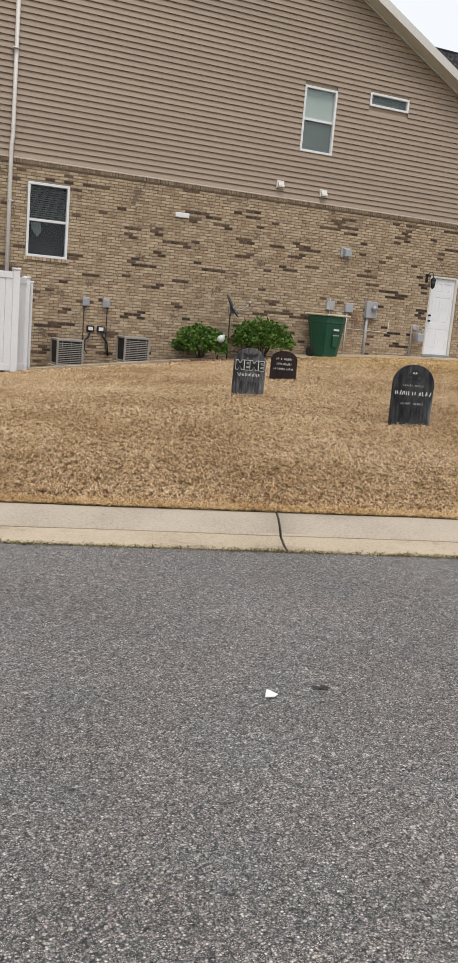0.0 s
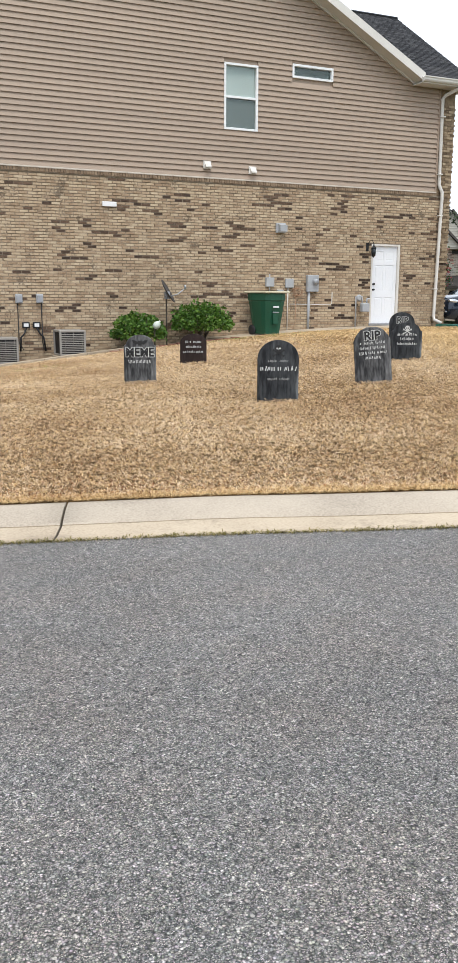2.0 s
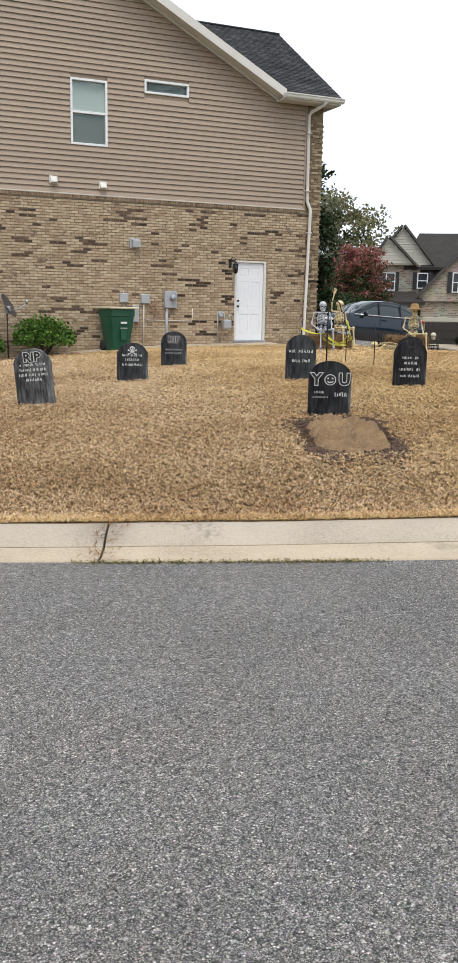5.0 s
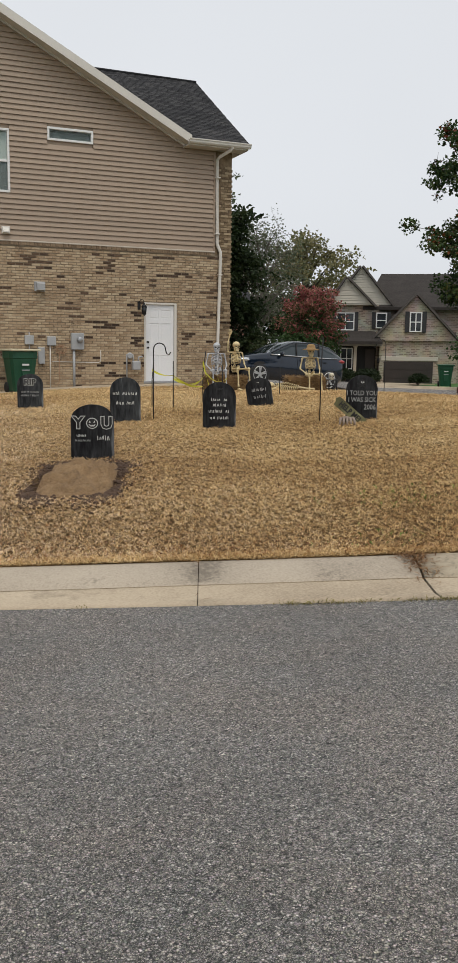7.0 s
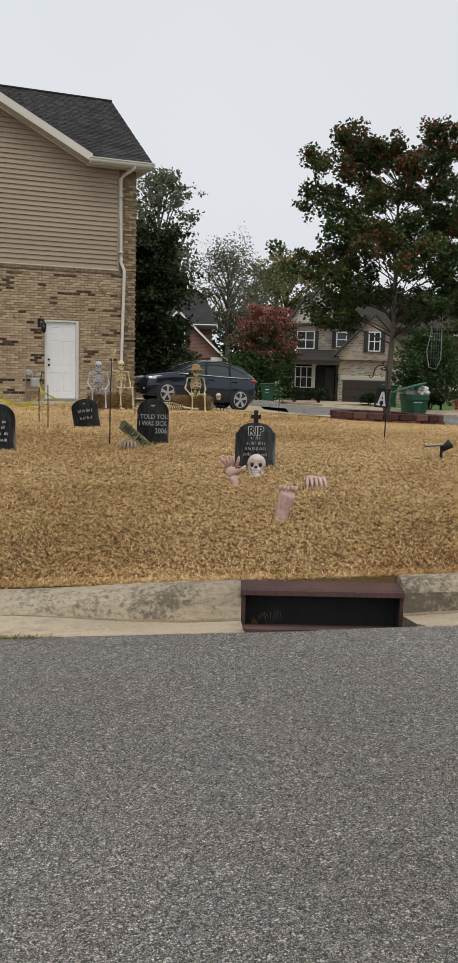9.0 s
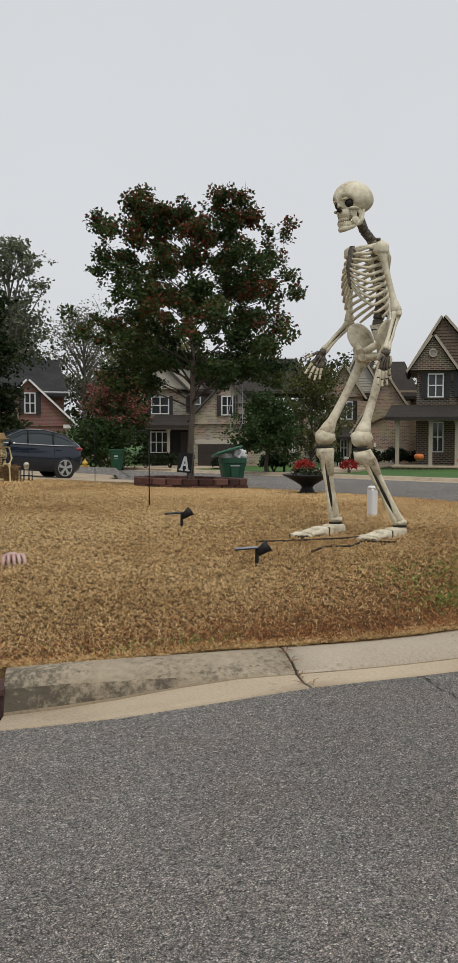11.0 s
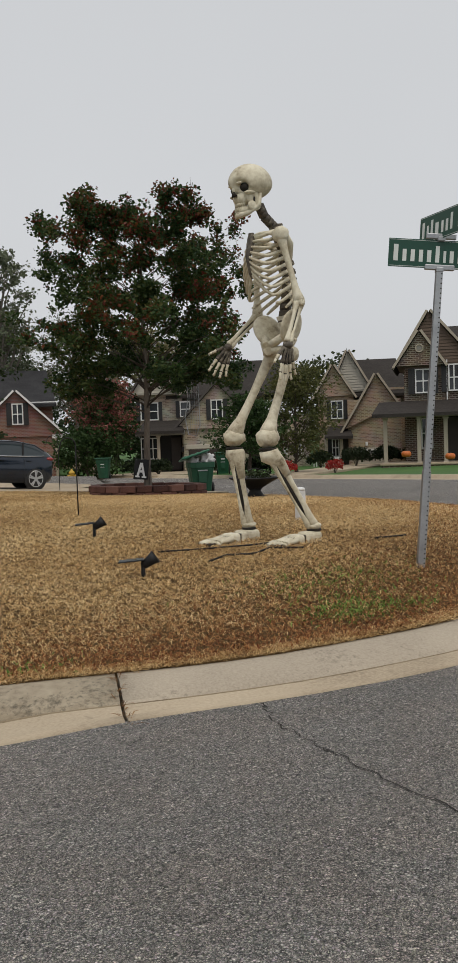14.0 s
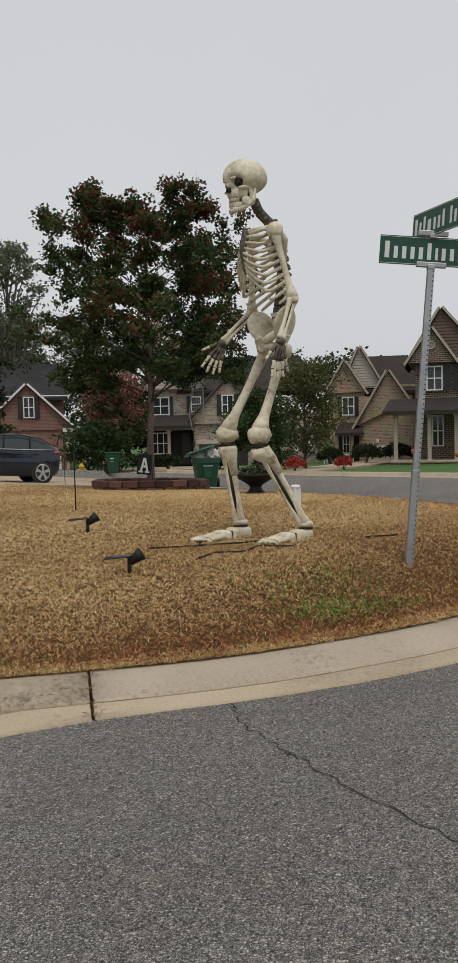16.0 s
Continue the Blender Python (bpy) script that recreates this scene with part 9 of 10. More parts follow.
def far_gable(h, apex, left, right, y, deep, mat, trim, over):
    bm = bmesh.new()
    prism(bm, [left, right, apex], y, y + deep)
    g = part("gable", bm, mat, h)
    if mat in (M_CREAMF, M_BROWNSID):
        z = left[1] + 0.1
        while z < apex[1] - 0.15:
            f0, f1 = ((apex[1] - q) / (apex[1] - left[1]) for q in (z, z + 0.14))
            k0, k1 = ((apex[1] - q) / (apex[1] - right[1]) for q in (z, z + 0.14))
            f1, k1 = max(f1, 0.01), max(k1, 0.01)
            if f0 <= 1 and k0 <= 1:
                bm = bmesh.new()
                vs = [bm.verts.new(p) for p in ((apex[0] + (left[0] - apex[0]) * f0, y - 0.035, z), (apex[0] + (right[0] - apex[0]) * k0, y - 0.035, z), (apex[0] + (right[0] - apex[0]) * k1, y - 0.004, z + 0.14), (apex[0] + (left[0] - apex[0]) * f1, y - 0.004, z + 0.14), (apex[0] + (left[0] - apex[0]) * f0, y - 0.002, z), (apex[0] + (right[0] - apex[0]) * k0, y - 0.002, z))]
                for q in ((0, 1, 2, 3), (0, 4, 5, 1)):
                    bm.faces.new([vs[i] for i in q])
                part("lap_board", bm, mat, g)
            z += 0.15
    for end in (left, right):
        a, b = Vector((apex[0], 0, apex[1])), Vector((end[0], 0, end[1]))
        d = (b - a).normalized()
        n = Vector((-d.z, 0, d.x))
        n = n if n.z > 0 else -n
        b = b + d * over
        bm = bmesh.new()
        vs = []
        for yy in (y - over, y + deep):
            for p, k in ((a, 0.02), (b, 0.02), (b, 0.14), (a, 0.14)):
                q = p + n * k
                vs.append(bm.verts.new((q.x, yy, q.z)))
        for f in ((0, 1, 2, 3), (4, 7, 6, 5), (0, 4, 5, 1), (1, 5, 6, 2), (2, 6, 7, 3), (3, 7, 4, 0)):
            bm.faces.new([vs[i] for i in f])
        part("gable_roof", bm, M_FARROOF, g, "dark shingled gable slope")
        bm = bmesh.new()
        vs = []
        for yy in (y - over - 0.04, y - over - 0.005):
            for p, k in ((a, 0.03), (b, 0.03), (b, 0.145), (a, 0.145)):
                q = p + n * k
                vs.append(bm.verts.new((q.x, yy, q.z)))
        for f in ((0, 1, 2, 3), (4, 7, 6, 5), (0, 4, 5, 1), (1, 5, 6, 2), (2, 6, 7, 3), (3, 7, 4, 0)):
            bm.faces.new([vs[i] for i in f])
        part("rake_trim", bm, trim, g)


def far_roof(h, x0, x1, ze, zr, y, run, inset, mat=None):
    bm = bmesh.new()
    a = [(x0, y - 0.3, ze), (x1, y - 0.3, ze), (x1 - inset, y + run, zr), (x0 + inset, y + run, zr)]
    vs = [bm.verts.new(p) for p in a] + [bm.verts.new((p[0], p[1], p[2] - 0.16)) for p in a]
    b = [bm.verts.new((x1, y + 2 * run, ze)), bm.verts.new((x0, y + 2 * run, ze))]
    for f in ((vs[0], vs[1], vs[2], vs[3]), (vs[7], vs[6], vs[5], vs[4]), (vs[0], vs[4], vs[5], vs[1]), (vs[1], vs[5], vs[6], vs[2]), (vs[3], vs[7], vs[4], vs[0]), (vs[3], vs[2], b[0], b[1]), (vs[2], vs[1], b[0]), (vs[0], vs[3], b[1])):
        bm.faces.new(f)
    return part("roof", bm, mat or M_FARROOF, h, "dark shingled roof")


def frame_ring(bm, x0, x1, z0, z1, f, y0, y1):
    """A window frame in one piece."""
    loops = []
    for y in (y0, y1):
        for k in (0, f):
            loops.append([bm.verts.new((x, y, z)) for x, z in ((x0 + k, z0 + k), (x1 - k, z0 + k), (x1 - k, z1 - k), (x0 + k, z1 - k))])
    for a, b in ((0, 1), (1, 3), (3, 2), (2, 0)):
        for k in range(4):
            n = (k + 1) % 4
            bm.faces.new((loops[a][k], loops[a][n], loops[b][n], loops[b][k]))


def far_window(h, x0, x1, z0, z1, y, shut, cols):
    f = 0.06
    bm = bmesh.new()
    box(bm, x0 + f, x1 - f, y, y + 0.02, z0 + f, z1 - f)
    w = part("window", bm, M_GLASS, h, "dark pane in a white frame")
    bm = bmesh.new()
    frame_ring(bm, x0, x1, z0, z1, f, y - 0.06, y + 0.04)
    part("window_frame", bm, M_WHITE, w)
    zm = (z0 + z1) / 2
    if z1 - z0 > 0.6:
        bm = bmesh.new()
        box(bm, x0 + f, x1 - f, y - 0.05, y + 0.03, zm - 0.025, zm + 0.025)
        part("meeting_rail", bm, M_WHITE, w)
    for k in range(1, cols):
        xx = x0 + (x1 - x0) * k / cols
        bm = bmesh.new()
        box(bm, xx - 0.028, xx + 0.028, y - 0.048, y + 0.03, z0 + f, z1 - f)
        part("mullion", bm, M_WHITE, w)
    if shut:
        for a, b in ((x0 - shut - 0.03, x0 - 0.03), (x1 + 0.03, x1 + shut + 0.03)):
            bm = bmesh.new()
            box(bm, a, b, y - 0.05, y + 0.02, z0 - 0.03, z1 + 0.03)
            for k in range(7):
                zz = z0 + (z1 - z0) * (k + 0.5) / 7
                box(bm, a + 0.04, b - 0.04, y - 0.062, y - 0.05, zz - 0.03, zz + 0.03)
            part("shutter", bm, M_SHUTTER, w, "black shutter")


def far_column(h, x, z0, z1, y):
    bm = bmesh.new()
    soft_box(bm, x - 0.09, x + 0.09, y, y + 0.18, z0, z1, 0.02, None, 1)
    soft_box(bm, x - 0.13, x + 0.13, y - 0.04, y + 0.22, z0, z0 + 0.16, 0.02, None, 1)
    soft_box(bm, x - 0.13, x + 0.13, y - 0.04, y + 0.22, z1 - 0.12, z1, 0.02, None, 1)
    part("column", bm, M_CREAMT, h, "pale porch column")


def far_garage(h, x0, x1, z0, z1, y, mat):
    bm = bmesh.new()
    n, m = 4, 6
    box(bm, x0, x1, y, y + 0.06, z0, z1)
    for i in range(m):
        for j in range(n):
            a, b = x0 + (x1 - x0) * i / m, x0 + (x1 - x0) * (i + 1) / m
            c, d = z0 + (z1 - z0) * j / n, z0 + (z1 - z0) * (j + 1) / n
            box(bm, a + 0.05, b - 0.05, y - 0.025, y, c + 0.05, d - 0.05)
    part("garage_door", bm, mat, h, "panelled garage door")


stone_house = thing("house", 35.70, 43.19, -0.65, -31.0, "grey two-storey house with pale stone garage wing and dark roof", "house", "houses across the street")
far_wall(stone_house, -2.72, -0.15, -0.45, 4.91, 0.6, 7, M_STONEF)
far_wall(stone_house, -0.15, 4.84, -0.45, 4.84, 1.2, 7, M_STONEF)
far_wall(stone_house, -0.07, 4.46, -0.45, 3.05, -0.6, 3, M_STONEF)
far_wall(stone_house, 4.46, 7.44, -0.56, 3.35, 0.4, 6, M_STONEF)
far_gable(stone_house, (-2.12, 6.47), (-3.16, 4.91), (-0.56, 4.91), 0.2, 4, M_CREAMF, M_DARKTRIM, 0.25)
far_gable(stone_house, (-1.26, 7.18), (-3.05, 4.84), (0.67, 4.84), 0.9, 5, M_CREAMF, M_DARKTRIM, 0.25)
far_roof(stone_house, -1.12, 7.63, 4.8, 7.22, 0.8, 5.5, 1.2)
far_gable(stone_house, (1.97, 5.39), (-0.48, 2.79), (4.43, 2.79), -0.8, 4, M_STONEF, M_DARKTRIM, 0.25)
far_roof(stone_house, -2.83, 0.07, 2.72, 3.35, -1.4, 1.9, 0.4)
far_window(stone_house, -2.68, -1.6, 3.39, 4.46, 0.55, 0.2, 2)
far_window(stone_house, -0.3, 0.33, 3.53, 4.46, 0.55, 0.22, 1)
# flat near-black plate on the wall, painting the shade under the porch roof
far_box(stone_house, "porch_shade_plate", -2.68, -0.26, 0.19, 2.46, 0.5, 0.15, M_DARKROOM, "near-black plate painted as the shade under the porch")
far_window(stone_house, -2.72, -1.64, 1.04, 2.34, 0.42, 0, 3)
far_box(stone_house, "front_door", -0.89, -0.3, 0.37, 2.31, 0.4, 0.1, M_BROWNDOOR, "dark brown front door")
far_column(stone_house, -1.49, 0.07, 2.49, -1.2)
far_box(stone_house, "porch_floor", -2.83, 0.07, -0.56, 0.19, -1.3, 2.0, M_CONCRETE, "")
far_box(stone_house, "porch_beam", -2.83, 0.07, 2.46, 2.72, -1.3, 0.3, M_GREYTRIM, "")
far_window(stone_house, 1.62, 2.32, 3.3, 4.45, -0.87, 0.24, 2)
far_garage(stone_house, 0.22, 3.09, -0.45, 1.56, -0.64, M_BROWNDOOR)
far_box(stone_house, "lintel", 0.04, 3.35, 1.6, 1.86, -0.66, 0.1, M_CREAMF, "")
far_box(stone_house, "porch_lamp", -0.19, -0.04, 1.45, 1.75, -0.72, 0.12, M_BLACK, "")
far_window(stone_house, 5.88, 6.06, 1.04, 1.67, 0.35, 0, 1)
far_window(stone_house, 6.7, 6.92, 1.04, 1.67, 0.35, 0, 1)
brick_house = thing("house", 26.40, 46.18, -0.58, -15.7, "red brick house with a white-trimmed gable and dark roof", "house", "houses across the street")
far_wall(brick_house, -3.82, 2.12, -0.53, 4.5, 0.9, 8, M_REDF)
far_wall(brick_house, -2.59, 2.27, -0.53, 3.01, 0, 2.5, M_REDF)
far_gable(brick_house, (0.0, 5.17), (-2.69, 2.59), (2.69, 2.59), -0.1, 3.2, M_REDF, M_WHITE, 0.25)
far_roof(brick_house, -4.18, 2.34, 4.46, 6.8, 0.6, 5, 0.3, M_SHINGLE)
far_box(brick_house, "cornice", -3.82, 2.41, 4.36, 4.6, 0.5, 0.5, M_WHITE, "")
far_window(brick_house, -0.21, 0.42, 3.29, 4.5, -0.16, 0.27, 2)
far_box(brick_house, "fascia_return", 1.98, 2.69, 2.44, 2.66, -0.2, 0.6, M_WHITE, "")
far_column(brick_house, 2.23, -0.53, 2.44, -0.1)
far_garage(brick_house, -1.88, 1.84, -0.53, 1.06, -0.06, M_WHITE)
gabled_house = thing("house", 42.72, 35.72, -0.57, -37.6, "brown brick house with three pale-trimmed gables and an arched garage", "house", "houses across the street")
far_wall(gabled_house, -2.14, -0.14, -0.28, 4.5, 0.4, 6, M_BROWNF)
far_wall(gabled_house, -0.48, 2.42, -0.28, 3.98, -0.5, 6, M_BROWNF)
far_wall(gabled_house, -0.14, 2.94, -0.28, 4.67, 1.2, 5, M_BROWNF)
far_roof(gabled_house, -0.86, 3.11, 4.32, 6.68, 1.0, 5, 0.6)
far_gable(gabled_house, (-0.42, 6.81), (-1.45, 4.5), (0.9, 4.5), 0.9, 4, M_CREAMF, M_CREAMT, 0.25)
far_gable(gabled_house, (-1.25, 5.98), (-2.28, 4.22), (-0.17, 4.29), 0.2, 4, M_BROWNF, M_CREAMT, 0.25)
far_gable(gabled_house, (1.11, 5.33), (-0.66, 2.35), (2.21, 3.67), -0.7, 3, M_BROWNF, M_CREAMT, 0.25)
far_window(gabled_house, -1.42, -0.73, 2.97, 4.01, 0.35, 0.2, 2)
far_window(gabled_house, 1.14, 1.59, 3.22, 4.22, -0.56, 0.22, 1)
far_roof(gabled_house, -1.76, -0.21, 2.01, 2.56, -1.4, 1.8, 0.2)
# porch shade again painted as a near-black plate before the wall
far_box(gabled_house, "porch_shade_sheet", -1.8, -0.42, 0.07, 1.94, 0.34, 0.1, M_DARKROOM, "")
far_window(gabled_house, -1.42, -1.0, 0.83, 1.87, 0.28, 0, 2)
far_box(gabled_house, "front_door", -0.73, -0.45, 0.14, 1.94, 0.26, 0.1, M_BROWNDOOR, "")
far_column(gabled_house, -0.86, 0.0, 2.01, -1.2)
far_column(gabled_house, -1.69, 0.0, 2.01, -1.2)
far_box(gabled_house, "porch_floor", -2.49, -0.35, -0.35, 0.21, -1.3, 1.8, M_CONCRETE, "")
far_garage(gabled_house, -0.1, 1.59, -0.28, 1.31, -0.54, M_CREAMF)
far_window(gabled_house, 0.03, 0.28, 0.97, 1.21, -0.62, 0, 1)
far_window(gabled_house, 0.35, 0.59, 0.97, 1.21, -0.62, 0, 1)
far_window(gabled_house, 0.66, 0.9, 0.97, 1.21, -0.62, 0, 1)
far_window(gabled_house, 0.97, 1.21, 0.97, 1.21, -0.62, 0, 1)
far_box(gabled_house, "porch_lamp", 0.45, 0.59, 1.42, 1.63, -0.62, 0.12, M_WHITE, "")
far_box(gabled_house, "baluster", -2.42, -2.37, 0.14, 0.76, -1.2, 0.05, M_WHITE, "")
far_box(gabled_house, "baluster", -2.27, -2.22, 0.14, 0.76, -1.2, 0.05, M_WHITE, "")
far_box(gabled_house, "baluster", -2.12, -2.07, 0.14, 0.76, -1.2, 0.05, M_WHITE, "")
far_box(gabled_house, "baluster", -1.96, -1.92, 0.14, 0.76, -1.2, 0.05, M_WHITE, "")
far_box(gabled_house, "baluster", -1.81, -1.76, 0.14, 0.76, -1.2, 0.05, M_WHITE, "")
far_box(gabled_house, "baluster", -1.66, -1.61, 0.14, 0.76, -1.2, 0.05, M_WHITE, "")
far_box(gabled_house, "baluster", -1.51, -1.46, 0.14, 0.76, -1.2, 0.05, M_WHITE, "")
far_box(gabled_house, "baluster", -1.36, -1.31, 0.14, 0.76, -1.2, 0.05, M_WHITE, "")
far_box(gabled_house, "baluster", -1.2, -1.16, 0.14, 0.76, -1.2, 0.05, M_WHITE, "")
far_box(gabled_house, "baluster", -1.05, -1.0, 0.14, 0.76, -1.2, 0.05, M_WHITE, "")
far_box(gabled_house, "top_rail", -2.49, -0.86, 0.76, 0.86, -1.22, 0.1, M_WHITE, "")
porch_house = thing("house", 40.44, 27.2, -0.28, -42.3, "dark brick house with a columned porch and brown gables", "house", "houses across the street")
far_wall(porch_house, -1.2, 3.15, -0.29, 5.15, 0.6, 7, M_DARKF)
far_gable(porch_house, (0.0, 7.42), (-1.52, 4.93), (3.15, 3.72), 0.5, 5, M_BROWNSID, M_CREAMT, 0.2)
far_gable(porch_house, (-0.46, 6.5), (-1.52, 4.93), (0.63, 4.93), 0.2, 3, M_DARKF, M_CREAMT, 0.15)
bm = bmesh.new()
lathe(bm, [(0.2, 0.0), (0.2, 0.06), (0.145, 0.06), (0.14, 0.02)], 20, pose(-0.46, 0.2, 5.72, 90))
vent_ = part("round_vent", bm, M_CREAMT, porch_house, "round pale gable vent")
bm = bmesh.new()
for k in range(4):
    soft_box(bm, -0.58, -0.34, 0.165, 0.19, 5.61 + k * 0.06, 5.645 + k * 0.06, 0.004)
part("vent_slat", bm, M_GREYTRIM, vent_)
far_roof(porch_house, 0.0, 4.87, 4.87, 7.39, 1.0, 6, 0.3)
far_window(porch_house, -0.69, 0.06, 3.64, 4.78, 0.5, 0.28, 2)
far_window(porch_house, 0.83, 1.35, 3.69, 4.95, 0.5, 0.28, 2)
far_roof(porch_house, -2.58, 4.87, 2.69, 3.29, -1.7, 2.3, 0.2)
far_box(porch_house, "porch_beam", -2.52, 4.87, 2.52, 2.72, -1.6, 0.25, M_CREAMT, "")
far_window(porch_house, -0.46, 0.09, 1.03, 2.49, 0.5, 0, 2)
far_box(porch_house, "front_door", 0.74, 1.29, 0.4, 2.49, 0.48, 0.1, M_BROWNDOOR, "")
far_column(porch_house, -2.03, 0.34, 2.52, -1.5)
far_column(porch_house, -0.54, 0.34, 2.52, -1.5)
far_column(porch_house, 0.63, 0.34, 2.52, -1.5)
far_column(porch_house, 2.43, 0.34, 2.52, -1.5)
far_box(porch_house, "porch_floor", -2.23, 4.87, -0.17, 0.37, -1.7, 2.3, M_DARKF, "")
far_box(porch_house, "porch_cap", -2.29, 4.87, 0.36, 0.46, -1.75, 2.3, M_CONCRETE, "")
far_box(porch_house, "downspout", 0.74, 0.8, 3.29, 5.15, 0.45, 0.08, M_WHITE, "")

# ---- background trees and shrubs
M_DARKLEAF = leafy("dark_evergreen_leaves", [(0.012, 0.024, 0.009), (0.024, 0.042, 0.014), (0.045, 0.06, 0.022)])
M_REDLEAF = leafy("red_autumn_leaves", [(0.33, 0.095, 0.095), (0.25, 0.07, 0.07), (0.4, 0.18, 0.14), (0.22, 0.13, 0.07)])
M_GREENLEAF = leafy("mid_green_leaves", [(0.02, 0.045, 0.012), (0.035, 0.07, 0.018), (0.06, 0.095, 0.03)])
M_PALELEAF = leafy("thin_yellow_leaves", [(0.16, 0.13, 0.05), (0.22, 0.2, 0.1), (0.12, 0.13, 0.06)])
M_MYRTLE = leafy("yellow_olive_leaves", [(0.05, 0.06, 0.018), (0.09, 0.1, 0.032), (0.15, 0.14, 0.05)])
# distance haze put into the colour: these leaves and this bark are lightened
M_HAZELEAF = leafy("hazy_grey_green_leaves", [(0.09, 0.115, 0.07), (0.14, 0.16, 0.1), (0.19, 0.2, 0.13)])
M_HAZEBARK = surf("haze_paled_bark", [(0.13, 0.11, 0.095), (0.22, 0.19, 0.165)], 5, 30, 0.95, 0.6, 0.02, stretch=(1, 1, 0.3))
M_OLIVELEAF = leafy("olive_leaves", [(0.03, 0.045, 0.015), (0.06, 0.075, 0.03), (0.09, 0.1, 0.05)])
tree("evergreen_tree", 18.7, 27.2, gz(18.8, 27), 0.16, 0.5, (1.5, 1.4, -0.4, 6.5), 66, 25000, 0.15, M_DARKLEAF, "dense dark green tree beside the house front", 31, 0.26)
tree("tall_oak", 27.3, 52.8, -0.6, 0.28, 3.0, (2.6, 2.6, 7.5, 14.8), 26, 5200, 0.24, M_HAZELEAF, "tall thin tree with sparse grey-green leaves behind a brick house", 35, 0.42, bark=M_HAZEBARK)
tree("bare_tree", 33.0, 54.5, -0.6, 0.24, 3.5, (2.5, 2.5, 3.0, 10.8), 36, 6500, 0.15, M_HAZELEAF, "half-bare tree with thin grey twigs beyond the drive", 36, 0.5, bark=M_HAZEBARK, tips=9)
tree("bare_tree", 28.5, 60.0, -0.6, 0.24, 3.0, (3.4, 3.0, 3.0, 11.5), 38, 6500, 0.17, M_HAZELEAF, "brownish half-bare tree behind a brick house", 37, 0.55, bark=M_HAZEBARK, tips=9)
tree("red_maple", 29.4, 40.0, -0.4, 0.12, 0.9, (1.48, 1.48, 0.9, 5.25), 44, 14000, 0.13, (M_GREENLEAF, M_REDLEAF), "small maple in dull red autumn leaf", 38, 0.26, turn=0.18)
tree("green_shrub_tree", 27.9, 38.9, -0.35, 0.08, 0.3, (1.7, 1.4, -0.3, 2.7), 26, 5200, 0.16, M_GREENLEAF, "dark green bushy tree beside a red maple", 39, 0.3)
tree("background_tree", 47, 74, -1, 0.4, 3, (5.5, 5.5, 1.5, 13.5), 34, 7500, 0.35, M_PALELEAF, "pale yellowing tree behind a grey house", 40, 0.75)
tree("background_tree", 38.5, 61, -1, 0.3, 1.5, (3.6, 3.6, -0.5, 6.5), 30, 5000, 0.36, M_DARKLEAF, "dark tree filling the gap between two houses", 44, 0.7)
tree("street_tree", 29.75, 25.7, 0.1, 0.09, 0.8, (1.15, 1.15, 0.2, 3.0), 28, 6500, 0.13, M_GREENLEAF, "round green street tree in front of a stone house", 41, 0.25)
tree("crape_myrtle", 32.3, 26.3, 0.05, 0.07, 0.4, (1.5, 1.5, 0.0, 4.5), 44, 8000, 0.11, M_MYRTLE, "multi-stemmed myrtle with upright thinning branches", 42, 0.25)
for k, (x, y, s) in enumerate(((13, 62, 1.3), (24, 66, 1.2), (34, 70, 1.1), (60, 62, 1.0), (62, 48, 0.9), (5, 60, 1.2))):
    tree("background_tree", x, y, -1.2, 0.3, 2, (4.5 * s, 4.5 * s, 0.0, 9.0 * s), 26, 4500, 0.36, M_OLIVELEAF if k % 2 else M_DARKLEAF, "hazy olive tree in the distance", 50 + k, 0.8)
M_HEDGE = leafy("clipped_hedge_leaves", [(0.008, 0.016, 0.006), (0.02, 0.034, 0.012), (0.035, 0.05, 0.02)])
for k, (x, y, r, h) in enumerate(((39.9, 32.2, 0.8, 1.0), (41.2, 31.3, 0.8, 1.0), (38.4, 33.2, 0.7, 0.9), (31.4, 27.8, 0.6, 0.8), (29.9, 37.6, 0.7, 0.8), (31.0, 37.0, 0.7, 0.8), (33.4, 35.9, 0.5, 0.6), (42.2, 30.4, 0.7, 0.9))):
    bush(x, y, gz(x, y), r, h, 1700, 70 + k, M_HEDGE, "dark clipped foundation shrub by a porch", size=0.11)
M_REDFLOWER = leafy("red_flower_heads", [(0.32, 0.02, 0.02), (0.42, 0.04, 0.03), (0.2, 0.015, 0.02)])
for k, (x, y, r) in enumerate(((33.15, 24.85, 0.36), (29.9, 23.4, 0.38))):
    bush(x, y, gz(x, y), r, 0.55, 420, 90 + k, M_REDFLOWER, "round bed of red chrysanthemums by the kerb", "flowers", 0.09, "flower_clump", 6)
M_PUMPKIN = surf("orange_pumpkin", [(0.45, 0.1, 0.015), (0.6, 0.17, 0.03)], 4, 30, 0.5, 0.15, 0.005)
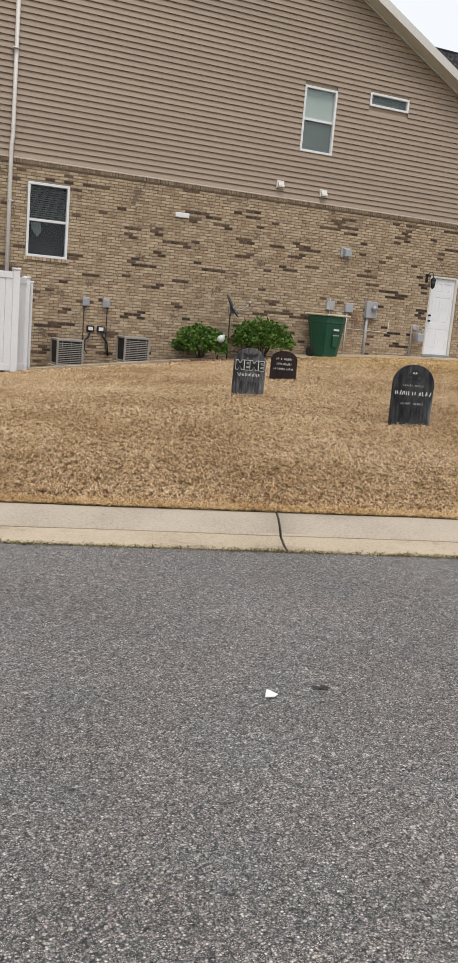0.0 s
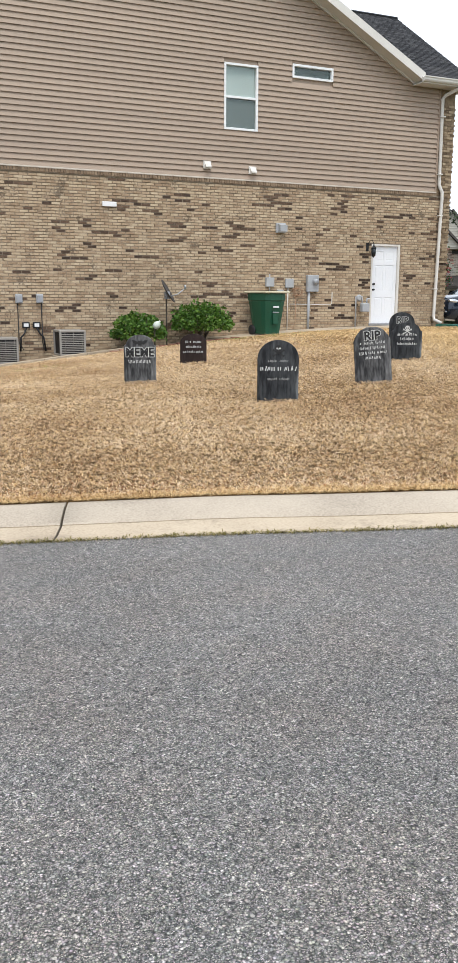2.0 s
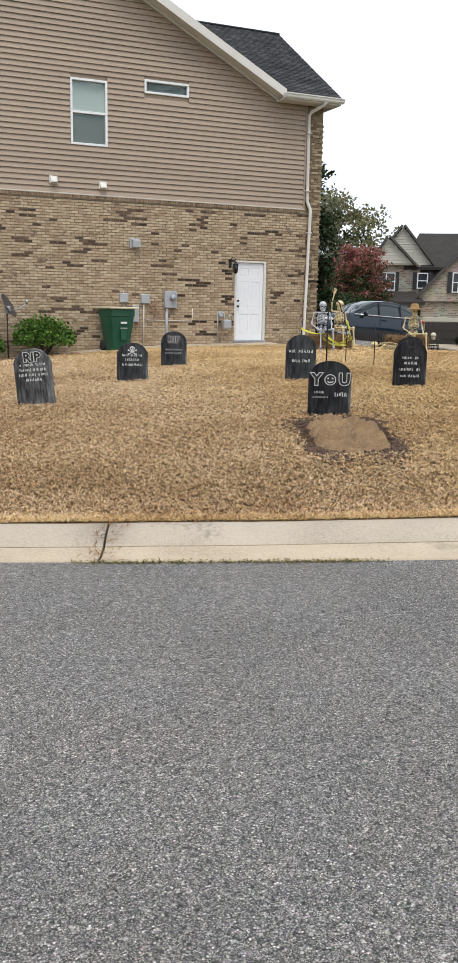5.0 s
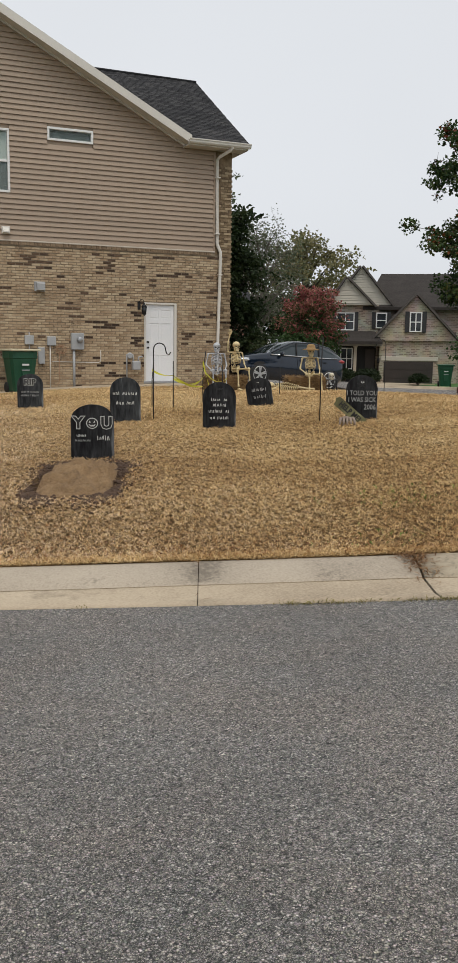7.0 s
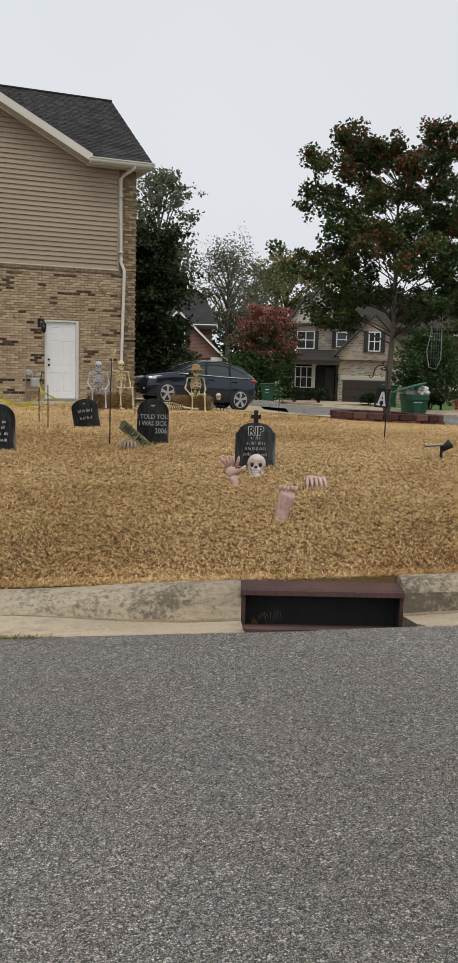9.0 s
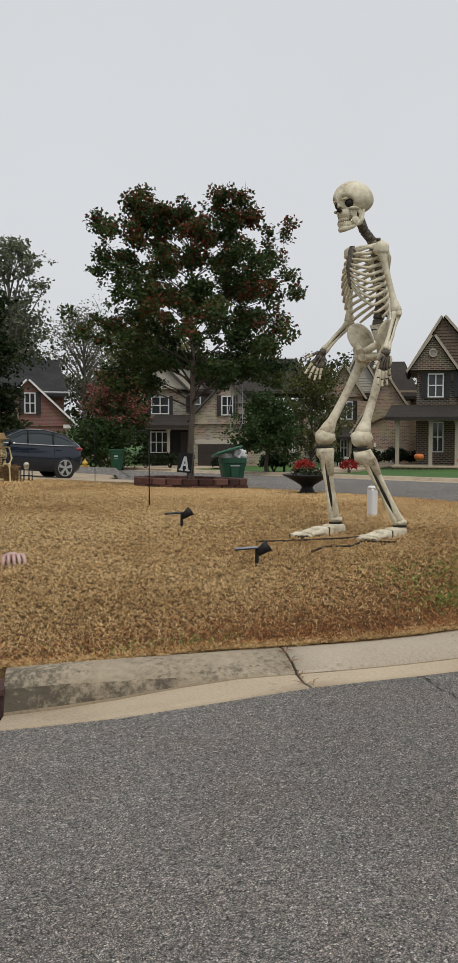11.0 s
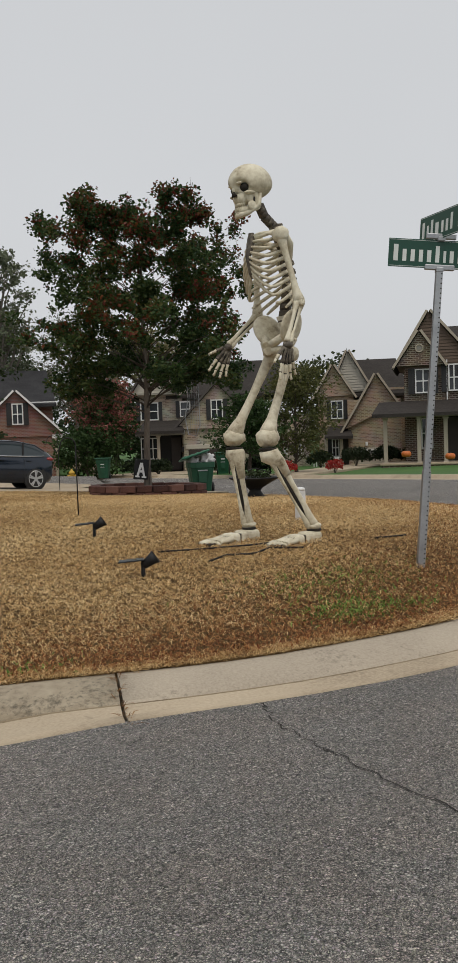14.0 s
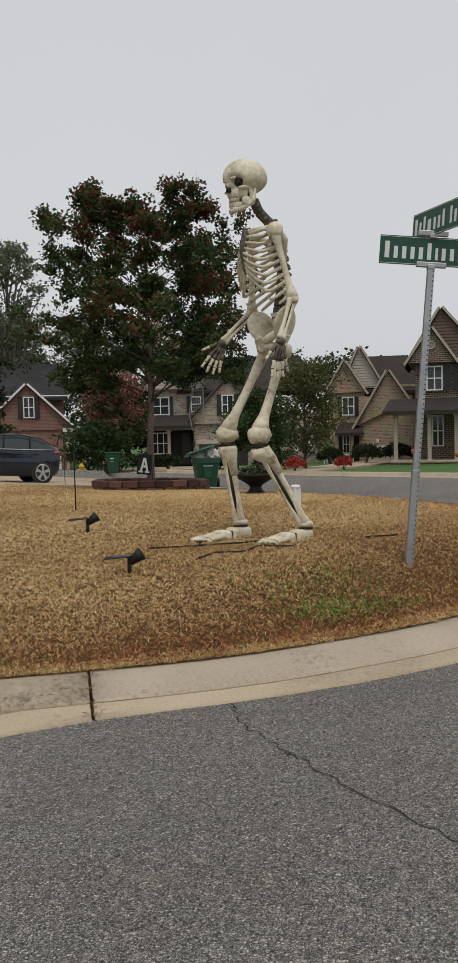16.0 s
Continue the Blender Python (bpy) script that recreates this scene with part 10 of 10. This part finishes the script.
for k, (x, y, z) in enumerate(((36.4, 24.3, 0.55), (37.5, 22.9, 0.42))):
    p = thing("pumpkin", x, y, z, 0, "orange pumpkin resting on porch brickwork", "pumpkin", "porch pumpkins")
    bm = bmesh.new()
    for i in range(9):
        a = i * 2 * math.pi / 9
        ball(bm, (0.1 * math.cos(a), 0.1 * math.sin(a), 0.13), (0.11, 0.11, 0.13), None, 2)
    part("flesh", bm, M_PUMPKIN, p)
    bm = bmesh.new()
    tube(bm, [(0, 0, 0.22), (0.02, 0, 0.31)], [0.03, 0.02], 6)
    part("stalk", bm, M_BARK, p)
# hydrant, mailbox post and far bins
hy = thing("fire_hydrant", 26.6, 37.6, -0.42, 0, "yellow fire hydrant at the kerb", "hydrant")
M_HYD = surf("yellow_hydrant_paint", [(0.5, 0.3, 0.03), (0.6, 0.4, 0.06)], 4, 30, 0.5, 0.1, 0.004)
bm = bmesh.new()
lathe(bm, [(0.16, 0), (0.16, 0.05), (0.11, 0.06), (0.11, 0.5), (0.15, 0.52), (0.15, 0.56), (0.12, 0.62), (0.05, 0.68), (0.03, 0.74)], 16)
part("barrel", bm, M_HYD, hy)
bm = bmesh.new()
tube(bm, [(-0.22, 0, 0.4), (0.22, 0, 0.4)], 0.06, 10)
part("nozzle", bm, M_HYD, hy)
for bx, by in ((27.8, 36.4), (31.5, 31.1)):
    wheeled_bin(bx, by, max(gz(bx, by), float(road_z(bx, by))), -30, M_BINGREEN, False, "green wheeled bin standing at the far kerb", 1.0)
mb = thing("mailbox", 31.8, 27.6, gz(31.8, 27.6), -35, "dark mailbox on a post across the side street", "mailbox")
bm = bmesh.new()
soft_box(bm, -0.05, 0.05, -0.05, 0.05, 0, 1.0, 0.01)
part("post", bm, M_BLACK, mb)
bm = bmesh.new()
soft_box(bm, -0.1, 0.1, -0.25, 0.25, 1.0, 1.22, 0.06, None, 3)
part("box", bm, M_BLACK, mb)
# pale drives across the street
for k, pts in enumerate((((29.3, 33.5), (29.3, 44), (36, 47), (36, 38)), ((20.5, 33.0), (20.5, 45), (29.3, 45), (29.3, 33.0)), ((29.5, 22.0), (29.5, 24.6), (43, 37), (46, 35)))):
    bm = bmesh.new()
    if k == 1:
        g = [[bm.verts.new((21.8 + 0.25 * i, 29.5 + 0.31 * j, gz(21.8 + 0.25 * i, 29.5 + 0.31 * j) + 0.06)) for j in range(51)] for i in range(31)]
        for i in range(30):
            for j in range(50):
                bm.faces.new((g[i][j], g[i + 1][j], g[i + 1][j + 1], g[i][j + 1]))
    else:
        bm.faces.new([bm.verts.new((x, y, gz(max(x, 29.5), y) + 0.03)) for x, y in pts])
    ex = bmesh.ops.extrude_face_region(bm, geom=bm.faces[:])
    for v in ex["geom"]:
        if isinstance(v, bmesh.types.BMVert):
            v.co.z -= 0.2
    tagged(mesh_ob("far_driveway", bm, M_CONCRETE), "pale concrete drive across the side street", "driveway", kind="structure")
# kerb on the far side of the side street
bm = bmesh.new()
for k in range(24):
    y0, y1 = 6 + k * 2.0, 8 + k * 2.0 - 0.015
    za, zb_ = float(road_z(29.4, y0)), float(road_z(29.4, y1))
    vs = [bm.verts.new(p) for p in ((29.0, y0, za + 0.01), (29.3, y0, za + 0.02), (29.4, y0, za + 0.11), (29.65, y0, za + 0.12), (29.65, y0, za - 0.2), (29.0, y0, za - 0.2))]
    ws = [bm.verts.new(p) for p in ((29.0, y1, zb_ + 0.01), (29.3, y1, zb_ + 0.02), (29.4, y1, zb_ + 0.11), (29.65, y1, zb_ + 0.12), (29.65, y1, zb_ - 0.2), (29.0, y1, zb_ - 0.2))]
    for i in range(6):
        bm.faces.new((vs[i], vs[(i + 1) % 6], ws[(i + 1) % 6], ws[i]))
    bm.faces.new(vs[::-1])
    bm.faces.new(ws)
tagged(mesh_ob("far_kerb", bm, M_CONCRETE), "pale concrete kerb across the side street", "kerb", kind="structure")
# ---- dormant grass, thick and tangled, thinning with distance from the street
def blade_mat(name, cols, patch):
    mt, n, l, bs = nodes_of(name)
    geo, tc, n1, n2 = n.new("ShaderNodeNewGeometry"), n.new("ShaderNodeTexCoord"), n.new("ShaderNodeTexNoise"), n.new("ShaderNodeTexNoise")
    n1.inputs["Scale"].default_value, n1.inputs["Detail"].default_value = 0.45, 4
    n2.inputs["Scale"].default_value, n2.inputs["Detail"].default_value = 2.6, 3
    l.new(tc.outputs["Object"], n1.inputs["Vector"])
    l.new(tc.outputs["Object"], n2.inputs["Vector"])
    a, b = n.new("ShaderNodeMix"), n.new("ShaderNodeMix")
    a.inputs["Factor"].default_value, b.inputs["Factor"].default_value = 0.35, patch
    spread = n.new("ShaderNodeMapRange")
    spread.inputs["From Min"].default_value, spread.inputs["From Max"].default_value = 0.33, 0.62
    spread.inputs["To Min"].default_value, spread.inputs["To Max"].default_value = 0.2, 0.8
    l.new(n1.outputs["Fac"], a.inputs["A"])
    l.new(n2.outputs["Fac"], a.inputs["B"])
    l.new(a.outputs["Result"], spread.inputs["Value"])
    l.new(spread.outputs["Result"], b.inputs["A"])
    l.new(geo.outputs["Random Per Island"], b.inputs["B"])
    rp = n.new("ShaderNodeValToRGB")
    el = rp.color_ramp.elements
    while len(el) < len(cols):
        el.new(0.5)
    for i, c in enumerate(cols):
        el[i].position, el[i].color = 0.22 + 0.56 * i / (len(cols) - 1), (*c, 1)
    l.new(b.outputs["Result"], rp.inputs["Fac"])
    l.new(rp.outputs["Color"], bs.inputs["Base Color"])
    bs.inputs["Roughness"].default_value, bs.inputs["Specular IOR Level"].default_value = 0.8, 0.2
    return mt


M_STRAWGRASS = blade_mat("dormant_bermuda_grass", [(0.28, 0.155, 0.062), (0.47, 0.292, 0.122), (0.63, 0.428, 0.198), (0.72, 0.515, 0.258), (0.8, 0.61, 0.34)], 0.5)
M_RUSTGRASS = blade_mat("rusty_dead_grass", [(0.085, 0.022, 0.009), (0.2, 0.062, 0.021), (0.33, 0.135, 0.045), (0.52, 0.29, 0.115)], 0.6)
M_TANGRASS = blade_mat("tan_dormant_grass", [(0.25, 0.145, 0.075), (0.42, 0.275, 0.15), (0.58, 0.41, 0.245), (0.67, 0.5, 0.32), (0.76, 0.6, 0.42)], 0.45)
M_WEED = blade_mat("green_weeds", [(0.06, 0.12, 0.02), (0.13, 0.24, 0.045), (0.25, 0.36, 0.09)], 0.5)


def blades(name, x, y, z, length, width, rise, mat, label, rng):
    """Bent pointed blades from arrays of roots."""
    n = len(x)
    a = rng.uniform(0, 2 * np.pi, n)
    bend = rng.uniform(-1.9, 1.9, n)
    up = np.clip(rng.normal(rise, 0.28, n), 0.02, 1.2)
    L = length * rng.uniform(0.6, 1.4, n)
    w = width * rng.uniform(0.6, 1.4, n)
    dx, dy = np.cos(a), np.sin(a)
    ex, ey = np.cos(a + bend), np.sin(a + bend)
    root = np.stack([x, y, z], -1)
    mid = root + np.stack([dx * L * 0.5, dy * L * 0.5, L * 0.5 * up + 0.006], -1)
    tip = mid + np.stack([ex * L * 0.5, ey * L * 0.5, L * 0.32 * (up - 0.35)], -1)
    side = np.stack([-dy * w, dx * w, rng.uniform(-0.4, 0.4, n) * w], -1)
    V = np.stack([root, mid + side * 1.15, tip, mid - side * 1.15], 1).reshape(-1, 3)
    o = np.arange(n)[:, None] * 4
    F = np.concatenate([o + np.array([[0, 1, 3]]), o + np.array([[3, 1, 2]])], 1).reshape(-1, 3)
    me = bpy.data.meshes.new(name)
    me.vertices.add(len(V))
    me.vertices.foreach_set("co", V.astype(np.float32).ravel())
    me.loops.add(len(F) * 3)
    me.loops.foreach_set("vertex_index", F.astype(np.int32).ravel())
    me.polygons.add(len(F))
    me.polygons.foreach_set("loop_start", (np.arange(len(F)) * 3).astype(np.int32))
    me.update(calc_edges=True)
    me.materials.append(mat)
    return tagged(new(name, me), label, "grass", kind="stuff")


def lawn_mask(x, y):
    s, d = lot(x, y)
    ok = (d < -0.01) & (y < 20.75)
    ok &= ~((np.abs((x - 8.3) * CU + (y - 5.5) * SU) < 0.42) & (np.abs(-(x - 8.3) * SU + (y - 5.5) * CU) < 0.76))
    ok &= np.hypot(x - MX, y - MY) > 1.1
    edge = 20.4 - (x - 16.7) * 1.92
    ok &= ~((x > 16.7) & (y > edge)) & ~((x > 19.2) & (y > 15.6 - (x - 19.2) * 0.81))
    ok &= ~((y > 19.9) & (x > 8.8)) & ~((y > 19.6) & (x < 9.5) & (x > 6))
    ok &= ~((x < 7) & (y > 18.95 + (x - 2.3) * 0.22))
    return ok


def tuft_of(x, y):
    """How thick the mat of grass lies: uneven tufts from a hand to an arm's length across, -1 to 1."""
    rng = np.random.default_rng(12)
    out = np.zeros(len(x))
    for wave, amp in ((0.045, 0.6), (0.06, 0.6), (0.085, 0.5), (0.12, 0.4), (0.18, 0.3), (0.3, 0.16)):
        for _ in range(3):
            a, ph = rng.uniform(0, np.pi), rng.uniform(0, 6.28)
            f = 2 * np.pi / (wave * rng.uniform(0.8, 1.25))
            bend = 0.8 * np.sin((x * np.sin(a) - y * np.cos(a)) * f * 0.37 + ph * 2)
            out += amp * np.sin((x * np.cos(a) + y * np.sin(a)) * f + ph + bend) / 3
    return np.clip(out / 0.55, -1, 1)


def grow():
    rng = np.random.default_rng(5)
    for lo, hi, per, L, w, rise in ((0, 1.6, 8600, 0.036, 0.0021, 0.36), (1.6, 3.6, 7200, 0.036, 0.0022, 0.34), (3.6, 7, 4400, 0.04, 0.0028, 0.32), (7, 11.5, 2700, 0.046, 0.0036, 0.3), (11.5, 26, 1400, 0.056, 0.0048, 0.3)):
        x0, x1, y0, y1 = -7.0, 21.1, 0.0, 20.8
        n = int((x1 - x0) * (y1 - y0) * per)
        x, y = rng.uniform(x0, x1, n), rng.uniform(y0, y1, n)
        s, d = lot(x, y)
        k = (-d >= lo) & (-d < hi) & lawn_mask(x, y)
        # only where the street side of the lawn lies open to view
        k &= (x > -1.3 + 0.15 * (y - 6))
        x, y = x[k], y[k]
        # tufts: roots drawn together, bare hollows between
        mat_h = tuft_of(x, y)
        k = mat_h + rng.uniform(-0.3, 0.3, len(x)) > -0.82
        x, y, mat_h = x[k], y[k], mat_h[k]
        s, d = lot(x, y)
        rust = (rng.uniform(0, 1, len(x)) < np.clip(1.0 + d * (1.3 - 0.75 * np.clip((x - 12) / 3, 0, 1)), 0, 1) * (0.16 + 0.8 * np.clip((x - 10.8) / 3.2, 0, 1)) + 0.05) if lo < 2 else np.zeros(len(x), bool)
        tan = ~rust & (rng.uniform(0, 1, len(x)) < np.clip((10.5 - x) / 4.5, 0, 0.7))
        for q, mt, lab in ((tan, M_TANGRASS, "pale tan dormant lawn grass"), (~rust & ~tan, M_STRAWGRASS, "tangled straw-coloured dormant lawn grass"), (rust, M_RUSTGRASS, "rust-brown dead grass along the kerb")):
            if q.any():
                blades("lawn_grass", x[q], y[q], lawn_z(x[q], y[q]) + 0.004 + 0.013 * np.clip(mat_h[q] + 0.4, 0, 1.2), L, w, rise, mt, lab, rng)
    # longer fringe hanging over the kerb
    n = 70000
    s = rng.uniform(-6, 24, n)
    pts = np.array([[*kerb_at(float(q))[0]] for q in s])
    nor = np.array([[*kerb_at(float(q))[1]] for q in s])
    o = rng.uniform(-0.14, 0.026, n)
    x, y = pts[:, 0] + nor[:, 0] * o, pts[:, 1] + nor[:, 1] * o
    k = ~((s > 9.9) & (s < 11.1) & (o > -0.02))
    blades("kerb_fringe", x[k], y[k], kerb_z(s[k]) + 0.01, 0.042, 0.0022, 0.34, M_STRAWGRASS, "ragged straw grass fringe along the kerb", rng)
    # green weeds on the corner and along the kerb
    xs, ys = [], []
    for cx, cy, r, m in ((16.0, 1.55, 0.42, 750), (15.75, 0.98, 0.22, 800), (16.2, 0.88, 0.13, 140), (13.0, 1.2, 0.2, 90), (13.5, 1.0, 0.2, 160), (11.9, 1.75, 0.2, 60), (9.9, 2.7, 0.25, 60), (3.2, 15.6, 0.6, 260), (8.6, 18.9, 0.8, 900), (10.2, 19.3, 0.8, 700), (10.5, 3.6, 0.3, 160), (1.6, 18.2, 0.8, 500)):
        xs.append(rng.normal(cx, r, m))
        ys.append(rng.normal(cy, r * 0.6, m))
    x, y = np.concatenate(xs), np.concatenate(ys)
    s, d = lot(x, y)
    k = (d < -0.03) & (y < 19.9)
    blades("green_weeds", x[k], y[k], lawn_z(x[k], y[k]) + 0.006, 0.045, 0.0034, 0.75, M_WEED, "patches of green weeds among the straw grass", rng)
    # moss and weeds where the gutter meets the asphalt, dry tufts in the joints
    n = 14000
    s = rng.uniform(-4, 14, n)
    s = s[np.sin(s * 1.7) + 0.6 * np.sin(s * 5.3) + rng.uniform(-0.5, 0.5, n) > np.where(s < 2.5, -1.2, np.where(s < 7, 0.1, np.where(s < 9, 0.55, 9)))]
    pts = np.array([[*kerb_at(float(q))[0]] for q in s])
    nor = np.array([[*kerb_at(float(q))[1]] for q in s])
    o = np.array([gutter_width(q) for q in s]) + rng.normal(0.012, 0.016, len(s))
    x, y = pts[:, 0] + nor[:, 0] * o, pts[:, 1] + nor[:, 1] * o
    k = ~((s > 9.7) & (s < 11.3))
    blades("gutter_weeds", x[k], y[k], road_z(x[k], y[k]) - 0.004, 0.026, 0.0024, 0.5, blade_mat("olive_moss", [(0.05, 0.045, 0.012), (0.14, 0.12, 0.035), (0.27, 0.22, 0.08)], 0.5), "thin line of olive moss along the gutter edge", rng)
    ps, po, pz = [], [], []
    for sj, m in ((3.74, 110), (6.84, 8), (8.27, 420), (12.69, 60)):
        q = rng.uniform(0.02, 0.7, m) if m < 300 else np.clip(np.abs(rng.normal(0.1, 0.16, m)), 0.02, 0.7)
        ps.append(rng.normal(sj, 0.012 + 0.04 * (m > 100), m))
        po.append(q)
    s, o = np.concatenate(ps), np.concatenate(po)
    pts = np.array([[*kerb_at(float(q))[0]] for q in s])
    nor = np.array([[*kerb_at(float(q))[1]] for q in s])
    prof = [kerb_profile(float(q)) for q in s]
    z = np.array([np.interp(b, [p[0] for p in a[1:12]], [p[1] for p in a[1:12]]) for a, b in zip(prof, o)]) + kerb_z(s)
    blades("joint_tufts", pts[:, 0] + nor[:, 0] * o, pts[:, 1] + nor[:, 1] * o, z, 0.075, 0.0024, 0.3, blade_mat("dry_brown_weeds", [(0.1, 0.045, 0.02), (0.21, 0.11, 0.048), (0.33, 0.2, 0.09)], 0.5), "dry brown tufts growing from the kerb joints", rng)


grow()
# ---- wall bricks, last: the stretch beside the door singly, the rest laid as one
def lay_bricks():
    H, L, J = 0.0545, 0.197, 0.0132
    full = bmesh.new()
    b2 = bmesh.new()
    box(b2, 0, L, 0, 0.02, 0, H)
    add(full, b2)
    me = bpy.data.meshes.new("brick")
    bmesh.ops.recalc_face_normals(full, faces=full.faces[:])
    full.to_mesh(me)
    full.free()
    me2 = me.copy()
    me.materials.append(M_BRICK)
    me2.materials.append(M_BRICK_D)
    verts, faces, idx, singles = [], [], [], 0
    rnd = random.Random(7)
    row, z, below = 0, -1.1, []
    while z + H < ZB - 0.05:
        x = XL - (row % 2) * (L + J) / 2 + rnd.uniform(-0.01, 0.01)
        here, left = [], 0
        while x < XR - 0.02:
            # flashed bricks come in short runs, often in two or three courses together
            if left > 0:
                left -= 1
                dark = rnd.random() < 0.86
            else:
                p = 0.032 + 0.036 * max(0, 0.3 + noise.noise(Vector((x * 0.45, z * 1.1, 9.1))) * 2.0)
                if any(abs(q - x) < 0.3 for q in below):
                    p += 0.07
                dark = rnd.random() < p
                left = rnd.choice((0, 0, 0, 0, 1, 1, 2)) if dark else 0
            if dark:
                here.append(x)
            spans = [(max(x, XL), min(x + L, XR - 0.002))]
            for h in (W1, DR):
                if z + H > h[2] + 0.002 and z < h[3] - 0.002:
                    spans = [q for a, b in spans for q in ((a, min(b, h[0] - 0.006)), (max(a, h[1] + 0.006), b)) if q[1] - q[0] > 0.03]
            for a, b in spans:
                off = rnd.uniform(-0.009, 0.0015)
                if b - a > L - 0.004 and 12.05 < a < 13.55 and 0.75 < z < 2.7 and singles < 300:
                    ob = new("brick", me2 if dark else me)
                    ob.location = (a, YW + off, z)
                    ob.parent = brick_wall
                    singles += 1
                    continue
                o = len(verts)
                y0, y1 = YW + off, YW + 0.012
                e = [rnd.uniform(-0.001, 0.0065) for _ in range(8)]
                verts += [(a, y1, z), (b, y1, z), (b, y1, z + H), (a, y1, z + H), (a + e[0], y0, z + e[1]), (b - e[2], y0, z + e[3]), (b - e[4], y0, z + H - e[5]), (a + e[6], y0, z + H - e[7])]
                faces += [(o + 4, o + 5, o + 6, o + 7), (o, o + 1, o + 5, o + 4), (o + 1, o + 2, o + 6, o + 5), (o + 2, o + 3, o + 7, o + 6), (o + 3, o, o + 4, o + 7)]
                idx += [1 if dark else 0] * 5
            x += L + J
        row, z, below = row + 1, z + H + J, here
    ob = raw("brick_courses", verts, faces, [M_BRICK_I, M_BRICK_D], idx)
    ob.parent = brick_wall
    tagged(ob, kind="stuff")


lay_bricks()
